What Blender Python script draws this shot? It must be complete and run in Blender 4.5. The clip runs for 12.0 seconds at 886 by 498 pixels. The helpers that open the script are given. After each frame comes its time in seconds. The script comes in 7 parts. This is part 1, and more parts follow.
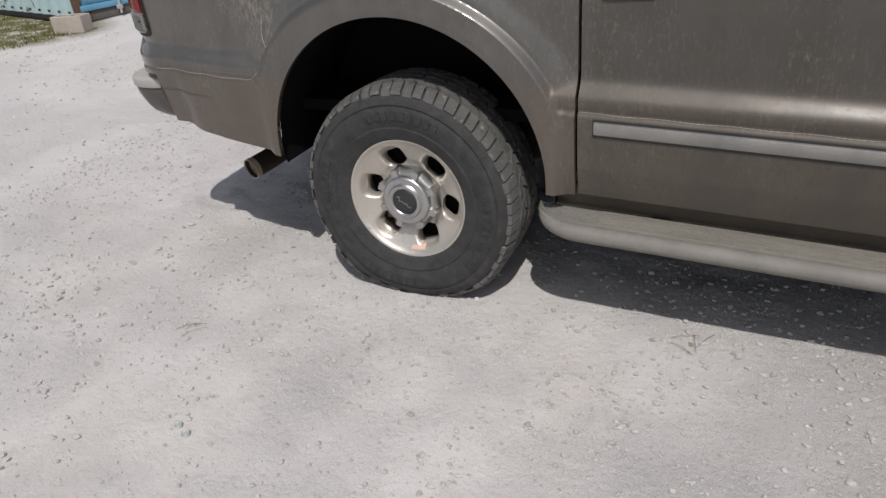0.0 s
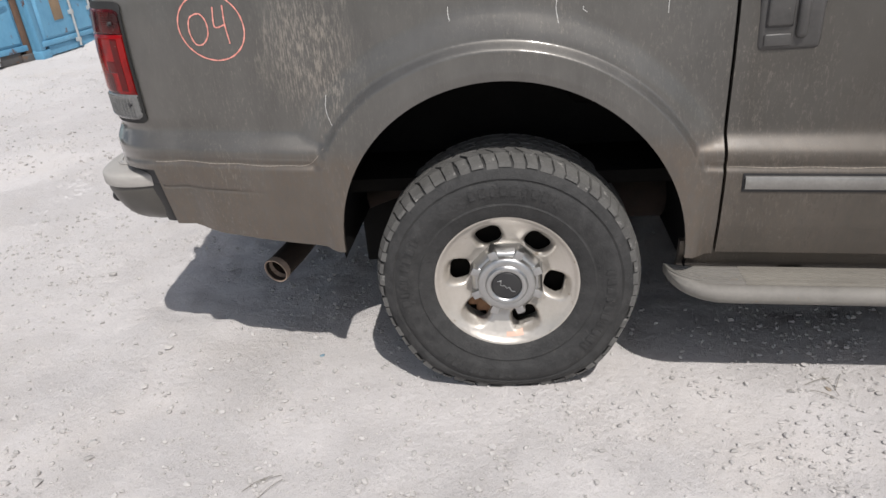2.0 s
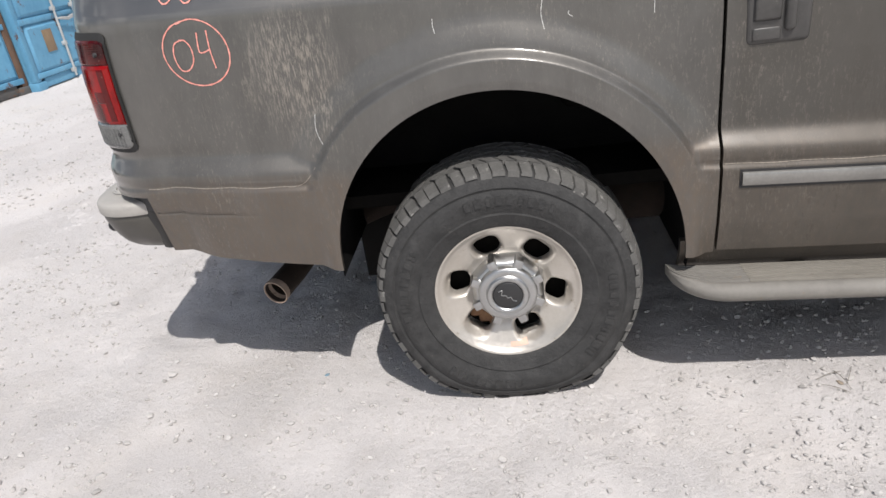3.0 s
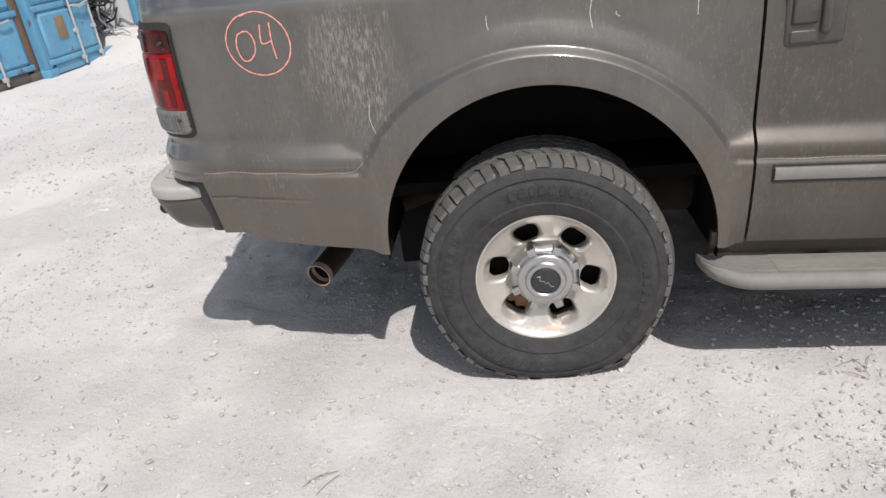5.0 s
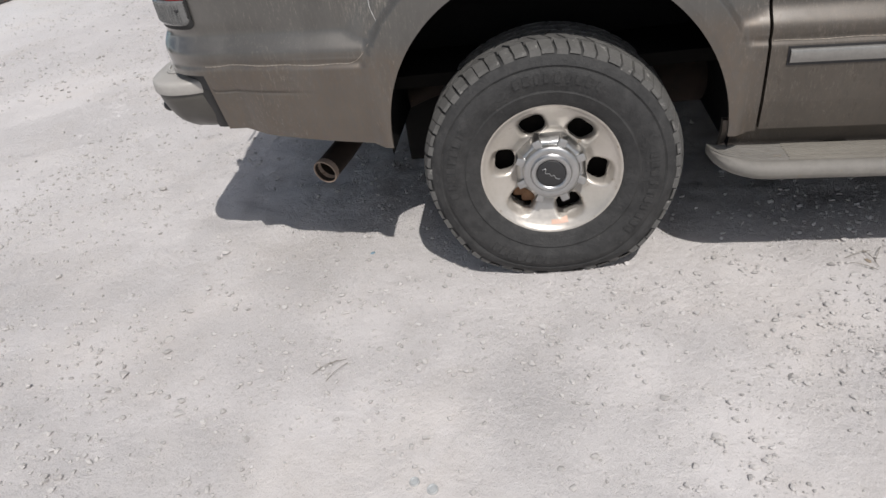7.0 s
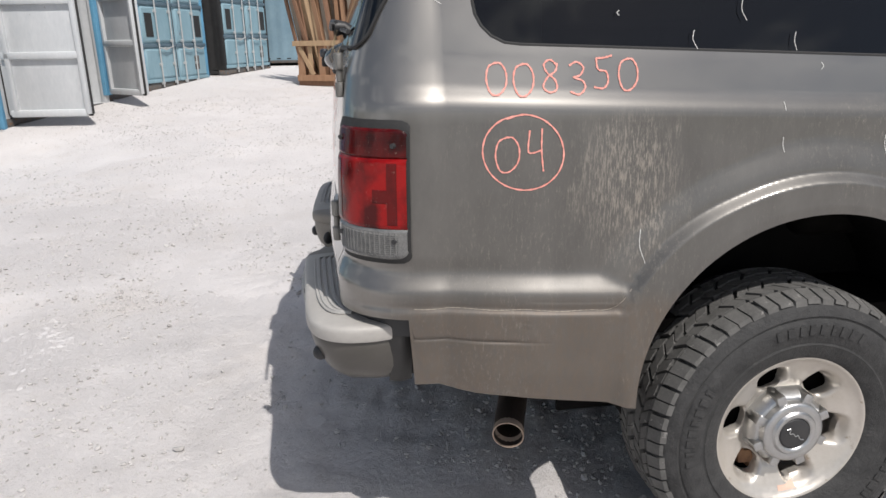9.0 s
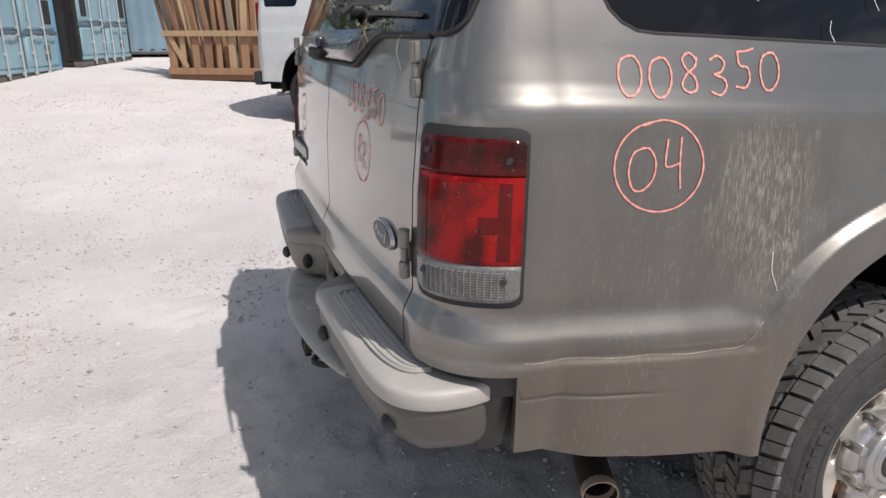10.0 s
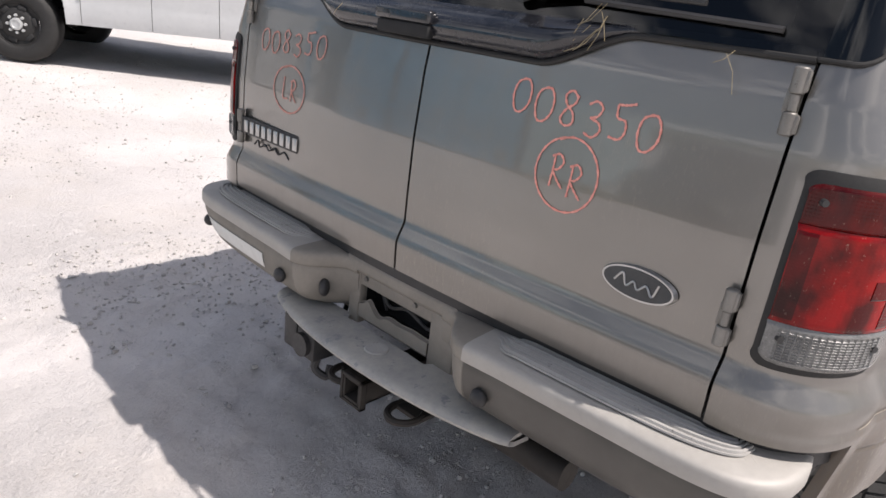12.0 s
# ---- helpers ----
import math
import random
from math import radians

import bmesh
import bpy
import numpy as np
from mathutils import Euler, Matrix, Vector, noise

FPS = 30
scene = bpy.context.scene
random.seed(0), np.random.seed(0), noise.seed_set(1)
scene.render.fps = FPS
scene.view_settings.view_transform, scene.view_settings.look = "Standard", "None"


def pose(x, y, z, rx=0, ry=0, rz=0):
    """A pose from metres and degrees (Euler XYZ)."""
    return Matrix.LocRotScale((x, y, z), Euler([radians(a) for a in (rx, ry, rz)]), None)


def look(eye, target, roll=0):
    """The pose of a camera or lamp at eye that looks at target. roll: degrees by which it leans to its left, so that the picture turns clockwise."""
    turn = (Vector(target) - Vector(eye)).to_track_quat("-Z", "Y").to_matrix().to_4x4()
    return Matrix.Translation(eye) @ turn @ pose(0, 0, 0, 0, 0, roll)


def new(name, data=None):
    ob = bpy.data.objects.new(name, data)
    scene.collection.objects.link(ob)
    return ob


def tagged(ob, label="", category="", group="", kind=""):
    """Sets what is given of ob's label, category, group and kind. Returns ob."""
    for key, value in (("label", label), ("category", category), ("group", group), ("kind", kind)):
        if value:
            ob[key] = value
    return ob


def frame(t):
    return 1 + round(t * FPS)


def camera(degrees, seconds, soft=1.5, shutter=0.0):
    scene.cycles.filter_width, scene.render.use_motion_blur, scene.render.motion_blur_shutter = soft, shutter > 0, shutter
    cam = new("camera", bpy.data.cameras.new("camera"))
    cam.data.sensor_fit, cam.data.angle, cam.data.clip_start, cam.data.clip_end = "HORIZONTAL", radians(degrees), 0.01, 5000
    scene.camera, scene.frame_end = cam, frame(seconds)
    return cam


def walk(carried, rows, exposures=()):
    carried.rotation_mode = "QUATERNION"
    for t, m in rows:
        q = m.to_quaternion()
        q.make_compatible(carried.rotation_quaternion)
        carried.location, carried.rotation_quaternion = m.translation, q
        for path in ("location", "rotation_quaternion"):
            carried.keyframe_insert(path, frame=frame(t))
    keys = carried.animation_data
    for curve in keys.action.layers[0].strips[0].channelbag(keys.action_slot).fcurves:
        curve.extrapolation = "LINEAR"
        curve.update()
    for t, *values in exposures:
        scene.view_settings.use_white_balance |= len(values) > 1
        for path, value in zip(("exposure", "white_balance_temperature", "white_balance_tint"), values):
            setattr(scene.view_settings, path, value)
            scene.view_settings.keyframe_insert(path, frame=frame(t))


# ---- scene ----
cam = camera(66.0, 12.0)
PATH = [
    (0, (1.036, -1.857, 1.356), (0.264, -0.291, 0.381), -5.4),
    (0.5, (0.83, -1.835, 1.364), (0.34, -0.098, 0.502), -0.1),
    (1, (0.37, -1.79, 1.382), (-0.518, -0.213, 0.531), -7.0),
    (1.5, (0.169, -1.753, 1.344), (-0.545, -0.122, 0.433), -7.6),
    (2, (0.046, -1.781, 1.393), (-0.182, -0.007, 0.498), -4.8),
    (2.5, (0.017, -1.77, 1.402), (-0.16, -0.002, 0.485), -7.1),
    (2.7, (0.066, -1.757, 1.395), (-0.178, 0.019, 0.509), -8.1),
    (4.3, (0.008, -1.79, 1.427), (-0.172, 0.01, 0.574), -7.6),
    (4.5, (-0.012, -1.813, 1.441), (-0.178, -0.007, 0.599), -7.3),
    (5, (-0.066, -1.865, 1.43), (-0.296, -0.086, 0.543), -6.9),
    (5.5, (-0.049, -1.879, 1.419), (-0.285, -0.116, 0.506), -5.9),
    (6, (0.079, -1.888, 1.435), (-0.227, -0.101, 0.59), -9.6),
    (6.5, (0.137, -1.899, 1.392), (-0.244, -0.198, 0.412), -11.9),
    (7, (-0.017, -1.89, 1.368), (-0.326, -0.245, 0.273), -9.0),
    (7.2, (-0.137, -1.929, 1.331), (-0.296, -0.28, 0.21), -2.8),
    (8.8, (-1.008, -1.55, 1.399), (-0.854, 0.344, 0.778), 0.2),
    (9, (-1.156, -1.47, 1.398), (-0.883, 0.4225, 0.817), -1.0),
    (9.5, (-1.334, -1.191, 1.389), (-0.894, 0.699, 0.904), -2.7),
    (10, (-1.547, -1.017, 1.387), (-0.91, 0.781, 0.788), -0.0),
    (10.5, (-1.8, -0.891, 1.411), (-0.857, 0.731, 0.718), 3.6),
    (11, (-1.925, -0.572, 1.395), (-0.932, 1.023, 0.707), -0.1),
    (11.5, (-2.099, -0.325, 1.409), (-0.847, 1.125, 0.836), 1.8),
    (12, (-2.291, -0.101, 1.417), (-0.901, 1.158, 0.722), 6.9),
]
walk(cam, [(t, look(eye, target, roll)) for t, eye, target, roll in PATH],
     [(0.0, -0.55, 6500, 10), (0.5, -0.2, 6500, 10), (1.0, -0.2, 6500, 10), (1.5, -0.4, 6500, 10), (2.0, -0.22, 6500, 10), (2.5, -0.1, 6500, 10), (4.5, -0.02, 6500, 10), (5.0, -0.08, 6500, 10), (5.5, -0.1, 6500, 10), (6.5, -0.1, 6500, 10), (7.0, -0.36, 6500, 10),
      (9.0, -0.12, 6500, 10), (9.5, -0.1, 6550, 11), (10.0, -0.12, 6600, 12), (10.5, -0.04, 6650, 13), (11.0, 0.0, 6700, 13), (11.5, 0.05, 6750, 14), (12.0, 0.24, 6750, 14)])

# ---------- world, sun, exposure ----------
SUN_WAY = Vector((-0.27, 0.59, -1.0)).normalized()
world = bpy.data.worlds.new("sky")
scene.world = world
world.use_nodes = True
wn = world.node_tree
wn.nodes.clear()
w_out = wn.nodes.new("ShaderNodeOutputWorld")
w_bg = wn.nodes.new("ShaderNodeBackground")
w_sky = wn.nodes.new("ShaderNodeTexSky")
w_sky.sky_type = "NISHITA"
w_sky.sun_disc = False
w_sky.sun_elevation = math.asin(-SUN_WAY.z)
w_sky.sun_rotation = math.atan2(-SUN_WAY.x, -SUN_WAY.y)
w_sky.air_density, w_sky.dust_density = 1.0, 1.9
w_co = wn.nodes.new("ShaderNodeTexCoord")
w_map = wn.nodes.new("ShaderNodeMapping")
w_map.inputs["Scale"].default_value = (1.0, 1.0, 2.6)
w_map.inputs["Location"].default_value = (3.1, 1.7, 0.4)
w_noise = wn.nodes.new("ShaderNodeTexNoise")
w_noise.inputs["Scale"].default_value = 3.3
w_noise.inputs["Detail"].default_value = 7.0
w_noise.inputs["Roughness"].default_value = 0.58
w_ramp = wn.nodes.new("ShaderNodeValToRGB")
w_ramp.color_ramp.elements[0].position, w_ramp.color_ramp.elements[1].position = 0.49, 0.63
w_mix = wn.nodes.new("ShaderNodeMix")
w_mix.data_type = "RGBA"
w_mix.inputs["B"].default_value = (13.0, 13.2, 13.6, 1)
wn.links.new(w_co.outputs["Generated"], w_map.inputs["Vector"])
wn.links.new(w_map.outputs["Vector"], w_noise.inputs["Vector"])
wn.links.new(w_noise.outputs["Fac"], w_ramp.inputs["Fac"])
wn.links.new(w_ramp.outputs["Color"], w_mix.inputs["Factor"])
wn.links.new(w_sky.outputs["Color"], w_mix.inputs["A"])
wn.links.new(w_mix.outputs["Result"], w_bg.inputs["Color"])
w_bg.inputs["Strength"].default_value = 0.09
wn.links.new(w_bg.outputs["Background"], w_out.inputs["Surface"])
sun = new("sun", bpy.data.lights.new("sun", "SUN"))
sun.data.energy, sun.data.angle, sun.data.color = 4.3, radians(0.53), (1.0, 0.965, 0.93)
sun.matrix_world = look((6, -14, 24), Vector((6, -14, 24)) + SUN_WAY)

# ---------- materials ----------


def node_mat(name):
    m = bpy.data.materials.new(name)
    m.use_nodes = True
    return m, m.node_tree, m.node_tree.nodes["Principled BSDF"]


def add_noise(nt, scale, detail=6.0, rough=0.6, stretch=(1, 1, 1), seed=0.0, kind="ShaderNodeTexNoise"):
    co = nt.nodes.new("ShaderNodeTexCoord")
    mp = nt.nodes.new("ShaderNodeMapping")
    mp.inputs["Scale"].default_value = stretch
    mp.inputs["Location"].default_value = (seed, seed * 0.7, seed * 0.3)
    nt.links.new(co.outputs["Object"], mp.inputs["Vector"])
    n = nt.nodes.new(kind)
    n.inputs["Scale"].default_value = scale
    if kind == "ShaderNodeTexNoise":
        n.inputs["Detail"].default_value, n.inputs["Roughness"].default_value = detail, rough
    nt.links.new(mp.outputs["Vector"], n.inputs["Vector"])
    return n.outputs["Fac"] if kind == "ShaderNodeTexNoise" else n.outputs["Distance"]


def ramp(nt, fac, stops):
    r = nt.nodes.new("ShaderNodeValToRGB")
    e = r.color_ramp.elements
    while len(e) < len(stops):
        e.new(0.5)
    for el, (p, c) in zip(e, stops):
        el.position = p
        el.color = (*c, 1) if isinstance(c, tuple) else (c, c, c, 1)
    nt.links.new(fac, r.inputs["Fac"])
    return r.outputs["Color"]


def mix(nt, fac, a, b):
    n = nt.nodes.new("ShaderNodeMix")
    n.data_type = "RGBA"
    for sock, v in ((n.inputs["Factor"], fac), (n.inputs["A"], a), (n.inputs["B"], b)):
        if hasattr(v, "node"):
            nt.links.new(v, sock)
        elif isinstance(v, tuple):
            sock.default_value = (*v, 1)
        else:
            sock.default_value = v
    return n.outputs["Result"]


def calc(nt, op, a, b):
    n = nt.nodes.new("ShaderNodeMath")
    n.operation = op
    n.use_clamp = True
    for sock, v in zip(n.inputs, (a, b)):
        if hasattr(v, "node"):
            nt.links.new(v, sock)
        else:
            sock.default_value = v
    return n.outputs["Value"]


def add_bump(nt, bsdf, fac, strength, dist):
    b = nt.nodes.new("ShaderNodeBump")
    b.inputs["Strength"].default_value, b.inputs["Distance"].default_value = strength, dist
    nt.links.new(fac, b.inputs["Height"])
    nt.links.new(b.outputs["Normal"], bsdf.inputs["Normal"])


def plain(name, a, b, scale=8.0, rough=(0.5, 0.7), metal=0.0, bump=0.15, bump_scale=90.0, dist=0.002, stretch=(1, 1, 1), coat=0.0, wear=None, wear_at=0.64, seed=0.0):
    """A surface of two near tones in large and fine noise, with roughness and relief, and spots of wear."""
    m, nt, bs = node_mat(name)
    big, fine = add_noise(nt, scale, 5, 0.6, stretch, seed), add_noise(nt, scale * 9, 6, 0.65, stretch, seed + 3)
    fac = calc(nt, "ADD", calc(nt, "MULTIPLY", big, 0.6), calc(nt, "MULTIPLY", fine, 0.4))
    col = ramp(nt, fac, [(0.32, a), (0.68, b)])
    if wear:
        spot = ramp(nt, add_noise(nt, scale * 2.3, 9, 0.72, stretch, seed + 9), [(wear_at, 0.0), (wear_at + 0.05, 1.0)])
        col = mix(nt, spot, col, wear)
    nt.links.new(col, bs.inputs["Base Color"])
    nt.links.new(ramp(nt, fine, [(0.3, rough[0]), (0.7, rough[1])]), bs.inputs["Roughness"])
    bs.inputs["Metallic"].default_value = metal
    bs.inputs["Coat Weight"].default_value = coat
    if bump:
        add_bump(nt, bs, add_noise(nt, bump_scale, 6, 0.65, stretch, seed + 5), bump, dist)
    return m


def make_paint():
    """Grey-brown metallic car paint with dust, vertical runs of dirt and fine specks."""
    m, nt, bs = node_mat("dusty_grey_paint")
    tone = ramp(nt, add_noise(nt, 1.7, 4, 0.5), [(0.3, (0.187, 0.179, 0.166)), (0.7, (0.234, 0.224, 0.208))])
    runs = ramp(nt, add_noise(nt, 180, 5, 0.78, (1, 1, 0.2)), [(0.56, 0.0), (0.7, 1.0)])
    where = ramp(nt, add_noise(nt, 2.1, 4, 0.6, (1, 1, 0.8), 4.0), [(0.44, 0.0), (0.7, 1.0)])
    grit = ramp(nt, add_noise(nt, 95, 7, 0.82, (1, 1, 0.4)), [(0.55, 0.0), (0.7, 1.0)])
    film = ramp(nt, add_noise(nt, 5, 7, 0.65), [(0.35, 0.15), (0.75, 0.5)])
    co = nt.nodes.new("ShaderNodeTexCoord")
    # an old splash that has run down the quarter panel above the wheel
    mp = nt.nodes.new("ShaderNodeMapping")
    mp.inputs["Location"].default_value = (2.2, 0, -3.65)
    mp.inputs["Scale"].default_value = (4.4, 0.2, 3.4)
    nt.links.new(co.outputs["Object"], mp.inputs["Vector"])
    ball = nt.nodes.new("ShaderNodeTexGradient")
    ball.gradient_type = "SPHERICAL"
    nt.links.new(mp.outputs["Vector"], ball.inputs["Vector"])
    splash = calc(nt, "MULTIPLY", ramp(nt, calc(nt, "ADD", ball.outputs["Fac"], calc(nt, "MULTIPLY", calc(nt, "SUBTRACT", add_noise(nt, 17, 6, 0.7, (1, 1, 0.3), 21.0), 0.5), 1.3)), [(0.3, 0.0), (0.72, 1.0)]), ramp(nt, calc(nt, "MULTIPLY", add_noise(nt, 200, 5, 0.75, (1, 1, 0.14), 2.0), calc(nt, "ADD", add_noise(nt, 34, 7, 0.78, (1, 1, 0.28), 8.0), 0.5)), [(0.46, 0.0), (0.62, 0.8)]))
    xyz = nt.nodes.new("ShaderNodeSeparateXYZ")
    nt.links.new(co.outputs["Object"], xyz.inputs["Vector"])
    below_shoulder = ramp(nt, calc(nt, "SUBTRACT", 1.0, calc(nt, "SUBTRACT", xyz.outputs["Z"], 0.27)), [(0.0, 0.0), (0.05, 1.0)])
    dirt = calc(nt, "ADD", calc(nt, "MULTIPLY", calc(nt, "MULTIPLY", runs, where), 0.5), calc(nt, "MULTIPLY", splash, 1.0))
    dirt = calc(nt, "ADD", dirt, calc(nt, "MULTIPLY", grit, calc(nt, "MULTIPLY", where, 0.6)))
    dirt = calc(nt, "MULTIPLY", dirt, below_shoulder)
    # brown dust tone that darkens the panels towards the sills, in uneven clouds
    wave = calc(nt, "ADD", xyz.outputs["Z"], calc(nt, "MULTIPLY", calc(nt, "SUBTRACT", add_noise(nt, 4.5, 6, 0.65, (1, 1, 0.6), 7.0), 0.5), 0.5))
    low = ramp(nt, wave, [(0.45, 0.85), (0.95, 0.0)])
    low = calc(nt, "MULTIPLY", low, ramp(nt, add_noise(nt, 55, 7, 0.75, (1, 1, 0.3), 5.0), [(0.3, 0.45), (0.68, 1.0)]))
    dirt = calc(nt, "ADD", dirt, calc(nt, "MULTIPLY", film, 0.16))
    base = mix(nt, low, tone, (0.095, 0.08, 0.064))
    # flank grime under the shoulder line, with extra shade mixed into its colour
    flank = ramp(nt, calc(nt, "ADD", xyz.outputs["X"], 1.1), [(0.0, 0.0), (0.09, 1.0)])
    flank_grime_shade = calc(nt, "MULTIPLY", calc(nt, "MULTIPLY", below_shoulder, flank), ramp(nt, add_noise(nt, 7, 7, 0.7, (1, 1, 0.4), 11.0), [(0.3, 0.55), (0.7, 0.9)]))
    base = mix(nt, flank_grime_shade, base, (0.083, 0.079, 0.073))
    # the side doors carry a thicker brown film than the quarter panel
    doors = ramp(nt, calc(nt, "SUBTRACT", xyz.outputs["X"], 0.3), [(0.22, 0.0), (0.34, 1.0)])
    doors = calc(nt, "MULTIPLY", calc(nt, "MULTIPLY", doors, below_shoulder), ramp(nt, add_noise(nt, 4, 7, 0.7, (1, 1, 0.5), 15.0), [(0.3, 0.55), (0.65, 1.0)]))
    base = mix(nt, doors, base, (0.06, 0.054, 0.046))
    # dried brown mud on the panel under the crease
    mud = ramp(nt, calc(nt, "ADD", xyz.outputs["Z"], calc(nt, "MULTIPLY", calc(nt, "SUBTRACT", add_noise(nt, 13, 6, 0.7, (1, 1, 0.5), 31.0), 0.5), 0.12)), [(0.775, 0.62), (0.83, 0.0)])
    mud = calc(nt, "MULTIPLY", calc(nt, "MULTIPLY", mud, flank), ramp(nt, add_noise(nt, 60, 6, 0.75, (1, 1, 0.4), 33.0), [(0.32, 0.3), (0.66, 1.0)]))
    mud = calc(nt, "MULTIPLY", mud, calc(nt, "SUBTRACT", 1.0, calc(nt, "MULTIPLY", doors, 0.7)))
    base = mix(nt, mud, base, (0.15, 0.108, 0.075))
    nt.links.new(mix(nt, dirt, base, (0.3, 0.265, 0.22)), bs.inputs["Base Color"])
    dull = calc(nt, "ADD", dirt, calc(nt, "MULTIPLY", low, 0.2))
    dull = calc(nt, "ADD", dull, calc(nt, "MULTIPLY", flank_grime_shade, 0.26))
    dull = calc(nt, "ADD", dull, calc(nt, "MULTIPLY", doors, 0.18))
    nt.links.new(ramp(nt, dull, [(0.0, 0.92), (0.7, 0.1)]), bs.inputs["Metallic"])
    nt.links.new(ramp(nt, dull, [(0.0, 0.34), (0.3, 0.5), (0.6, 0.65)]), bs.inputs["Roughness"])
    nt.links.new(ramp(nt, dull, [(0.04, 1.0), (0.5, 0.2)]), bs.inputs["Coat Weight"])
    nt.links.new(ramp(nt, dull, [(0.0, 0.03), (0.5, 0.3)]), bs.inputs["Coat Roughness"])
    bs.inputs["Coat IOR"].default_value = 1.6
    add_bump(nt, bs, grit, 0.05, 0.001)
    return m


def make_ground():
    m, nt, bs = node_mat("crushed_limestone")
    big = add_noise(nt, 0.35, 6, 0.6)
    mid = add_noise(nt, 3.2, 7, 0.65)
    fine = add_noise(nt, 42, 8, 0.75)
    col = ramp(nt, big, [(0.3, (0.575, 0.545, 0.532)), (0.7, (0.645, 0.615, 0.6))])
    col = mix(nt, ramp(nt, mid, [(0.4, 0.0), (0.72, 0.5)]), col, (0.66, 0.632, 0.62))
    col = mix(nt, ramp(nt, fine, [(0.3, 0.55), (0.42, 0.0)]), col, (0.34, 0.32, 0.30))
    col = mix(nt, ramp(nt, add_noise(nt, 1.15, 6, 0.7, (1, 1, 1), 17.0), [(0.5, 0.0), (0.7, 0.45)]), col, (0.6, 0.548, 0.50))
    speck = add_noise(nt, 230, 6, 0.8)
    patch = ramp(nt, add_noise(nt, 1.3, 5, 0.65, (1, 1, 1), 6.0), [(0.4, 0.3), (0.6, 1.0)])
    # dark specks, like those of fine above, stand in for small pebble shadows
    col = mix(nt, calc(nt, "MULTIPLY", ramp(nt, speck, [(0.34, 0.8), (0.45, 0.0)]), patch), col, (0.24, 0.226, 0.213))
    col = mix(nt, ramp(nt, speck, [(0.54, 0.0), (0.7, 0.7)]), col, (0.72, 0.69, 0.672))
    clod = add_noise(nt, 11, 6, 0.6, (1, 1, 1), 12.0)
    # a mossy strip beside the blue container
    co = nt.nodes.new("ShaderNodeTexCoord")
    mp = nt.nodes.new("ShaderNodeMapping")
    mp.inputs["Location"].default_value = (3.02, -2.85, 0)
    mp.inputs["Scale"].default_value = (0.35, 0.74, 0.1)
    nt.links.new(co.outputs["Object"], mp.inputs["Vector"])
    ball = nt.nodes.new("ShaderNodeTexGradient")
    ball.gradient_type = "SPHERICAL"
    nt.links.new(mp.outputs["Vector"], ball.inputs["Vector"])
    moss = calc(nt, "MULTIPLY", ramp(nt, ball.outputs["Fac"], [(0.02, 0.0), (0.22, 1.0)]), ramp(nt, add_noise(nt, 3.4, 8, 0.75, (1, 1, 1), 3.0), [(0.32, 0.0), (0.5, 1.0)]))
    col = mix(nt, moss, col, (0.13, 0.12, 0.045))
    nt.links.new(col, bs.inputs["Base Color"])
    bs.inputs["Roughness"].default_value = 0.95
    bs.inputs["Specular IOR Level"].default_value = 0.2
    rough_at = ramp(nt, add_noise(nt, 0.8, 6, 0.65, (1, 1, 1), 31.0), [(0.4, 0.3), (0.6, 1.0)])
    h = calc(nt, "ADD", calc(nt, "MULTIPLY", mid, 0.5), calc(nt, "MULTIPLY", calc(nt, "MULTIPLY", fine, rough_at), 0.8))
    h = calc(nt, "ADD", h, calc(nt, "MULTIPLY", calc(nt, "MULTIPLY", speck, patch), 0.24))
    h = calc(nt, "ADD", h, calc(nt, "MULTIPLY", clod, 0.25))
    add_bump(nt, bs, h, 0.9, 0.024)
    return m


def make_stone():
    m, nt, bs = node_mat("limestone_chips")
    info = nt.nodes.new("ShaderNodeNewGeometry")
    col = ramp(nt, info.outputs["Random Per Island"], [(0.0, (0.36, 0.345, 0.33)), (0.1, (0.45, 0.43, 0.416)), (1.0, (0.55, 0.527, 0.512))])
    col = mix(nt, ramp(nt, add_noise(nt, 160, 6, 0.7), [(0.4, 0.4), (0.6, 0.0)]), col, (0.42, 0.395, 0.365))
    nt.links.new(col, bs.inputs["Base Color"])
    bs.inputs["Roughness"].default_value = 0.9
    add_bump(nt, bs, add_noise(nt, 220, 5, 0.7), 0.4, 0.003)
    return m


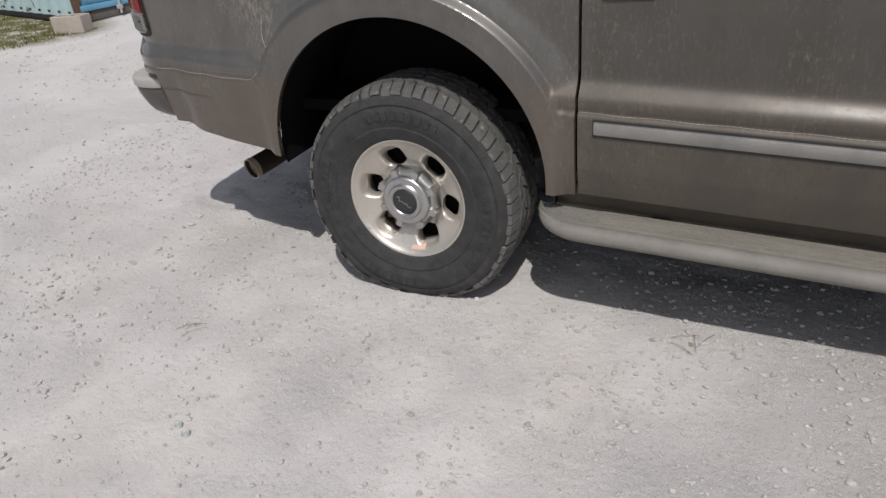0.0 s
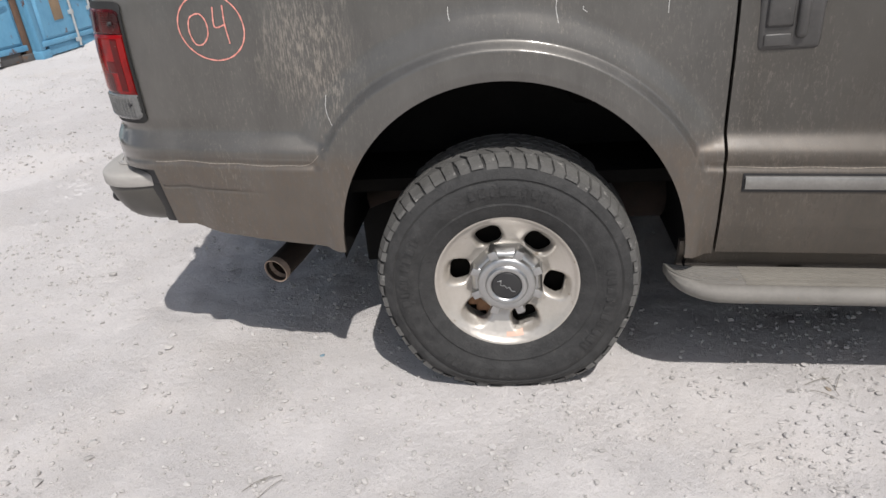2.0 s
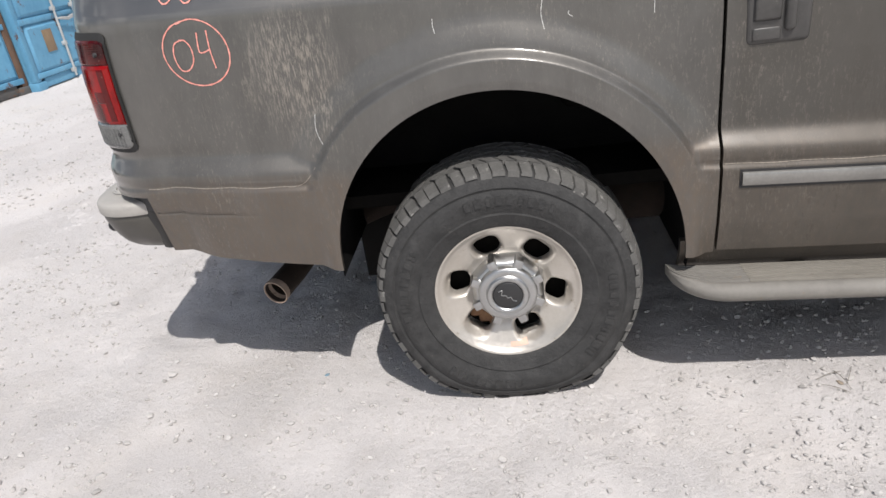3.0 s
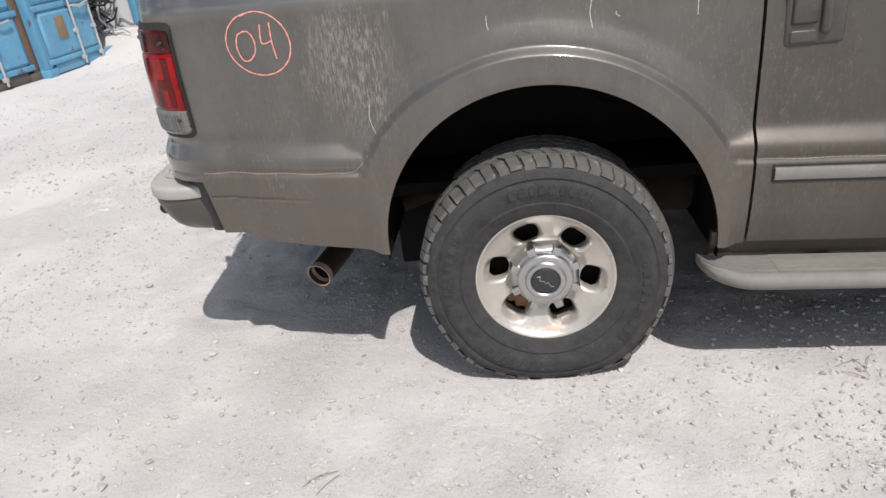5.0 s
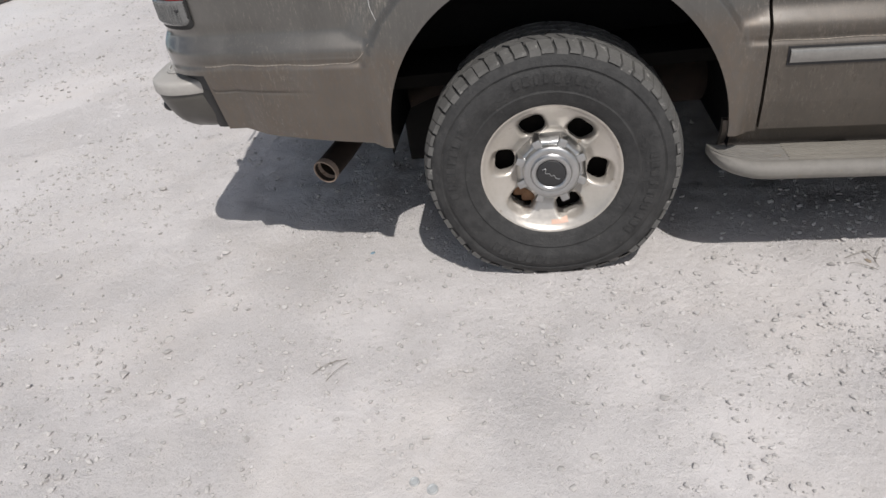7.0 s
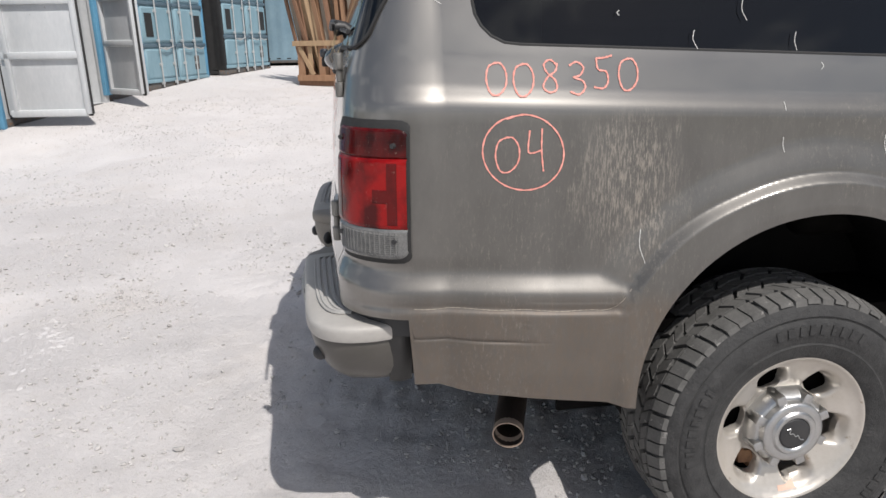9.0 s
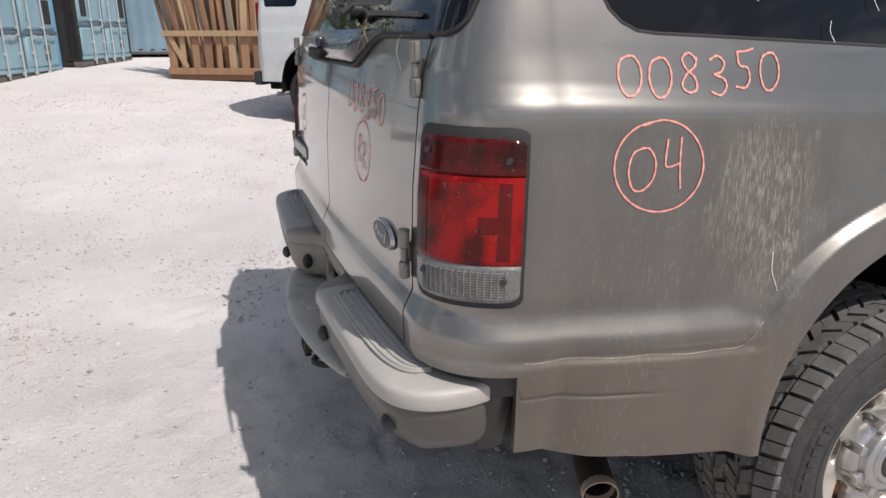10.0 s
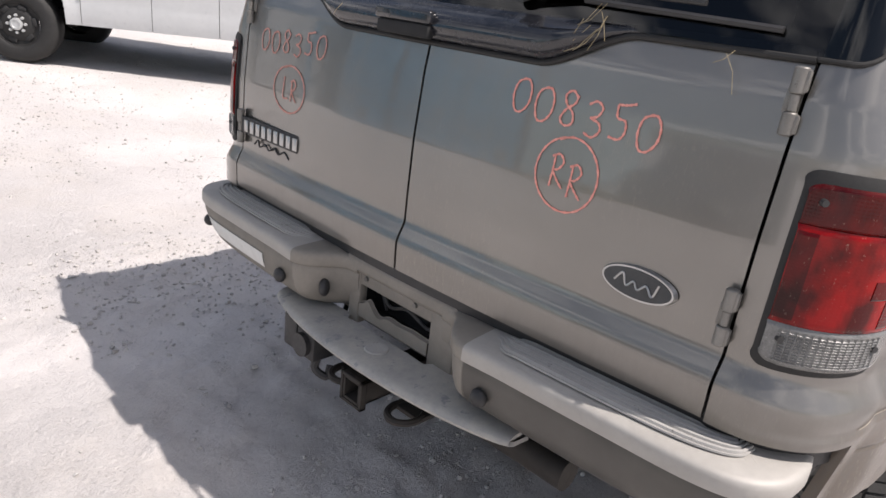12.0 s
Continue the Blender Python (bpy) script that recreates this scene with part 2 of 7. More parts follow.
def make_cover():
    """Dark bumper plastic, dusted over on the tail and bare at the ends."""
    m, nt, bs = node_mat("grey_bumper_face")
    co = nt.nodes.new("ShaderNodeTexCoord")
    xyz = nt.nodes.new("ShaderNodeSeparateXYZ")
    nt.links.new(co.outputs["Object"], xyz.inputs["Vector"])
    off = calc(nt, "MAXIMUM", calc(nt, "SUBTRACT", xyz.outputs["Y"], 1.03), calc(nt, "SUBTRACT", 1.03, xyz.outputs["Y"]))
    dust = ramp(nt, calc(nt, "ADD", off, calc(nt, "MULTIPLY", calc(nt, "SUBTRACT", add_noise(nt, 9, 6, 0.65), 0.5), 0.25)), [(0.66, 1.0), (0.95, 0.0)])
    bare = ramp(nt, add_noise(nt, 8, 6, 0.6), [(0.3, (0.062, 0.057, 0.05)), (0.7, (0.09, 0.083, 0.073))])
    film = ramp(nt, add_noise(nt, 12, 7, 0.7, (1, 1, 0.5), 3.0), [(0.3, (0.15, 0.137, 0.117)), (0.7, (0.21, 0.192, 0.165))])
    nt.links.new(mix(nt, dust, bare, film), bs.inputs["Base Color"])
    nt.links.new(ramp(nt, dust, [(0.0, 0.38), (1.0, 0.55)]), bs.inputs["Roughness"])
    add_bump(nt, bs, add_noise(nt, 160, 5, 0.6), 0.1, 0.001)
    return m


def make_glass(name, tint, rough=0.02):
    m, nt, bs = node_mat(name)
    bs.inputs["Base Color"].default_value = (*tint, 1)
    bs.inputs["Transmission Weight"].default_value = 1.0
    bs.inputs["IOR"].default_value = 1.5
    dust = add_noise(nt, 14, 8, 0.7)
    nt.links.new(ramp(nt, dust, [(0.45, rough), (0.8, rough + 0.12)]), bs.inputs["Roughness"])
    return m


PAINT = make_paint()
COVER = make_cover()
GROUND = make_ground()
STONE = make_stone()
GLASS = make_glass("tinted_glass", (0.03, 0.036, 0.04))
BLACK = plain("black_plastic", (0.018, 0.018, 0.02), (0.035, 0.034, 0.034), 12, (0.4, 0.6), bump=0.1, wear=(0.09, 0.08, 0.07), wear_at=0.66)
GLOSS = plain("black_gloss_panel", (0.012, 0.013, 0.016), (0.02, 0.021, 0.026), 6, (0.12, 0.32), bump=0.0, coat=0.5, wear=(0.07, 0.065, 0.06), wear_at=0.68)
RUBBER = plain("black_rubber", (0.014, 0.014, 0.014), (0.025, 0.024, 0.023), 20, (0.6, 0.8), bump=0.1)
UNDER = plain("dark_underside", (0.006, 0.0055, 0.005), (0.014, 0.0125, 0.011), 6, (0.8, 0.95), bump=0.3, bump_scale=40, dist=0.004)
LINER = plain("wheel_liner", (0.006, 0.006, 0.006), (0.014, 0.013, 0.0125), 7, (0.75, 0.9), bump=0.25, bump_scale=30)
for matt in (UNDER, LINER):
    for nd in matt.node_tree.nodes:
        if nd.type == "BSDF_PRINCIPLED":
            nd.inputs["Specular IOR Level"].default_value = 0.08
TYRE = plain("tyre_rubber", (0.016, 0.016, 0.016), (0.052, 0.051, 0.05), 26, (0.65, 0.85), bump=0.9, bump_scale=110, dist=0.004, wear=(0.06, 0.057, 0.053), wear_at=0.6)
TREAD = plain("worn_tread", (0.06, 0.058, 0.055), (0.14, 0.136, 0.128), 16, (0.75, 0.92), bump=0.4, bump_scale=120, wear=(0.24, 0.23, 0.215), wear_at=0.6)
ALLOY = plain("dulled_alloy", (0.5, 0.46, 0.405), (0.62, 0.58, 0.53), 9, (0.3, 0.5), metal=0.65, bump=0.08, wear=(0.4, 0.34, 0.27), wear_at=0.62)
CHROME = plain("chrome_cap", (0.42, 0.42, 0.42), (0.55, 0.55, 0.54), 18, (0.28, 0.45), metal=1.0, bump=0.04, wear=(0.4, 0.37, 0.33), wear_at=0.66)
STEEL = plain("bare_steel", (0.16, 0.15, 0.14), (0.26, 0.25, 0.23), 22, (0.45, 0.65), metal=0.7, bump=0.15)
RUST = plain("rusty_steel", (0.014, 0.01, 0.008), (0.038, 0.023, 0.016), 20, (0.8, 0.95), metal=0.2, bump=0.5, bump_scale=70, wear=(0.13, 0.07, 0.04), wear_at=0.64)
HITCH = plain("black_hitch_steel", (0.022, 0.02, 0.019), (0.05, 0.043, 0.037), 15, (0.6, 0.8), metal=0.3, bump=0.3, wear=(0.12, 0.07, 0.045), wear_at=0.66)
# tan rust, lightened for the sunlit inside of the tail pipe
PIPE_LIT = plain("rusty_pipe_end_sunlit", (0.26, 0.19, 0.145), (0.38, 0.3, 0.24), 30, (0.7, 0.9), metal=0.1, bump=0.3, wear=(0.12, 0.06, 0.035), wear_at=0.6)
BRAKE = plain("brake_rust", (0.16, 0.08, 0.045), (0.34, 0.2, 0.11), 25, (0.75, 0.9), metal=0.3, bump=0.5)
STEP = plain("greige_step_plastic", (0.15, 0.14, 0.125), (0.225, 0.212, 0.19), 9, (0.6, 0.78), bump=0.2, wear=(0.2, 0.165, 0.125), wear_at=0.62)
STEP_TOP = plain("dusty_ribbed_tread", (0.15, 0.137, 0.117), (0.23, 0.213, 0.183), 11, (0.7, 0.88), bump=0.3, stretch=(0.5, 2, 1), wear=(0.13, 0.1, 0.07), wear_at=0.63)
HINGE = plain("dusty_hinge_paint", (0.17, 0.163, 0.15), (0.26, 0.25, 0.232), 25, (0.35, 0.55), bump=0.1, metal=0.5, wear=(0.1, 0.09, 0.08), wear_at=0.63)
SADDLE = plain("dusty_bumper_saddle", (0.19, 0.172, 0.148), (0.27, 0.245, 0.212), 7, (0.45, 0.62), bump=0.08, wear=(0.15, 0.135, 0.115))
CAP = plain("grey_bumper_cover", (0.34, 0.322, 0.298), (0.44, 0.42, 0.39), 7, (0.5, 0.7), bump=0.12, wear=(0.38, 0.35, 0.31), wear_at=0.63, metal=0.15)
PAD = plain("dusty_step_pad", (0.33, 0.32, 0.305), (0.43, 0.417, 0.395), 10, (0.65, 0.8), bump=0.2, wear=(0.2, 0.19, 0.175), wear_at=0.62)
STRIP = plain("dark_bumper_strip", (0.014, 0.014, 0.014), (0.028, 0.027, 0.026), 14, (0.4, 0.55), bump=0.1, wear=(0.12, 0.11, 0.1), wear_at=0.66)
LEDGE = plain("bleached_centre_step", (0.25, 0.25, 0.25), (0.45, 0.43, 0.385), 6, (0.5, 0.72), bump=0.3, wear=(0.24, 0.245, 0.25), wear_at=0.57)
BADGE = plain("dull_badge_face", (0.03, 0.033, 0.036), (0.055, 0.057, 0.058), 30, (0.35, 0.5), bump=0.05)
HANDLE = plain("dark_grey_handle_plastic", (0.05, 0.048, 0.046), (0.085, 0.081, 0.077), 14, (0.3, 0.5), bump=0.1, wear=(0.13, 0.12, 0.105), wear_at=0.64)
MOULD = plain("silver_moulding", (0.24, 0.232, 0.218), (0.34, 0.33, 0.31), 12, (0.3, 0.45), metal=0.6, bump=0.05)
CHALK = plain("red_paint_pen", (0.6, 0.2, 0.16), (0.92, 0.42, 0.35), 110, (0.6, 0.8), bump=0.2)
FAINT = plain("faded_paint_pen", (0.46, 0.21, 0.17), (0.62, 0.31, 0.26), 40, (0.6, 0.8), bump=0.2)
CLEAR = plain("clear_reflector", (0.09, 0.09, 0.088), (0.2, 0.198, 0.19), 30, (0.15, 0.3), bump=0.5, bump_scale=260, dist=0.002, coat=0.6)


def make_red(name, a, b):
    m, nt, bs = node_mat(name)
    # mottled reds stand in for glints off the lamp's inner reflectors
    red = ramp(nt, add_noise(nt, 16, 3, 0.5, (1, 1, 0.8)), [(0.36, a), (0.6, b)])
    speck = ramp(nt, add_noise(nt, 130, 5, 0.75, (1, 1, 0.6), 2.0), [(0.62, 0.0), (0.72, 0.55)])
    nt.links.new(mix(nt, speck, red, (0.3, 0.2, 0.16)), bs.inputs["Base Color"])
    co = nt.nodes.new("ShaderNodeTexCoord")
    ribs = []
    for way in ("Y", "Z"):
        w = nt.nodes.new("ShaderNodeTexWave")
        w.bands_direction = way
        w.inputs["Scale"].default_value = 55.0
        nt.links.new(co.outputs["Object"], w.inputs["Vector"])
        ribs.append(w.outputs["Fac"])
    add_bump(nt, bs, calc(nt, "MULTIPLY", ribs[0], ribs[1]), 0.15, 0.001)
    dust = ramp(nt, add_noise(nt, 60, 7, 0.75), [(0.6, 0.08), (0.85, 0.35)])
    nt.links.new(dust, bs.inputs["Roughness"])
    bs.inputs["Specular IOR Level"].default_value = 0.3
    return m


RED = make_red("red_lens", (0.06, 0.001, 0.0013), (0.27, 0.003, 0.003))
RED_DARK = make_red("dark_red_lens", (0.025, 0.001, 0.0012), (0.1, 0.002, 0.002))
BLUE = plain("blue_container_paint", (0.09, 0.27, 0.43), (0.16, 0.38, 0.55), 3, (0.45, 0.65), bump=0.2, bump_scale=30, stretch=(1, 1, 0.55), wear=(0.13, 0.06, 0.035), wear_at=0.61)
PALEBLUE = plain("pale_blue_container_paint", (0.17, 0.29, 0.345), (0.27, 0.4, 0.455), 2.5, (0.5, 0.7), bump=0.2, bump_scale=30, stretch=(1, 1, 0.35), wear=(0.1, 0.08, 0.065), wear_at=0.64)
SLATE = plain("slate_container_paint", (0.14, 0.23, 0.29), (0.21, 0.31, 0.365), 2.0, (0.5, 0.7), bump=0.2, wear=(0.2, 0.13, 0.09), wear_at=0.7, seed=5.0)
WHITE_BOX = plain("white_container_paint", (0.46, 0.475, 0.485), (0.6, 0.605, 0.605), 3, (0.5, 0.7), bump=0.15, stretch=(1, 1, 0.4), wear=(0.2, 0.17, 0.14), wear_at=0.66)
RUSTPOST = plain("rust_brown_post", (0.1, 0.06, 0.04), (0.22, 0.13, 0.085), 7, (0.75, 0.9), bump=0.5, bump_scale=50, stretch=(1, 1, 0.3), wear=(0.34, 0.3, 0.27), wear_at=0.62)
RUSTY = plain("rusted_frame_paint", (0.07, 0.07, 0.07), (0.14, 0.13, 0.12), 7, (0.75, 0.9), bump=0.4, bump_scale=50, wear=(0.17, 0.09, 0.05), wear_at=0.56)
# near-black: black paint, and shade put into recesses, slots and the container gap
DARK = plain("near_black_paint_and_shade", (0.012, 0.012, 0.013), (0.03, 0.03, 0.03), 5, (0.8, 0.9), bump=0.1)
BARS = plain("galvanised_bars", (0.4, 0.41, 0.41), (0.58, 0.59, 0.58), 10, (0.45, 0.6), metal=0.3, bump=0.2, wear=(0.24, 0.15, 0.09), wear_at=0.66)
VAN_WHITE = plain("white_van_paint", (0.5, 0.515, 0.52), (0.58, 0.59, 0.59), 2, (0.25, 0.4), bump=0.0, coat=0.4, wear=(0.45, 0.43, 0.39), wear_at=0.72)
WOOD = [plain(f"plank_wood_{n}", a, b, 3, (0.75, 0.9), bump=0.3, bump_scale=60, stretch=(6, 6, 0.5), seed=float(n)) for n, (a, b) in enumerate((((0.25, 0.135, 0.075), (0.37, 0.215, 0.125)), ((0.17, 0.09, 0.055), (0.27, 0.15, 0.09)), ((0.24, 0.2, 0.155), (0.35, 0.29, 0.225)), ((0.33, 0.215, 0.125), (0.46, 0.32, 0.19))))]
FADED = plain("faded_blue_side_paint", (0.44, 0.61, 0.66), (0.54, 0.7, 0.73), 3, (0.55, 0.75), bump=0.2, bump_scale=30, stretch=(1, 1, 0.5), wear=(0.15, 0.085, 0.055), wear_at=0.575)
RAIL = plain("dark_slate_rail", (0.07, 0.115, 0.15), (0.11, 0.165, 0.2), 6, (0.55, 0.75), bump=0.2, wear=(0.1, 0.07, 0.05), wear_at=0.62)
TAN = plain("tan_plate", (0.2, 0.14, 0.085), (0.3, 0.21, 0.13), 9, (0.5, 0.7), bump=0.1)
CONCRETE = plain("weathered_block", (0.36, 0.31, 0.27), (0.48, 0.43, 0.38), 14, (0.85, 0.95), bump=0.6, bump_scale=80, dist=0.004)
GRASS = plain("yellowing_grass", (0.08, 0.085, 0.025), (0.17, 0.15, 0.055), 9, (0.8, 0.95), bump=0.0)
STRAW = plain("dry_straw", (0.26, 0.2, 0.11), (0.42, 0.35, 0.22), 30, (0.7, 0.9), bump=0.0)
DARKCAR = plain("dark_car_paint", (0.012, 0.011, 0.02), (0.022, 0.02, 0.032), 3, (0.15, 0.3), bump=0.0, coat=0.8)
CREASE_PALE = plain("crease_dust_and_glint", (0.24, 0.205, 0.165), (0.38, 0.335, 0.28), 60, (0.85, 0.95), bump=0.3)
BIRD = plain("chalky_drips", (0.6, 0.59, 0.56), (0.72, 0.71, 0.68), 40, (0.8, 0.9), bump=0.2)
LEAF = plain("dark_leaves", (0.03, 0.05, 0.015), (0.08, 0.11, 0.035), 6, (0.5, 0.7), bump=0.0)
BARK = plain("bark", (0.09, 0.07, 0.05), (0.17, 0.14, 0.1), 14, (0.85, 0.95), bump=0.5, bump_scale=40, dist=0.01)

# ---------- mesh tools ----------


def link(name, bm, mat_list, parent=None, smooth=None):
    me = bpy.data.meshes.new(name)
    bm.normal_update()
    bm.to_mesh(me)
    bm.free()
    for m in mat_list if isinstance(mat_list, (list, tuple)) else [mat_list]:
        me.materials.append(m)
    if smooth is not None:
        for p in me.polygons:
            p.use_smooth = True
        me.set_sharp_from_angle(angle=radians(smooth))
    ob = new(name, me)
    if parent:
        ob.parent = parent
    return ob


def part(name, bm, material, parent, label="", smooth=35):
    ob = link(name, bm, material, parent, smooth)
    if label:
        tagged(ob, label=label)
    return ob


def holder(name, at_place, label, category, group="", turn=0.0):
    ob = new(name)
    ob.matrix_world = pose(*at_place, 0, 0, turn)
    ob.empty_display_size = 0.1
    return tagged(ob, label, category, group, "")


def inside(parent, bm):
    """World-built mesh into the frame of its parent."""
    bmesh.ops.transform(bm, matrix=parent.matrix_world.inverted(), verts=bm.verts)
    return bm


def box(bm, lo, hi, bevel=0.0, seg=2):
    r = bmesh.ops.create_cube(bm, size=1.0)
    vs = r["verts"]
    size = [max(b - a, 1e-4) for a, b in zip(lo, hi)]
    mid = [(a + b) / 2 for a, b in zip(lo, hi)]
    bmesh.ops.scale(bm, vec=size, verts=vs)
    bmesh.ops.translate(bm, vec=mid, verts=vs)
    if bevel:
        es = list({e for v in vs for e in v.link_edges})
        bmesh.ops.bevel(bm, geom=es, offset=bevel, segments=seg, profile=0.5, affect="EDGES")
    return vs


def tube(bm, pts, radius, seg=12, cap=True, hollow=0.0):
    """A round bar along points; radius may be one number or one per point. hollow: wall thickness of an open pipe."""
    pts = [Vector(p) for p in pts]
    rad = radius if isinstance(radius, (list, tuple)) else [radius] * len(pts)
    way = (pts[1] - pts[0]).normalized()
    side = way.orthogonal().normalized()

    def shell(shrink):
        nonlocal side
        rings = []
        s = side.copy()
        for i, p in enumerate(pts):
            d = (pts[min(i + 1, len(pts) - 1)] - pts[max(i - 1, 0)]).normalized()
            s = (s - d * s.dot(d)).normalized()
            o = d.cross(s)
            rings.append([bm.verts.new(p + (s * math.cos(2 * math.pi * k / seg) + o * math.sin(2 * math.pi * k / seg)) * (rad[i] - shrink)) for k in range(seg)])
        for a, b in zip(rings, rings[1:]):
            for k in range(seg):
                f = (a[k], a[(k + 1) % seg], b[(k + 1) % seg], b[k])
                bm.faces.new(f if shrink == 0 else f[::-1])
        return rings

    outer = shell(0)
    if hollow:
        inner = shell(hollow)
        for ra, rb, flip in ((outer[0], inner[0], False), (outer[-1], inner[-1], True)):
            for k in range(seg):
                f = (ra[k], rb[k], rb[(k + 1) % seg], ra[(k + 1) % seg])
                bm.faces.new(f[::-1] if flip else f)
    elif cap:
        bm.faces.new(outer[0][::-1])
        bm.faces.new(outer[-1])


def lathe(bm, prof, seg=64, centre=(0, 0, 0), closed=False):
    """Turns (radius, y) points round the y axis through the centre. y grows towards the truck's far side."""
    rings = []
    for r, y in prof:
        if r < 1e-5:
            rings.append([bm.verts.new((centre[0], centre[1] + y, centre[2]))])
        else:
            rings.append([bm.verts.new((centre[0] + r * math.cos(2 * math.pi * k / seg), centre[1] + y, centre[2] + r * math.sin(2 * math.pi * k / seg))) for k in range(seg)])
    for a, b in zip(rings, rings[1:]):
        for k in range(seg):
            n = (k + 1) % seg
            if len(a) == 1 and len(b) == 1:
                continue
            if len(a) == 1:
                bm.faces.new((a[0], b[n], b[k]))
            elif len(b) == 1:
                bm.faces.new((a[k], a[n], b[0]))
            else:
                bm.faces.new((a[k], a[n], b[n], b[k]))
    return rings


def grid_faces(bm, rows):
    """Quads between rows of points (equal lengths)."""
    vs = [[bm.verts.new(p) for p in row] for row in rows]
    for a, b in zip(vs, vs[1:]):
        for k in range(len(a) - 1):
            try:
                bm.faces.new((a[k], a[k + 1], b[k + 1], b[k]))
            except ValueError:
                pass
    return vs


def smooth_line(pts, n):
    """n points on a Catmull-Rom curve through pts."""
    P = [Vector(p) for p in pts]
    P = [P[0] * 2 - P[1], *P, P[-1] * 2 - P[-2]]
    out = []
    for i in range(n):
        u = i / (n - 1) * (len(P) - 3)
        k = min(int(u), len(P) - 4)
        t = u - k
        a, b, c, d = P[k : k + 4]
        out.append(0.5 * ((2 * b) + (c - a) * t + (2 * a - 5 * b + 4 * c - d) * t * t + (3 * b - 3 * c + d - a) * t**3))
    return out


def ease(x, a, b):
    t = min(1.0, max(0.0, (x - a) / (b - a)))
    return t * t * (3 - 2 * t)


# ---------- ground ----------
GROUND_Y = (-100, 1, 4, 6, 8, 11, 13, 15, 18, 21, 30, 100)
GROUND_Z = (0, 0, 0.1, 0.15, 0.25, 0.45, 0.58, 0.735, 0.825, 0.885, 0.95, 0.95)


def slope(y):
    return float(sum(np.interp(y + d, GROUND_Y, GROUND_Z) for d in (-0.8, -0.4, 0, 0.4, 0.8)) / 5) if y > 0.2 else 0.0


def ground_z(x, y):
    n = 0.010 * noise.noise((x * 1.1, y * 1.1, 0)) + 0.006 * noise.noise((x * 4.3, y * 4.3, 3)) + 0.004 * noise.noise((x * 12, y * 12, 7))
    shade = ease(x, -2.3, -1.2) * (1 - ease(x, 1.0, 3.0)) * ease(y, 0.1, 0.6) * (1 - ease(y, 2.9, 3.4))
    n += shade * (0.016 * noise.noise((x * 6, y * 6, 11)) + 0.03 * abs(noise.noise((x * 9.5, y * 9.5, 17))) - 0.022 * abs(noise.noise((x * 13, y * 13, 23))))
    far = ease(math.hypot(x, y), 12, 40)
    dip = 0.95 * ease(-x, 3.2, 5.2) * (1 - ease(y, 7.3, 9.0))
    return slope(y) * (1 - dip) + n * (1 - far)


def axis_lines(lo, hi, step, reach):
    mid = list(np.arange(lo, hi + 1e-6, step))
    out, d = [], step
    while (out[-1] if out else 0) < reach:
        d *= 1.12
        out.append((out[-1] if out else 0) + d)
    return [lo - v for v in out[::-1]] + mid + [hi + v for v in out]


gx, gy = axis_lines(-2.6, 2.2, 0.034, 1500), axis_lines(-1.6, 3.4, 0.034, 1500)
bm = bmesh.new()
grid_faces(bm, [[(x, y, ground_z(x, y)) for x in gx] for y in gy])
ground = link("ground", bm, GROUND, None, 180)
tagged(ground, "pale crushed-limestone yard with loose chips and ruts", "ground", "", "structure")


def scatter(name, count, spread, size, seed, label):
    rng = random.Random(seed)
    base = bmesh.new()
    bmesh.ops.create_icosphere(base, subdivisions=1, radius=1.0)
    bv, bf = [v.co.copy() for v in base.verts], [[v.index for v in f.verts] for f in base.faces]
    base.free()
    verts, faces = [], []
    made = 0
    while made < count:
        x, y = spread(rng)
        if noise.noise((x * 0.9, y * 0.9, 21)) + 0.5 * noise.noise((x * 3.1, y * 3.1, 5)) < rng.uniform(-0.5, 0.35):
            continue
        r = size[0] * (size[1] / size[0]) ** (rng.random() ** 2.2)
        turn = Euler((rng.uniform(0, 6), rng.uniform(0, 6), rng.uniform(0, 6))).to_matrix()
        sc = Vector((rng.uniform(0.75, 1.3), rng.uniform(0.6, 1.1), rng.uniform(0.5, 0.9)))
        z = ground_z(x, y) + r * 0.42
        n0 = len(verts)
        for v in bv:
            p = turn @ (v * rng.uniform(0.5, 1.35))
            verts.append((x + p.x * sc.x * r, y + p.y * sc.y * r, z + p.z * sc.z * r))
        faces += [[n0 + i for i in f] for f in bf]
        made += 1
    me = bpy.data.meshes.new(name)
    me.from_pydata(verts, [], faces)
    me.materials.append(STONE)
    return tagged(new(name, me), label, "gravel", "", "stuff")


scatter("gravel", 21000, lambda g: (g.uniform(-2.6, 2.4), g.uniform(-1.75, 3.2)), (0.0018, 0.0105), 1, "small pale limestone chips strewn on the yard")
scatter("gravel", 2600, lambda g: (g.uniform(-7.5, 4), g.uniform(-1.5, 16)), (0.004, 0.013), 2, "loose limestone chips over the open yard")
scatter("gravel", 3600, lambda g: (g.gauss(0.95, 0.5), g.gauss(-0.55, 0.36)), (0.0022, 0.010), 12, "fine limestone grit beside the flat tyre")
scatter("gravel", 4500, lambda g: (g.uniform(-6.5, 0.5), g.uniform(2.0, 12)), (0.004, 0.010), 13, "pale stone chips over the open yard")
scatter("gravel", 8500, lambda g: (g.uniform(-5.5, 1.5), g.uniform(2.2, 12.5)), (0.003, 0.011), 23, "pale stone chips over the open yard")
scatter("gravel", 2400, lambda g: (g.uniform(-7.5, -1.2), g.uniform(-1.2, 4.0)), (0.004, 0.016), 24, "loose limestone chips beyond the car")
scatter("pebbles", 420, lambda g: (g.uniform(-3.0, 2.4), g.uniform(-1.6, 3.0)), (0.007, 0.017), 3, "scattered larger limestone pebbles")

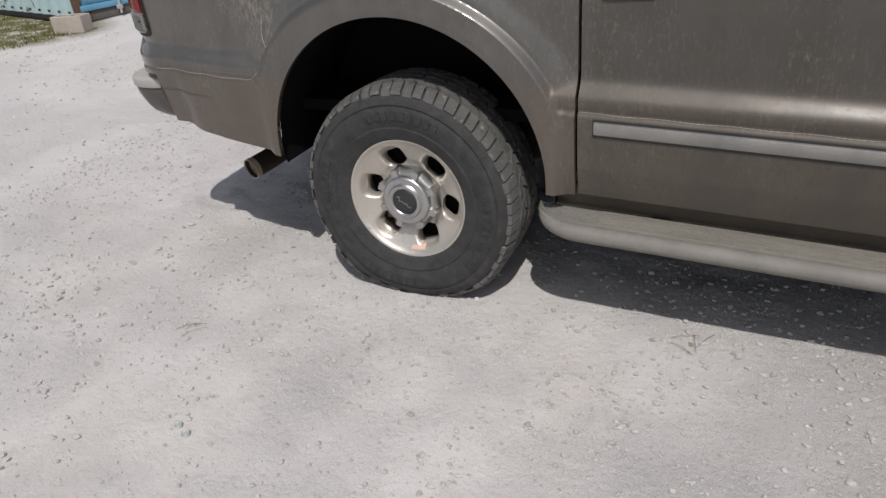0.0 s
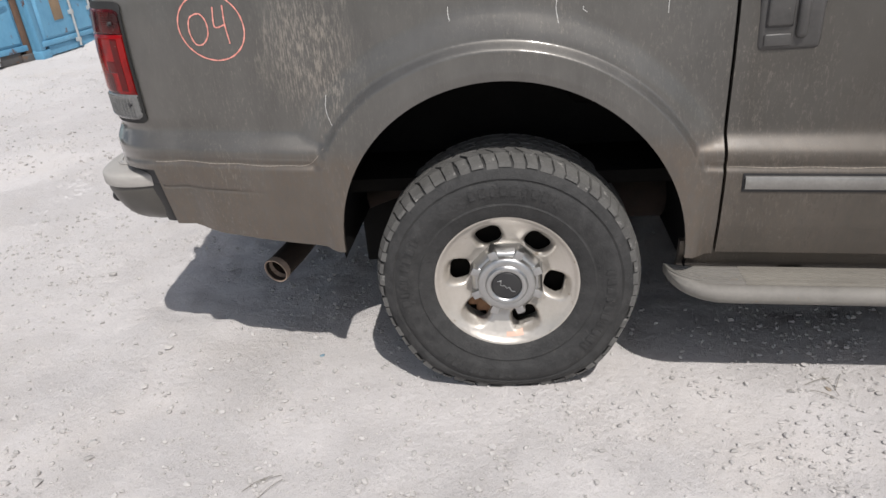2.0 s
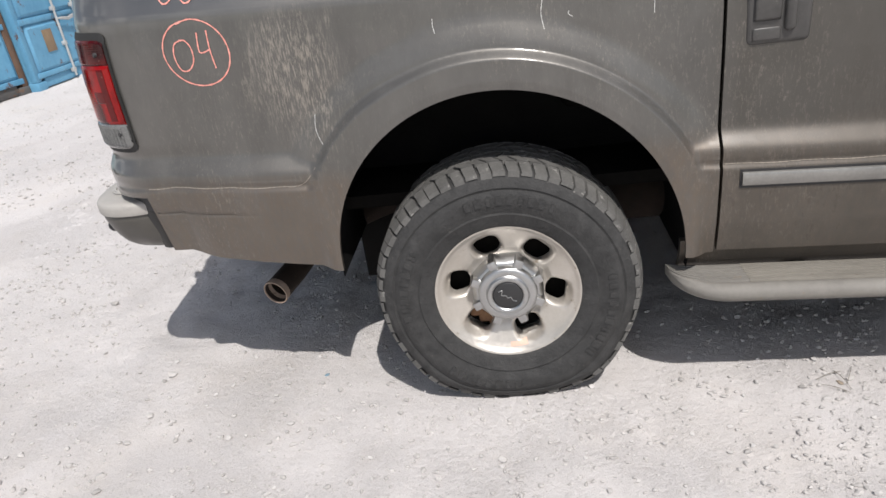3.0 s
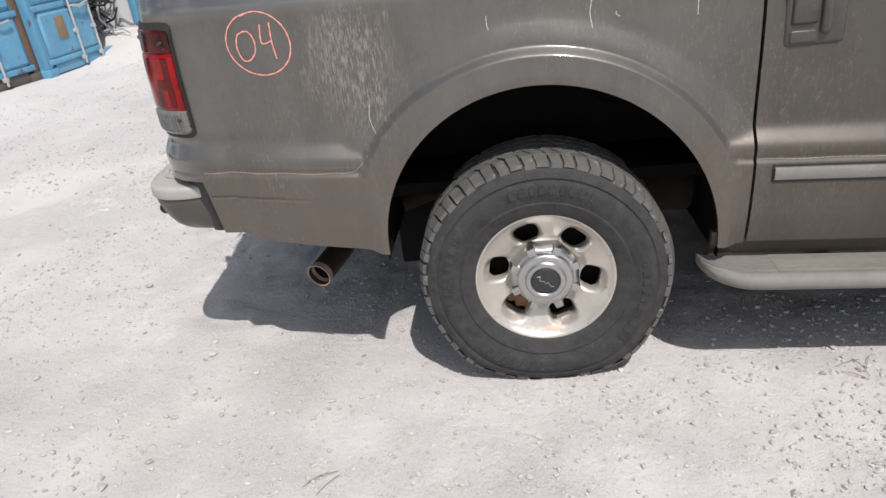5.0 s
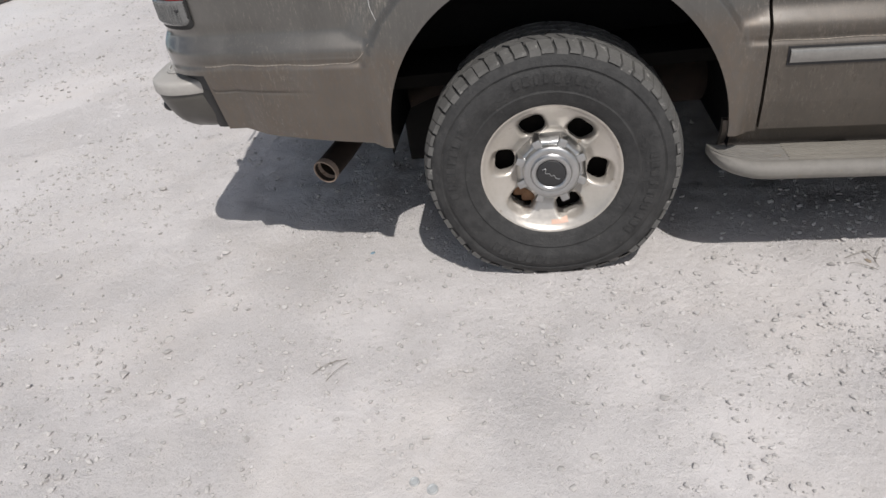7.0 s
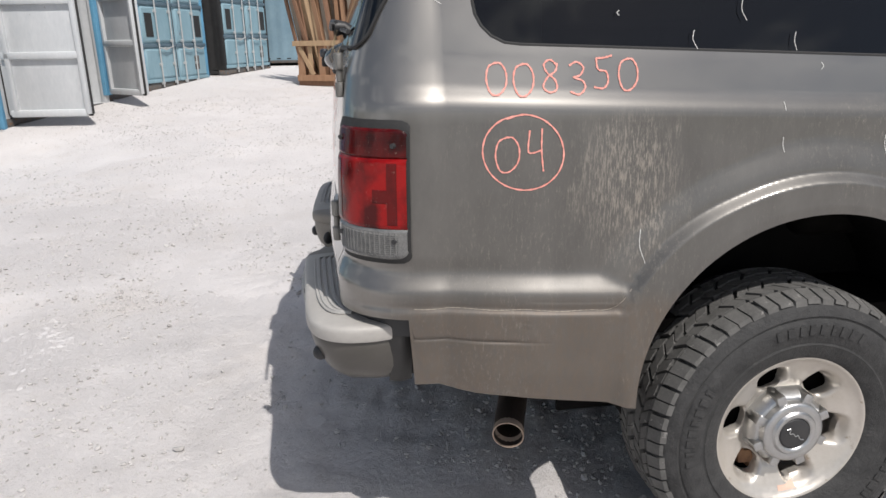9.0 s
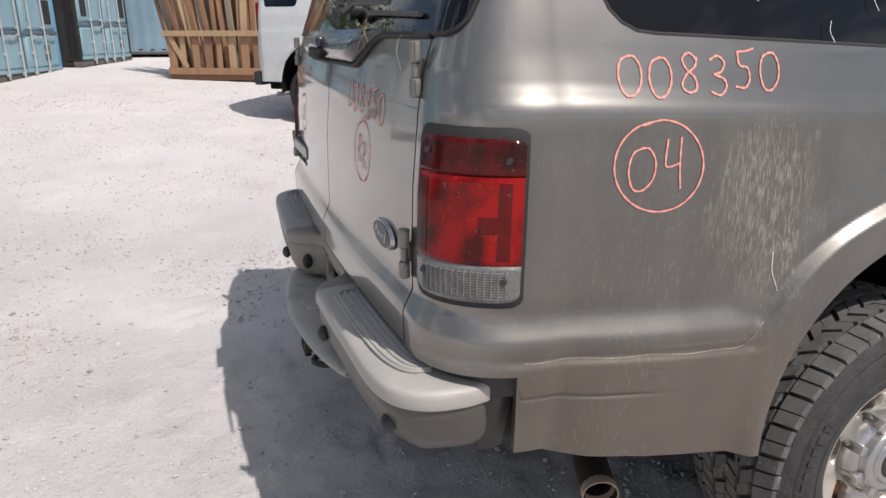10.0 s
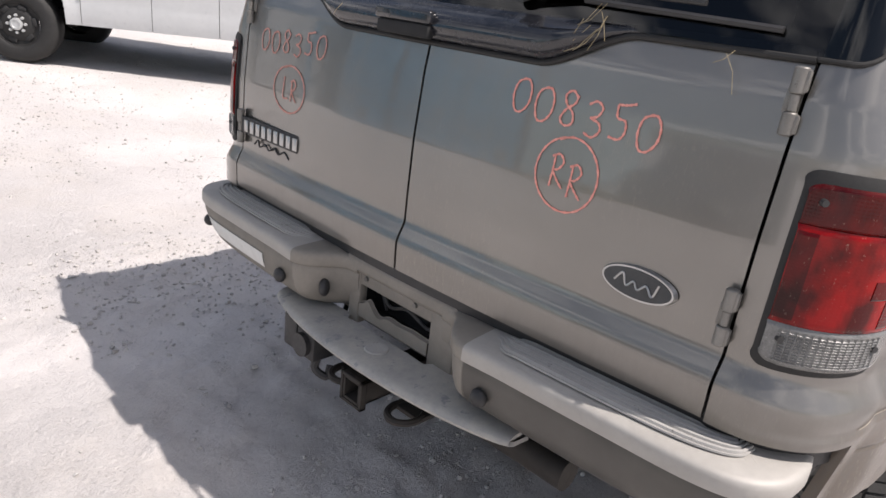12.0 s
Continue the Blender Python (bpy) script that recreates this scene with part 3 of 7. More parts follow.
# ---------- the parked suv ----------
# x runs to its front, the rear axle is at x = 0; the side that faces the walk is at y = 0, the middle at YC.
YC, RAKE = 1.03, 0.045
SIDE = ((0.40, 0.03), (0.50, 0.004), (0.60, -0.013), (0.70, -0.02), (0.763, -0.022), (0.771, -0.011), (0.78, -0.0155), (0.797, -0.0175), (0.81, -0.0165), (0.82, -0.0105), (0.835, 0.0005), (0.85, 0.011), (0.86, 0.0155), (0.875, 0.0165), (0.92, 0.016), (1.05, 0.013), (1.15, 0.015), (1.236, 0.0215), (1.248, 0.0245), (1.262, 0.031), (1.285, 0.0395), (1.36, 0.0585), (1.40, 0.07), (1.60, 0.128), (1.84, 0.205), (1.90, 0.26), (1.93, 0.36))
REAR = ((0.76, -1.185), (0.845, -1.188), (0.868, -1.178), (0.89, -1.166), (0.97, -1.166), (1.10, -1.163), (1.25, -1.15), (1.33, -1.137), (1.39, -1.118), (1.60, -1.045), (1.80, -0.965), (1.88, -0.90), (1.93, -0.80))
ARCH = (0.017, 0.53, 0.483, 0.478)
CORNER_X, CORNER_Y = -0.93, 0.235


def rake(x, h):
    """The height over the ground of a line of the body at x."""
    return h - RAKE * (x + 0.5)


def eased(table, h, w=0.006):
    k = [p[0] for p in table], [p[1] for p in table]
    return float(np.mean([np.interp(h + d * w, *k) for d in (-1, -0.5, 0, 0.5, 1)]))



def arch_gap(x, h):
    cx, ch, a, b = ARCH
    return (math.hypot((x - cx) / a, (h - ch) / b) - 1) * 0.48


def side_y(x, h, flare=True):
    y = eased(SIDE, h)
    if x < -0.5:
        y += (0.058 - 0.016 * ease(h, 0.82, 0.9) * (1 - ease(h, 1.22, 1.36))) * ((-0.5 - x) / 0.5) ** 2
        y += 0.05 * ease(-x, 0.84, 1.03) * (1 - ease(h, 0.60, 0.79))
        y += 0.0045 * max(0.0, 1 - abs(h - 0.688) / 0.006) * ease(-x, 0.66, 0.80)
    if flare and -0.75 < x < 0.75 and h > 0.4:
        d, out = arch_gap(x, h), 0.092 + 0.012 * ease(-x, 0.2, 0.42)
        if -0.2 < d < out + 0.2:
            lip = -0.034 + 0.10 * max(0.0, 0.022 - d)
            lip += 0.004 * ease(d, 0.0, out - 0.01) + 0.025 * (0.4 * ease(d, out - 0.018, out + 0.008) + 0.6 * min(1.0, max(0.0, (d - out + 0.016) / 0.022))) + 0.018 * ease(d, out + 0.002, out + 0.085) + 0.06 * ease(d, out + 0.05, out + 0.2)
            if h < 0.79:
                lip = lip + (y - lip) * ease(abs(x - 0.017), 0.50, 0.56)
            k = max(0.0, 1 - abs(y - lip) / 0.008)
            y = min(y, lip) - 0.002 * k * k
    return y


def rear_x(y, z):
    d = min(y, 2 * YC - y)
    return eased(REAR, z) - 0.026 * (1 - ((YC - d) / (YC - 0.2)) ** 2)


def body(s, h):
    """A point of the near half of the shell: s to 1 the side, to 2 the corner, to 3 the tail. h is the height of the line."""
    if s <= 1:
        x = 0.582 + (CORNER_X - 0.582) * s
        return Vector((x, side_y(x, h), rake(x, h)))
    z = rake(-1.0, h)
    if s <= 2:
        ya, xb = side_y(CORNER_X, h), rear_x(CORNER_Y, z)
        th, n = (s - 1) * math.pi / 2, 2 / 2.35
        x = CORNER_X - (CORNER_X - xb) * math.sin(th) ** n
        return Vector((x, CORNER_Y - (CORNER_Y - ya) * math.cos(th) ** n, rake(CORNER_X, h) + (z - rake(CORNER_X, h)) * (s - 1)))
    y = CORNER_Y + (YC - CORNER_Y) * (s - 2)
    return Vector((rear_x(y, z), y, z))


def mirror(p):
    return Vector((p[0], 2 * YC - p[1], p[2]))


def finish_panel(bm, depth=0.022):
    """Welds a panel and turns its rim inwards, so that it shows a thickness at gaps and openings."""
    bmesh.ops.remove_doubles(bm, verts=bm.verts, dist=0.0006)
    bmesh.ops.dissolve_degenerate(bm, edges=bm.edges, dist=0.0004)
    edges = [e for e in bm.edges if len(e.link_faces) == 1]
    bm.normal_update()
    nrm = {v: v.normal.copy() for v in bm.verts}
    r = bmesh.ops.extrude_edge_only(bm, edges=edges)
    made = [g for g in r["geom"] if isinstance(g, bmesh.types.BMVert)]
    for v in made:
        src = min((e.other_vert(v) for e in v.link_edges if e.other_vert(v) in nrm), key=lambda o: (o.co - v.co).length)
        v.co -= nrm[src] * depth
    return bm


def panel_bm(columns, far=False):
    """columns: for each one the points from low to high. Faces look outwards."""
    bm = bmesh.new()
    cols = [[mirror(p) for p in c] for c in columns] if far else columns
    grid_faces(bm, cols)
    bm.normal_update()
    out = sum((f.normal * f.calc_area() for f in bm.faces), Vector())
    mid = sum((v.co for v in bm.verts), Vector()) / len(bm.verts)
    if out.dot(mid - Vector((1.3, YC, 1.0))) < 0:
        bmesh.ops.reverse_faces(bm, faces=bm.faces)
    return finish_panel(bm)


def side_normal(p, far):
    """The way that the flared side faces at a point of it, or None round the corner."""
    if p.x <= CORNER_X + 0.002:
        return None
    h, e = p.z + RAKE * (p.x + 0.5), 0.003
    dx = (side_y(p.x + e, h) - side_y(p.x - e, h)) / (2 * e)
    dh = (side_y(p.x, h + e) - side_y(p.x, h - e)) / (2 * e)
    n = Vector((dx + dh * RAKE, -1, dh)).normalized()
    return Vector((n.x, -n.y, n.z)) if far else n


def shaded_part(name, columns, far, label, depth=0.022):
    """A body panel whose shading follows the true surface, with its rim turned in."""
    bm = bmesh.new()
    grid_faces(bm, [[mirror(p) for p in c] for c in columns] if far else columns)
    bmesh.ops.remove_doubles(bm, verts=bm.verts, dist=0.0006)
    bmesh.ops.dissolve_degenerate(bm, edges=bm.edges, dist=0.0004)
    bm.normal_update()
    if sum(f.normal.y * f.calc_area() for f in bm.faces) * (1 if far else -1) < 0:
        bmesh.ops.reverse_faces(bm, faces=bm.faces)
        bm.normal_update()
    way = {v: (side_normal(v.co, far) or v.normal).normalized() for v in bm.verts}
    rim = [(e.verts[0], e.verts[1]) for e in bm.edges if len(e.link_faces) == 1]
    spot = {}
    for pair in rim:
        for v in pair:
            if v not in spot:
                spot[v] = (bm.verts.new(v.co), bm.verts.new(v.co - way[v] * depth))
    for a, b in rim:
        bm.faces.new((spot[a][0], spot[b][0], spot[b][1], spot[a][1]))
    ways = [way.get(v) for v in bm.verts]
    inside(suv, bm)
    ob = link(name, bm, PAINT, suv)
    me = ob.data
    for p in me.polygons:
        p.use_smooth = True
    ways = [w or me.vertices[i].normal.copy() for i, w in enumerate(ways)]
    me.normals_split_custom_set_from_vertices([tuple(w) for w in ways])
    return tagged(ob, label=label)


suv = holder("suv", (0, YC, 0), "dusty grey-brown full-size suv with a flat rear tyre", "car")
HEIGHTS = sorted(list(np.arange(0.46, 0.68, 0.0095)) + list(np.arange(0.70, 1.13, 0.0045)) + [0.682, 0.685, 0.688, 0.691, 0.694] + list(np.arange(1.1366, 1.22, 0.0125)) + list(np.arange(1.222, 1.31, 0.0045)) + list(np.arange(1.316, 1.52, 0.0125))) + [1.56, 1.62, 1.68, 1.74, 1.79, 1.82, 1.85, 1.87, 1.89, 1.905, 1.92]
WIN_LOW, WIN_TOP = 1.377, 1.80


def round_low(x, lo, hi, r, base, sign=1):
    """The height of a window's edge at x, rounded by r at both ends."""
    for d in (x - lo, hi - x):
        if d < r:
            base += sign * (r - math.sqrt(max(0.0, r * r - (r - max(d, 0)) ** 2)))
    return base


def quarter_low(x):
    if x < -0.466:
        return 0.51 - 0.126 * (x + 0.484) + RAKE * (x + 0.5)
    cx, ch, a, b = ARCH
    if abs(x - cx) < a:
        return ch + b * math.sqrt(1 - ((x - cx) / a) ** 2)
    return 0.508


def quarter_columns():
    cx, ch, a, b = ARCH
    xs = {0.582, 0.56, 0.54, 0.52, 0.505, 0.50, -0.4665, -0.475, -0.49, -0.51, -0.53, -0.56}
    xs |= {cx + a * math.cos(t) for t in np.linspace(0.0, math.pi, 190)}
    xs |= set(np.arange(-0.92, -0.56, 0.022)) | {CORNER_X, -0.905, -0.885, -0.87, -0.86, -0.855}
    return sorted(xs, reverse=True)


def column(s_or_x, lo, hi, by_s=False):
    hs = [min(max(h, lo), hi) for h in HEIGHTS]
    if by_s:
        return [body(s_or_x, h) for h in hs]
    return [Vector((s_or_x, side_y(s_or_x, h), rake(s_or_x, h))) for h in hs]


WIN_BACK, WIN_FRONT = -0.852, 0.50
lower, upper = [], []
for x in quarter_columns():
    lo = quarter_low(x)
    if WIN_BACK <= x <= WIN_FRONT:
        lower.append(column(x, lo, round_low(x, WIN_BACK, WIN_FRONT, 0.09, WIN_LOW)))
    else:
        lower.append(column(x, lo, 1.46))
corner = []
for s in [1 + k / 30 for k in range(1, 31)]:
    p = body(s, 0.7)
    lo = 0.556 if p.x > -1.012 else 0.744
    corner.append(column(s, lo, 1.46, True))
for x in quarter_columns():
    top = round_low(x, WIN_BACK, WIN_FRONT, 0.07, WIN_TOP, -1) if WIN_BACK <= x <= WIN_FRONT else 1.46
    upper.append(column(x, top, 1.92))
for s in [1 + k / 30 for k in range(1, 31)]:
    upper.append(column(s, 1.46, 1.92, True))
for far in (False, True):
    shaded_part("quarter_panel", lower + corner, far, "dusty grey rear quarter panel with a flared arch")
    part("window_frame", inside(suv, panel_bm(upper, far)), PAINT, suv)


def pane_bm(x0, x1, lo, hi, inset, r, far, n=24):
    cols = []
    for k in range(n + 1):
        x = x0 + (x1 - x0) * (0.5 - 0.5 * math.cos(math.pi * k / n))
        a, b = round_low(x, x0, x1, r, lo), round_low(x, x0, x1, r, hi, -1)
        cols.append([Vector((x, side_y(x, a + (b - a) * j / 12, False) + inset, rake(x, a + (b - a) * j / 12))) for j in range(13)])
    bm = panel_bm(cols, far)
    return bm


def gasket_bm(x0, x1, lo, hi, r, far, rad=0.005):
    pts = []
    n = 28
    for k in range(n + 1):
        x = x0 + (x1 - x0) * (0.5 - 0.5 * math.cos(math.pi * k / n))
        pts.append((x, round_low(x, x0, x1, r, lo)))
    for k in range(n + 1):
        x = x1 + (x0 - x1) * (0.5 - 0.5 * math.cos(math.pi * k / n))
        pts.append((x, round_low(x, x0, x1, r, hi, -1)))
    pts.append(pts[0])
    bm = bmesh.new()
    P = [Vector((x, side_y(x, h, False) + 0.004, rake(x, h))) for x, h in pts]
    tube(bm, [mirror(p) for p in P] if far else P, rad, 8, False)
    return bm


for far in (False, True):
    for name, x0, x1 in (("quarter_window", WIN_BACK, WIN_FRONT), ("door_window", 0.70, 1.58), ("door_window", 1.78, 2.62)):
        w = part(name, inside(suv, pane_bm(x0 + 0.004, x1 - 0.004, WIN_LOW + 0.004, WIN_TOP - 0.004, 0.010, 0.085, far)), GLASS, suv, "dark tinted window pane")
        part("gasket", inside(suv, gasket_bm(x0, x1, WIN_LOW, WIN_TOP, 0.09, far)), RUBBER, w)


# doors
def door_columns(x0, x1, w0, w1):
    a, b = [], []
    for x in sorted(set(np.linspace(x0, x1, 24)) | {w0 + 1e-4, w1 - 1e-4} | {w0 + v for v in (0.004, 0.012, 0.025, 0.045, 0.07, 0.1)} | {w1 - v for v in (0.004, 0.012, 0.025, 0.045, 0.07, 0.1)}):
        inside_w = w0 < x < w1
        lo = round_low(x, w0, w1, 0.09, WIN_LOW) if inside_w else 1.46
        hi = round_low(x, w0, w1, 0.09, WIN_TOP, -1) if inside_w else 1.46
        a.append([Vector((x, side_y(x, h, False), rake(x, h))) for h in [min(max(v, 0.512), lo) for v in HEIGHTS]])
        b.append([Vector((x, side_y(x, h, False), rake(x, h))) for h in [min(max(v, hi), 1.86) for v in HEIGHTS]])
    return a, b


for far in (False, True):
    for x0, x1, w0, w1 in ((0.591, 1.672, 0.70, 1.58), (1.680, 2.72, 1.78, 2.62)):
        a, b = door_columns(x0, x1, w0, w1)
        d = part("door", inside(suv, panel_bm(a, far)), PAINT, suv, "dusty grey side door")
        part("window_surround", inside(suv, panel_bm(b, far)), PAINT, d)
        # silver moulding strip, a touch proud of the door
        cols = []
        for x in np.linspace(x0 + 0.048, x1 - 0.048, 14):
            cols.append([Vector((x, side_y(x, h, False) - o, rake(x, h))) for h, o in ((0.712, 0.001), (0.714, 0.008), (0.72, 0.0105), (0.733, 0.0115), (0.744, 0.0105), (0.749, 0.008), (0.751, 0.001))])
        part("moulding", inside(suv, panel_bm(cols, far)), MOULD, d, "worn silver trim strip")
        cols = []
        for x in np.linspace(x0 + 0.043, x1 - 0.043, 6):
            cols.append([Vector((x, side_y(x, h, False) - 0.0025, rake(x, h))) for h in (0.705, 0.73, 0.757)])
        part("moulding_bed", inside(suv, panel_bm(cols, far)), BLACK, d)
        # pull handle in a dark recess
        hx = x0 + 0.05
        plane = side_y(hx, 1.15, False)

        def handle_box(lo, hi, bevel):
            bm = bmesh.new()
            box(bm, lo, hi, bevel, 3)
            if far:
                for v in bm.verts:
                    v.co.y = 2 * YC - v.co.y
                bmesh.ops.reverse_faces(bm, faces=bm.faces)
            return inside(suv, bm)

        zb = rake(hx + 0.06, 1.08) - 0.014
        hd = part("handle", handle_box((hx - 0.006, plane - 0.0085, zb), (hx + 0.148, plane + 0.02, zb + 0.184), 0.016), HANDLE, d, "grey pull handle in a rounded bezel")
        part("bezel_seal", handle_box((hx - 0.011, plane - 0.004, zb - 0.005), (hx + 0.153, plane + 0.02, zb + 0.189), 0.018), RUBBER, hd)
        part("recess", handle_box((hx + 0.006, plane - 0.010, zb + 0.056), (hx + 0.076, plane + 0.005, zb + 0.178), 0.006), BLACK, hd)
        part("paddle", handle_box((hx + 0.01, plane - 0.018, zb + 0.06), (hx + 0.073, plane + 0.005, zb + 0.174), 0.008), HANDLE, hd)
        part("pull", handle_box((hx + 0.08, plane - 0.024, zb + 0.03), (hx + 0.108, plane + 0.005, zb + 0.176), 0.013), HANDLE, hd)
        part("key_flap", handle_box((hx + 0.008, plane - 0.0125, zb + 0.012), (hx + 0.074, plane + 0.005, zb + 0.044), 0.005), HANDLE, hd)

# front wings, bonnet, nose and roof close the car ahead of what is passed
FRONT_ARCH = (3.48, 0.46, 0.47, 0.47)
for far in (False, True):
    cols = []
    cx, ch, a, b = FRONT_ARCH
    for x in sorted({2.728, 2.8, 2.9, 4.0, 4.1, 4.2, 4.28, 4.33} | {cx + a * math.cos(t) for t in np.linspace(0, math.pi, 40)}):
        lo = ch + 0.1 + b * math.sqrt(max(0, 1 - ((x - cx) / a) ** 2)) if abs(x - cx) < a else 0.55
        turn_in = 0.14 * ease(x, 4.0, 4.34)
        cols.append([Vector((x, side_y(x, h, False) + turn_in, rake(x, h))) for h in [min(max(v, lo), 1.33) for v in HEIGHTS]])
    part("wing", inside(suv, panel_bm(cols, far)), PAINT, suv)
bm = bmesh.new()
rows = []
for x in np.linspace(2.45, 4.34, 16):
    e = side_y(x, 1.33, False) + 0.14 * ease(x, 4.0, 4.34)
    top = rake(x, 1.33) + 0.05 * (1 - ease(x, 4.0, 4.4))
    rows.append([Vector((x, e + (2 * (YC - e)) * k / 12, top + 0.05 * math.sin(math.pi * k / 12))) for k in range(13)])
grid_faces(bm, rows)
part("bonnet", inside(suv, finish_panel(bm)), PAINT, suv)
bm = bmesh.new()
box(bm, (4.28, 0.2, 0.62), (4.4, 2 * YC - 0.2, 1.12), 0.05, 3)
part("grille", inside(suv, bm), CHROME, suv)
bm = bmesh.new()
box(bm, (4.26, 0.06, 0.36), (4.5, 2 * YC - 0.06, 0.62), 0.06, 3)
part("front_bumper", inside(suv, bm), CHROME, suv)
bm = bmesh.new()
rows = []
for x in list(np.linspace(-0.82, 1.9, 18)) + [2.0, 2.1]:
    e = 0.30 + 0.16 * ease(-x, 0.5, 0.84)
    rows.append([Vector((x, e + 2 * (YC - e) * k / 14, rake(x, 1.905) + 0.055 * math.sin(math.pi * k / 14) ** 0.7 - 0.03 * ease(-x, 0.6, 0.85))) for k in range(15)])
grid_faces(bm, rows)
part("roof", inside(suv, finish_panel(bm)), PAINT, suv)
bm = bmesh.new()
grid_faces(bm, [[Vector((x, 0.25 + (2 * YC - 0.5) * k / 10, z)) for k in range(11)] for x, z in ((2.12, 1.80), (2.38, 1.58), (2.72, 1.26))])
part("windscreen", inside(suv, finish_panel(bm, 0.01)), GLASS, suv)

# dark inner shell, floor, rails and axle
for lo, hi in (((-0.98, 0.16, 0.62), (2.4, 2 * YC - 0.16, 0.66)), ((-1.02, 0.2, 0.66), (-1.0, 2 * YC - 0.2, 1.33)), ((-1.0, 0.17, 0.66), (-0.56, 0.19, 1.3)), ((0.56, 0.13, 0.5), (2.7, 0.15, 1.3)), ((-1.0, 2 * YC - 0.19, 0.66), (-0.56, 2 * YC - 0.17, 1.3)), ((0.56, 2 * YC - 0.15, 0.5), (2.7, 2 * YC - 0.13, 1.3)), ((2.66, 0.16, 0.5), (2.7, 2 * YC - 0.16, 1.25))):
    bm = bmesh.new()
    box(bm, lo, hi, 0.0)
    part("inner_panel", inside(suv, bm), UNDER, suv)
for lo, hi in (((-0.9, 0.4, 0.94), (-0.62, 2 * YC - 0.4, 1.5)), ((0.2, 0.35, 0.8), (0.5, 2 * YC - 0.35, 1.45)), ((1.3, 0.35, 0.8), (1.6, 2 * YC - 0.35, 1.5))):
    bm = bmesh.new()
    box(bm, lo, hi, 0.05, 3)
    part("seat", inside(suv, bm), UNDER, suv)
# unseen boxes added under the floor to block light and deepen the shade
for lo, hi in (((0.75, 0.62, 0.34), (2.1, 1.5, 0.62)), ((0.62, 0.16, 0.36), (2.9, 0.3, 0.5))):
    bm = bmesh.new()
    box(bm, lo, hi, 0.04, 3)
    part("underbody_blocker", inside(suv, bm), UNDER, suv)
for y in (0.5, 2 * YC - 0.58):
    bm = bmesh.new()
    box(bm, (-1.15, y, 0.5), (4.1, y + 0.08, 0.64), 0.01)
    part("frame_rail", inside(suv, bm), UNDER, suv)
bm = bmesh.new()
tube(bm, [(0, 0.16, 0.37), (0, 2 * YC - 0.16, 0.37)], 0.045, 16)
bmesh.ops.create_uvsphere(bm, u_segments=20, v_segments=12, radius=0.16, matrix=Matrix.Translation((0, YC, 0.37)))
part("axle", inside(suv, bm), HITCH, suv)
for y in (0.47, 2 * YC - 0.53):
    bm = bmesh.new()
    for k in range(4):
        pts = [(x, y + 0.03, 0.46 + 0.11 * ((x + 0.05) / 0.7) ** 2 - 0.012 * k) for x in np.linspace(-0.75 + 0.1 * k, 0.65 - 0.1 * k, 9)]
        rows = [[Vector((p[0], p[1] + dy, p[2])) for p in pts] for dy in (-0.035, 0.035)]
        grid_faces(bm, rows)
    bmesh.ops.solidify(bm, geom=bm.faces, thickness=0.009)
    part("leaf_spring", inside(suv, bm), UNDER, suv)

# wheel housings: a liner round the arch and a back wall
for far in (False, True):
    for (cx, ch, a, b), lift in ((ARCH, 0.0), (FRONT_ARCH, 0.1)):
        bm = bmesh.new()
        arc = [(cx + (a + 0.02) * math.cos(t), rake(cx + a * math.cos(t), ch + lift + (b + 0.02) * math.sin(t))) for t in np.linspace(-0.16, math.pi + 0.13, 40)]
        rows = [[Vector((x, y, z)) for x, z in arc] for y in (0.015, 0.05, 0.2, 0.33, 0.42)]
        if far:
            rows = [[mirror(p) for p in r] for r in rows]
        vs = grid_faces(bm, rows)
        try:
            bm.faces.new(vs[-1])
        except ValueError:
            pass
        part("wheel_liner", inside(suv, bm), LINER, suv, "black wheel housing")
    # plate added to hide the ground past the tyre and keep the arch dark
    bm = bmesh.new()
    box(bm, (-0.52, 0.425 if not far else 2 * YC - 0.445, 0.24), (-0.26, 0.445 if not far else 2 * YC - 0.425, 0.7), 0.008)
    part("wheel_liner", inside(suv, bm), LINER, suv, "added black plate that closes the view behind the wheel")

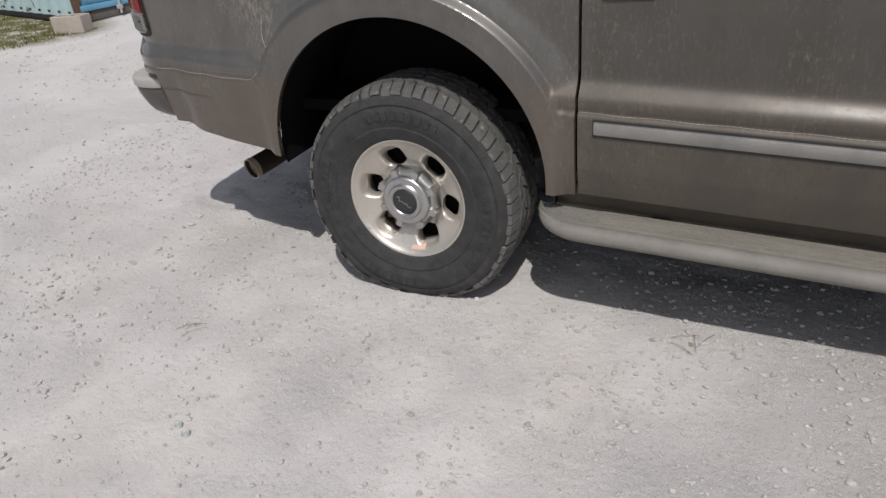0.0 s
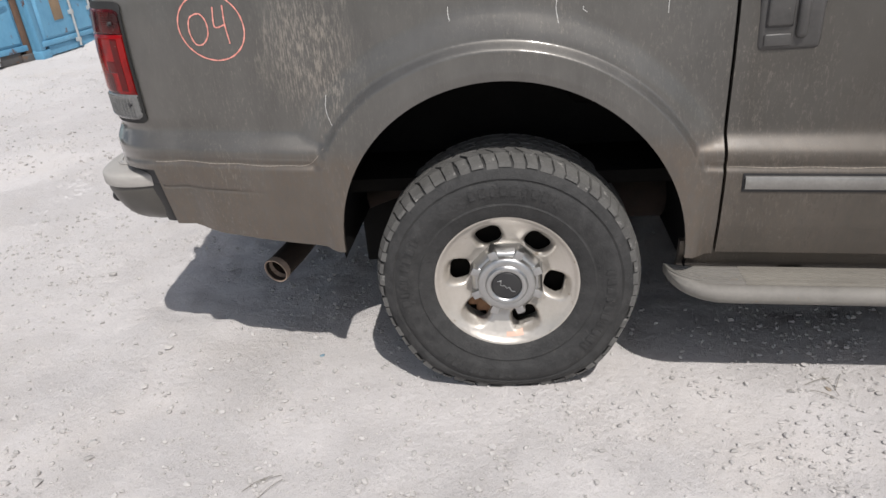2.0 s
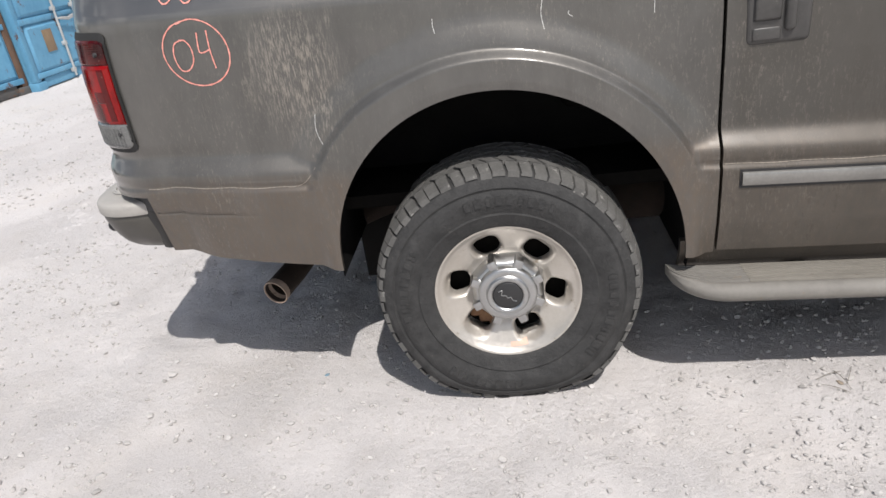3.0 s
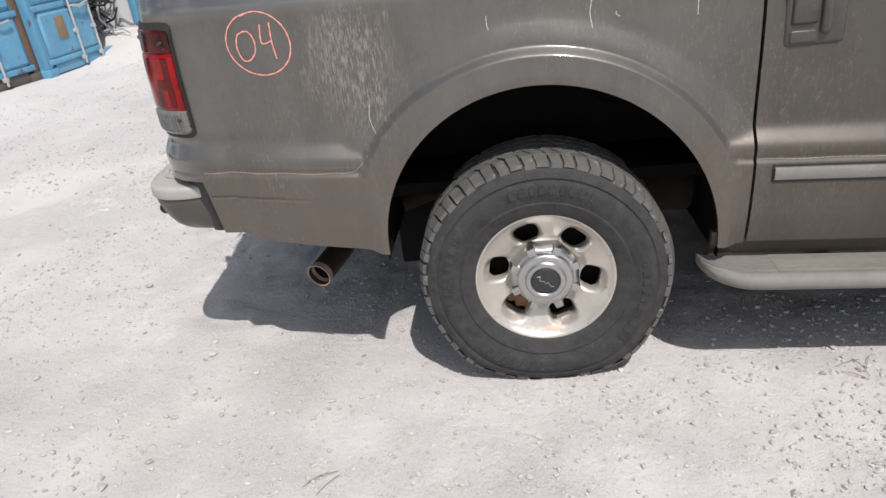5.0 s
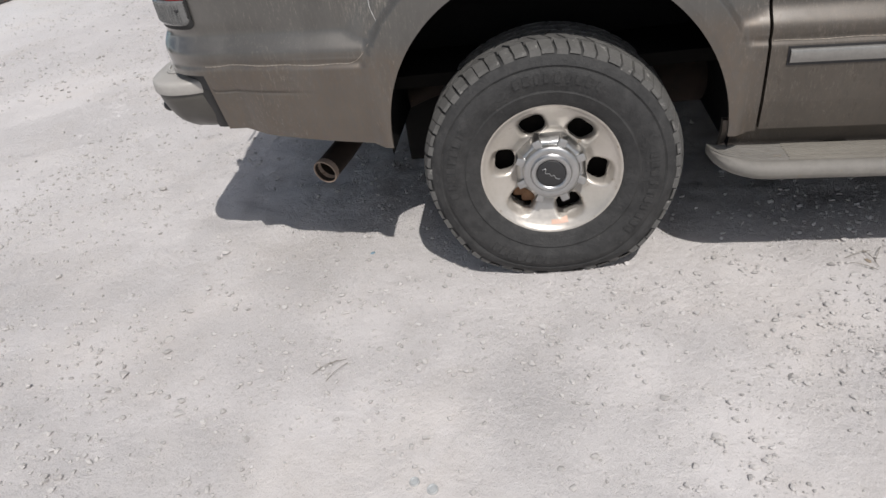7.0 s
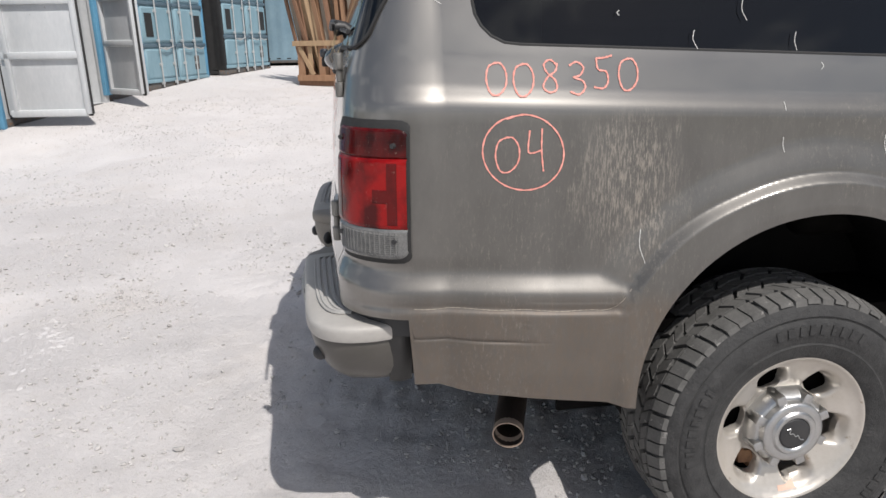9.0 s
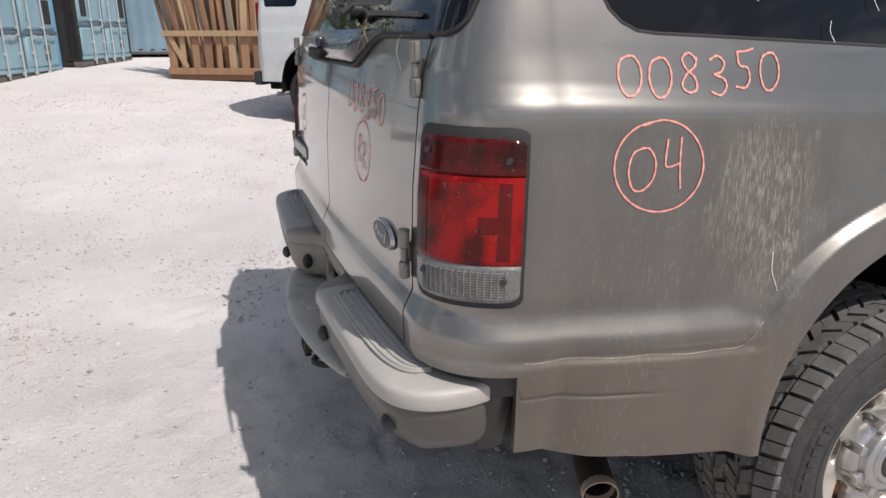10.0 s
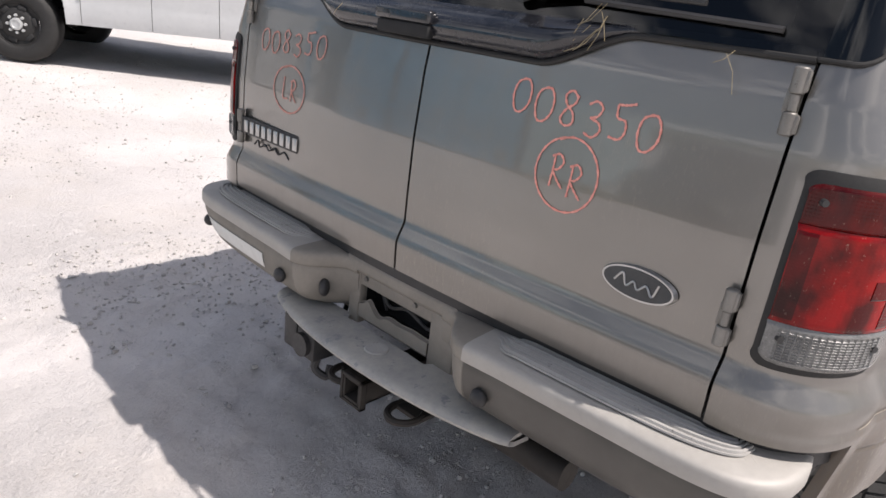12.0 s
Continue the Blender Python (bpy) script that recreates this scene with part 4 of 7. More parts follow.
# rocker and running board
for far in (False, True):
    cols = []
    for x in np.linspace(0.50, 2.99, 20):
        cols.append([Vector((x, y, rake(x, h))) for h, y in ((0.38, 0.12), (0.40, 0.075), (0.45, 0.05), (0.50, 0.03), (0.53, 0.03))])
    part("rocker", inside(suv, panel_bm(cols, far)), PAINT, suv, "dusty rocker under the doors")
    bm = bmesh.new()
    # board section from the inner edge over the tread to the rolled outer edge
    sec = [(0.05, 0.404), (0.035, 0.41)]
    for k in range(6):
        y0 = 0.028 - 0.0165 * k
        sec += [(y0, 0.414), (y0 - 0.009, 0.414), (y0 - 0.0105, 0.4095), (y0 - 0.015, 0.4095)]
    sec += [(-0.075, 0.412), (-0.09, 0.41), (-0.103, 0.40), (-0.108, 0.385), (-0.103, 0.37), (-0.088, 0.36), (0.03, 0.355)]
    rows = []
    for x in list(0.462 + 0.14 * (1 - np.cos(np.linspace(0.0, 1.5, 12)))) + list(np.linspace(0.62, 3.0, 30)):
        k = min(1.0, math.sqrt(max(0.0, 1 - (max(0, 0.612 - x) / 0.15) ** 2)))
        rows.append([Vector((x, 0.05 - (0.05 - y) * (0.10 + 0.9 * k), rake(x, h + 0.036 + (0.0 if h > 0.39 else 0.03 * (1 - k))))) for y, h in sec])
    if far:
        rows = [[mirror(p) for p in r] for r in rows]
    vs = grid_faces(bm, rows)
    bm.faces.new(vs[0])
    bm.faces.new(vs[-1])
    bmesh.ops.recalc_face_normals(bm, faces=bm.faces)
    part("running_board", inside(suv, bm), STEP, suv, "greige ribbed running board with a rounded end", 40)
    bm = bmesh.new()
    rows = [[Vector((x, y, rake(x, h + 0.0375))) for y, h in sec[2:-7]] for x in [0.665] + list(np.linspace(0.70, 2.96, 30))]
    grid_faces(bm, [[mirror(p) for p in r] for r in rows] if far else rows)
    bmesh.ops.recalc_face_normals(bm, faces=bm.faces)
    part("tread_strip", inside(suv, finish_panel(bm, 0.003)), STEP_TOP, suv, "dusty pale ribbed tread", 30)
    for x in (0.8, 1.7, 2.6):
        bm = bmesh.new()
        box(bm, (x, 0.04 if not far else 2 * YC - 0.5, rake(x, 0.395)), (x + 0.06, 0.5 if not far else 2 * YC - 0.04, rake(x, 0.43)), 0.004)
        part("board_bracket", inside(suv, bm), HITCH, suv)

# tail doors, rear glass
def door_top(y):
    """The upper edge of the tail doors: it dips under the handle panel in the middle."""
    d = abs(y - YC)
    return 1.312 + 0.073 * ease(d, 0.30, 0.50)


GAP = 0.0035
for far in (False, True):
    cols = []
    for y in [CORNER_Y + 0.006 + (YC - GAP - CORNER_Y - 0.006) * k / 40 for k in range(41)]:
        hs = [min(max(z, 0.772), door_top(y)) for z in np.arange(0.76, 1.41, 0.0118)]
        cols.append([Vector((rear_x(y, z), y, z)) for z in hs])
    door = part("tail_door", inside(suv, panel_bm(cols, far)), PAINT, suv, "dusty grey tail door hinged at the corner")
    for zc in (1.325, 0.965):
        yc = CORNER_Y + 0.018
        xr = rear_x(yc, zc)
        skin = HINGE

        def side_of(bm):
            if far:
                for v in bm.verts:
                    v.co.y = 2 * YC - v.co.y
                bmesh.ops.reverse_faces(bm, faces=bm.faces)
            return inside(suv, bm)

        bm = bmesh.new()
        box(bm, (xr - 0.007, yc - 0.002, zc - 0.02), (xr + 0.006, yc + 0.012, zc + 0.02), 0.003)
        hinge = part("hinge", side_of(bm), skin, door, "exposed dusty grey door hinge")
        tagged(hinge)
        for za, zd, rr in ((-0.052, -0.016, 0.0115), (-0.016, 0.012, 0.0075), (0.012, 0.052, 0.0115)):
            bm = bmesh.new()
            tube(bm, [(xr - 0.013, yc - 0.005, zc + za), (xr - 0.013, yc - 0.005, zc + za + 0.002), (xr - 0.013, yc - 0.005, zc + zd - 0.002), (xr - 0.013, yc - 0.005, zc + zd)], [rr * 0.8, rr, rr, rr * 0.8], 14)
            box(bm, (xr - 0.018, yc - 0.02, zc + za + 0.003), (xr - 0.006, yc - 0.005, zc + zd - 0.003), 0.003) if abs(rr - 0.0115) < 1e-6 else None
            part("hinge_leaf", side_of(bm), skin, door)

# liftgate: handle panel under the glass, then the glass itself
cols = []
for y in np.linspace(CORNER_Y + 0.004, 2 * YC - CORNER_Y - 0.004, 70):
    lo = door_top(y) + 0.006
    hi = 1.405 + 0.0 * y
    bulge_w = 1 - ease(abs(y - YC), 0.34, 0.52)
    col = []
    for k in range(15):
        u = k / 14
        z = lo + (hi - lo) * u
        col.append(Vector((rear_x(y, z) - 0.003 - bulge_w * 0.042 * math.sin(math.pi * min(1, u * 1.05)) ** 0.8, y, z)))
    cols.append(col)
gate = part("gate_handle_panel", inside(suv, panel_bm(cols)), GLOSS, suv, "scuffed black handle panel under the rear glass")
bm = bmesh.new()
xr = rear_x(YC, 1.345)
box(bm, (xr - 0.052, YC - 0.03, 1.322), (xr - 0.028, YC + 0.14, 1.352), 0.006)
part("grip_recess", inside(suv, bm), DARK, gate)
bm = bmesh.new()
box(bm, (xr - 0.056, YC - 0.035, 1.352), (xr - 0.03, YC + 0.145, 1.382), 0.008, 3)
part("release_flap", inside(suv, bm), GLOSS, gate)
cols = []
GLASS_Y = CORNER_Y - 0.08


def tail_x(y, z):
    """The tail's surface, carried on round the corner."""
    d = min(y, 2 * YC - y)
    if d >= CORNER_Y:
        return rear_x(y, z)
    h = z + RAKE * -0.45
    ya = side_y(CORNER_X, h)
    ratio = min(1.0, max(0.0, (CORNER_Y - d) / (CORNER_Y - ya)))
    th = math.acos(ratio ** (2.35 / 2))
    return CORNER_X - (CORNER_X - rear_x(CORNER_Y, z)) * math.sin(th) ** (2 / 2.35)


edge_y = [GLASS_Y + v for v in (0.0006, 0.002, 0.005, 0.01, 0.016, 0.024, 0.034, 0.046, 0.06)]
for y in sorted(edge_y + list(np.linspace(GLASS_Y + 0.08, 2 * YC - GLASS_Y - 0.08, 40)) + [2 * YC - v for v in edge_y]):
    lo = round_low(y, GLASS_Y, 2 * YC - GLASS_Y, 0.034, door_top(0.3) + 0.004) if abs(y - YC) > 0.6 else 1.395
    cols.append([Vector((tail_x(y, lo + (1.84 - lo) * k / 12) - 0.007, y, lo + (1.84 - lo) * k / 12)) for k in range(13)])
glass = part("rear_glass", inside(suv, panel_bm(cols)), GLASS, suv, "dusty tinted rear glass with straw stuck on it")
# black border along the foot of the glass
bm = bmesh.new()
tube(bm, [(rear_x(y, door_top(y)) - 0.004, y, door_top(y) + 0.002) for y in np.linspace(CORNER_Y + 0.006, 2 * YC - CORNER_Y - 0.006, 80)], 0.006, 8)
part("seal", inside(suv, bm), RUBBER, glass)
for far in (False, True):
    bm = bmesh.new()
    pts = [(y, round_low(y, GLASS_Y, 2 * YC, 0.034, door_top(0.3) + 0.004)) for y in (0.24, 0.22, GLASS_Y + 0.046, GLASS_Y + 0.034, GLASS_Y + 0.024, GLASS_Y + 0.015, GLASS_Y + 0.008, GLASS_Y + 0.003, GLASS_Y + 0.0005)] + [(GLASS_Y, z) for z in np.linspace(1.46, 1.84, 12)]
    tube(bm, [(tail_x(y, z) - 0.004, y if not far else 2 * YC - y, z) for y, z in pts], 0.0045, 8)
    part("seal", inside(suv, bm), RUBBER, glass)
# roof spoiler strip
bm = bmesh.new()
plan = []
for cy, s in ((0.23 + 0.24, 1), (2 * YC - 0.23 - 0.24, -1)):
    arc = [(-0.955 + 0.2 * (1 - math.sin(t)), cy - s * 0.24 * math.cos(t)) for t in np.linspace(0, math.pi / 2, 9)]
    plan += arc if s > 0 else arc[::-1]
plan += [(-0.72, 2 * YC - 0.23), (-0.72, 0.23)]
mid_y = sum(y for x, y in plan) / len(plan)
rows = [[Vector((x + (0.02 if z in (1.835, 1.9) and x < -0.75 else 0.0), mid_y + (y - mid_y) * (0.975 if z in (1.835, 1.9) else 1.0), z)) for x, y in plan + plan[:1]] for z in (1.835, 1.85, 1.885, 1.9)]
vs = grid_faces(bm, rows)
bm.faces.new(vs[-1][:-1])
bm.faces.new(vs[0][:-1][::-1])
bmesh.ops.remove_doubles(bm, verts=bm.verts, dist=0.0003)
bmesh.ops.recalc_face_normals(bm, faces=bm.faces)
part("roof_edge", inside(suv, bm), PAINT, suv)
# wiper at the foot of the glass
bm = bmesh.new()
px = rear_x(0.78, 1.43) - 0.02
bmesh.ops.create_cone(bm, cap_ends=True, segments=20, radius1=0.026, radius2=0.018, depth=0.036, matrix=Matrix.Translation((px + 0.006, 0.80, 1.445)) @ pose(0, 0, 0, 0, 90, 0))
tube(bm, [(px - 0.02, 0.80, 1.445), (px - 0.018, 0.70, 1.46), (px - 0.006, 0.42, 1.452)], [0.010, 0.007, 0.005], 8)
tube(bm, [(rear_x(0.6, 1.435) - 0.018, 0.66, 1.437), (rear_x(0.3, 1.43) - 0.016, 0.30, 1.425)], 0.006, 6)
part("wiper", inside(suv, bm), BLACK, glass, "black rear wiper with straw caught in it")
rng = random.Random(4)
bm = bmesh.new()
for k in range(12):
    y = rng.choice((0.62, 0.62, 0.62, 0.36, 1.3, 0.9)) + rng.uniform(-0.025, 0.025)
    z = rng.uniform(1.37, 1.44)
    x = rear_x(y, z) - 0.02 - 0.03 * (1 - ease(abs(y - YC), 0.3, 0.5))
    ln, an = rng.uniform(0.02, 0.09), rng.uniform(-2.4, -0.6)
    tube(bm, [(x, y, z), (x - 0.012, y + ln * 0.5 * math.cos(an), z + ln * 0.5 * math.sin(an)), (x - 0.004, y + ln * math.cos(an + 0.3), z + ln * math.sin(an + 0.3))], 0.0006, 4)
tagged(part("straw", inside(suv, bm), STRAW, glass, "dry straw blades stuck on the glass"), kind="stuff")

# tail lamps
def both_sides(rows, far):
    return [[mirror(p) for p in r] for r in rows] if far else rows


LAMP_S0, LAMP_S1 = 1.19, 1.893
for far in (False, True):

    def lamp_cols(s0, s1, h0, h1, out, r0, r1, n=14):
        ss = sorted(set(np.linspace(s0, s1, n)) | {s0 + v for v in (0.004, 0.012, 0.025, 0.045)} | {s1 - v for v in (0.004, 0.012, 0.025, 0.045)})
        cols = []
        for s in ss:
            u0, u1 = s0 - 1e-4, s1 + 1e-4
            a = h0 + r0 * (round_low(s, u0, u1, 0.09, 0.0) / 0.09)
            b = h1 - r1 * (round_low(s, u0, u1, 0.09, 0.0) / 0.09)
            cols.append([body(s, h) + (body(s, h) - Vector((-0.6, 0.7, body(s, h).z))).normalized() * (out - 0.004 * (1 - ease(min(h - a, b - h), 0.0, 0.006))) for h in np.linspace(a, b, 26)])
        return cols

    lamp = part("tail_lamp", inside(suv, panel_bm(lamp_cols(LAMP_S0 - 0.016, LAMP_S1 + 0.024, 0.877, 1.213, 0.007, 0.022, 0.016), far)), RUBBER, suv, "red and clear tail lamp cluster in a black surround")

    def lens(name, s0, s1, h0, h1, out, m, label="", r0=0.0, r1=0.0):
        return part(name, inside(suv, panel_bm(lamp_cols(s0, s1, h0, h1, out, r0, r1), far)), m, lamp, label)

    lens("lens", LAMP_S0, LAMP_S1, 1.127, 1.194, 0.011, RED_DARK, "dark red upper lens", 0.0, 0.014)
    lens("lens", LAMP_S0, LAMP_S1, 0.963, 1.127, 0.012, RED, "red lens")
    lens("lens", LAMP_S0, LAMP_S1, 0.89, 0.963, 0.012, CLEAR, "clear ribbed reversing lens", 0.02, 0.0)
    for k in range(11):
        h = 0.9 + 0.005 * k
        bm = bmesh.new()
        grid_faces(bm, both_sides([[body(s, h + dz) + (body(s, h) - Vector((-0.6, 0.7, body(s, h).z))).normalized() * o for s in np.linspace(LAMP_S0 + 0.06, LAMP_S1 - 0.06, 14)] for dz, o in ((-0.0016, 0.0119), (0.0, 0.0142), (0.0016, 0.0119))], far))
        part("lens_rib", inside(suv, bm), CLEAR, lamp)
    for k in range(15):
        s = LAMP_S0 + 0.075 + 0.04 * k
        bm = bmesh.new()
        grid_faces(bm, both_sides([[body(s + ds, h) + (body(s, h) - Vector((-0.6, 0.7, body(s, h).z))).normalized() * o for h in (0.902, 0.928, 0.955)] for ds, o in ((-0.009, 0.0119), (0.0, 0.0146), (0.009, 0.0119))], far))
        part("lens_rib", inside(suv, bm), CLEAR, lamp)
    lens("lens", LAMP_S1 - 0.10, LAMP_S1 - 0.004, 0.968, 1.122, 0.0132, RED_DARK, "dark red inner strip")
    lens("lens", LAMP_S0 + 0.085, LAMP_S0 + 0.105, 0.968, 1.122, 0.0128, RED_DARK, "dark moulded seam")
    lens("lens", LAMP_S0 + 0.12, LAMP_S0 + 0.24, 1.02, 1.06, 0.013, RED_DARK, "small dark side reflector")
    for s, h in ((LAMP_S0 + 0.085, 1.157), (LAMP_S1 - 0.075, 1.166), (LAMP_S0 + 0.085, 0.935), (LAMP_S1 - 0.075, 0.937)):
        bm = bmesh.new()
        c = body(s, h)
        n = (c - Vector((-0.6, 0.7, c.z))).normalized()
        bmesh.ops.create_cone(bm, cap_ends=True, segments=12, radius1=0.0065, radius2=0.0055, depth=0.008, matrix=Matrix.Translation(c + n * 0.013) @ n.to_track_quat("Z", "Y").to_matrix().to_4x4())
        if far:
            for v in bm.verts:
                v.co.y = 2 * YC - v.co.y
            bmesh.ops.reverse_faces(bm, faces=bm.faces)
        part("screw", inside(suv, bm), BLACK, lamp)

# badges: an oval plate and a plain word plate with bars
bm = bmesh.new()
ec = Vector((rear_x(0.414, 0.962), 0.414, 0.962))
for ry, rz, out, seg in ((0.078, 0.033, 0.004, 48),):
    bmesh.ops.create_cone(bm, cap_ends=True, segments=seg, radius1=1, radius2=0.94, depth=1, matrix=Matrix.Translation(ec + Vector((-0.004, 0, 0))) @ pose(0, 0, 0, 0, -90, 0) @ Matrix.Diagonal((rz, ry, 0.009, 1)))
oval = part("badge", inside(suv, bm), CHROME, suv, "oval badge with a bright rim")
bm = bmesh.new()
bmesh.ops.create_cone(bm, cap_ends=True, segments=48, radius1=1, radius2=0.97, depth=1, matrix=Matrix.Translation(ec + Vector((-0.008, 0, 0))) @ pose(0, 0, 0, 0, -90, 0) @ Matrix.Diagonal((0.028, 0.071, 0.004, 1)))
part("face", inside(suv, bm), BADGE, oval, "dark oval face")
bm = bmesh.new()
rows = smooth_line([(0.045, -0.004), (0.03, 0.014), (0.02, -0.008), (0.006, 0.004), (-0.004, -0.009), (-0.02, 0.004), (-0.034, -0.012), (-0.044, 0.014)], 40)
tube(bm, [(ec.x - 0.0105, ec.y + p[0], ec.z + p[1]) for p in [(q.x, q.y) for q in [Vector((r[0], r[1], 0)) for r in rows]]], 0.0022, 6)
part("relief", inside(suv, bm), CHROME, oval)
BY0, BY1, BZ = 1.50, 1.80, 0.972
bm = bmesh.new()
box(bm, (rear_x(1.65, BZ) - 0.009, BY0, BZ - 0.026), (rear_x(1.65, BZ) + 0.004, BY1, BZ + 0.026), 0.004)
plate = part("word_plate", inside(suv, bm), BLACK, suv, "dark plate with raised silver bars")
for k in range(9):
    bm = bmesh.new()
    y = BY1 - 0.02 - k * 0.0325
    box(bm, (rear_x(1.65, BZ) - 0.0125, y - 0.02, BZ - 0.018), (rear_x(1.65, BZ) - 0.008, y, BZ + 0.018), 0.0015)
    part("bar", inside(suv, bm), CHROME, plate)
bm = bmesh.new()
rows = smooth_line([(1.73, 0.925), (1.71, 0.94), (1.70, 0.922), (1.67, 0.935), (1.65, 0.922), (1.62, 0.936), (1.60, 0.922), (1.57, 0.935), (1.545, 0.92)], 60)
tube(bm, [(rear_x(1.63, 0.93) - 0.004, *p) for p in [(r[0], r[1]) for r in [Vector((a[0], a[1], 0)) for a in rows]]], 0.0028, 6)
part("script_bar", inside(suv, bm), BLACK, suv, "small dark script-shaped trim")

# ---------- writing by paint pen ----------
GLYPHS = {
    "0": [[(0.5, 1.0), (0.15, 0.85), (0.03, 0.45), (0.2, 0.05), (0.55, 0.02), (0.88, 0.3), (0.92, 0.7), (0.7, 0.97), (0.42, 0.98)]],
    "8": [[(0.8, 0.85), (0.5, 1.0), (0.22, 0.85), (0.35, 0.6), (0.7, 0.38), (0.75, 0.1), (0.42, 0.0), (0.15, 0.16), (0.35, 0.45), (0.72, 0.66), (0.82, 0.9)]],
    "3": [[(0.15, 0.88), (0.5, 1.0), (0.8, 0.84), (0.65, 0.6), (0.35, 0.52), (0.75, 0.42), (0.85, 0.2), (0.55, 0.0), (0.15, 0.08)]],
    "5": [[(0.95, 1.06), (0.55, 0.98), (0.2, 0.96)], [(0.2, 0.96), (0.28, 0.62), (0.65, 0.55), (0.72, 0.25), (0.5, 0.04), (0.05, 0.06)]],
    "4": [[(0.2, 1.0), (0.12, 0.5), (0.3, 0.42), (0.75, 0.5)], [(0.78, 1.05), (0.76, 0.5), (0.86, -0.05)]],
    "R": [[(0.2, 0.0), (0.25, 0.5), (0.26, 0.98)], [(0.1, 0.9), (0.5, 1.0), (0.75, 0.78), (0.5, 0.55), (0.25, 0.5), (0.55, 0.25), (0.9, 0.02)]],
    "L": [[(0.25, 1.0), (0.2, 0.5), (0.22, 0.05), (0.6, 0.02), (0.85, 0.06)]],
    "O": [[(0.5 + 0.5 * math.sin(t) * (1 + 0.02 * t), 0.5 + 0.5 * math.cos(t)) for t in np.linspace(-0.5, 6.2, 14)]],
}


def pen(strokes, place, width):
    """Flat strokes of ink on a surface; place(u, v) gives a point and its normal."""
    bm = bmesh.new()
    for st in strokes:
        line = smooth_line([(a, b, 0) for a, b in st], 10 * len(st))
        left, right = [], []
        for i, p in enumerate(line):
            d = line[min(i + 1, len(line) - 1)] - line[max(i - 1, 0)]
            d.normalize()
            w = width * (0.42 + 0.1 * math.sin(i * 0.9) + 0.06 * math.sin(i * 2.3))
            for side, out in ((1, left), (-1, right)):
                q = Vector((p.x - d.y * w * side, p.y + d.x * w * side, 0))
                c, n = place(q.x, q.y)
                out.append(c + n * 0.0016)
        grid_faces(bm, [left, right])
    return bm


def word(text, u0, v0, w, h, step, skew=0.0):
    out = []
    for i, ch in enumerate(text):
        j = (0.0, -0.004, 0.003, -0.003, 0.006, 0.002)[i % 6]
        for st in GLYPHS[ch]:
            out.append([(u0 + i * step + a * w, v0 + j + b * h + skew * i) for a, b in st])
    return out


def on_side(u, v):
    if u < CORNER_X:
        ratio = min(1.0, (CORNER_X - u) / (CORNER_X - rear_x(CORNER_Y, rake(-1.0, v))))
        return body(1 + math.asin(ratio ** (2.35 / 2)) / (math.pi / 2), v), Vector((-0.4, -0.9, 0.05)).normalized()
    return Vector((u, side_y(u, v), rake(u, v))), Vector((0, -1, 0.06)).normalized()


def on_tail(u, v):
    """u runs to the reader's right, from the middle of the tail."""
    y = YC - u
    return Vector((rear_x(y, v), y, v)), Vector((-1, 0, 0))


part("pen_number", inside(suv, pen(word("008350", -0.832, 1.268, 0.05, 0.07, 0.0605, 0.003), on_side, 0.0045)), CHALK, suv, "red hand-written 008350")
part("pen_number", inside(suv, pen([[(-0.750 + 0.087 * 2 * (a - 0.5), 1.143 + 0.085 * 2 * (b - 0.5)) for a, b in GLYPHS["O"][0]]] + word("0", -0.818, 1.098, 0.06, 0.08, 0) + word("4", -0.748, 1.106, 0.048, 0.088, 0), on_side, 0.0042)), CHALK, suv, "red hand-written 04 in a ring")
part("pen_number", inside(suv, pen(word("008350", YC - 0.769, 1.214, 0.046, 0.066, 0.0565, -0.004), on_tail, 0.0052)), CHALK, suv, "red hand-written 008350")
part("pen_number", inside(suv, pen([[(YC - 0.607 + 0.132 * (a - 0.5), 1.118 + 0.146 * (b - 0.5)) for a, b in GLYPHS["O"][0]]] + word("RR", YC - 0.650, 1.088, 0.042, 0.066, 0.043, -0.008), on_tail, 0.005)), CHALK, suv, "red hand-written RR in a ring")
part("pen_number", inside(suv, pen(word("008350", YC - 1.735, 1.208, 0.045, 0.06, 0.057, 0.002), on_tail, 0.0055)), FAINT, suv, "faded red hand-written 008350")
part("pen_number", inside(suv, pen([[(YC - 1.562 + 0.15 * (a - 0.5), 1.118 + 0.13 * (b - 0.5)) for a, b in GLYPHS["O"][0]]] + word("LR", YC - 1.60, 1.09, 0.04, 0.06, 0.04), on_tail, 0.006)), FAINT, suv, "faded red hand-written LR in a ring")
# chalky drips run down the panels
rng = random.Random(8)
drips = [(-0.467, 0.965, 0.885), (-0.34, 1.421, 1.38), (-0.083, 1.426, 1.384), (-0.021, 1.358, 1.342), (-0.122, 1.267, 1.247), (-0.122, 1.185, 1.15), (-0.215, 1.495, 1.447), (-0.52, 1.459, 1.447), (0.153, 1.215, 1.142), (0.215, 1.18, 1.166), (0.422, 1.232, 1.161), (-0.93, 1.475, 1.46)]
for x, a, b in drips:
    part("drip", inside(suv, pen([[(x, a), (x + rng.uniform(-0.006, 0.006), (a + b) / 2), (x + rng.uniform(-0.004, 0.01), b)]], on_side, 0.0016)), BIRD, suv, "chalky white drip")
# pale lines along the creases: dust, with the lit edge painted in
line = [(x, 0.7715 + 0.0015 * math.sin(x * 40)) for x in np.linspace(-1.01, -0.56, 22)] + [(-0.535, 0.778), (-0.515, 0.793), (-0.49, 0.823)]
part("crease_line", inside(suv, pen([line], on_side, 0.0019)), CREASE_PALE, suv, "pale dust and painted glint along the crease")
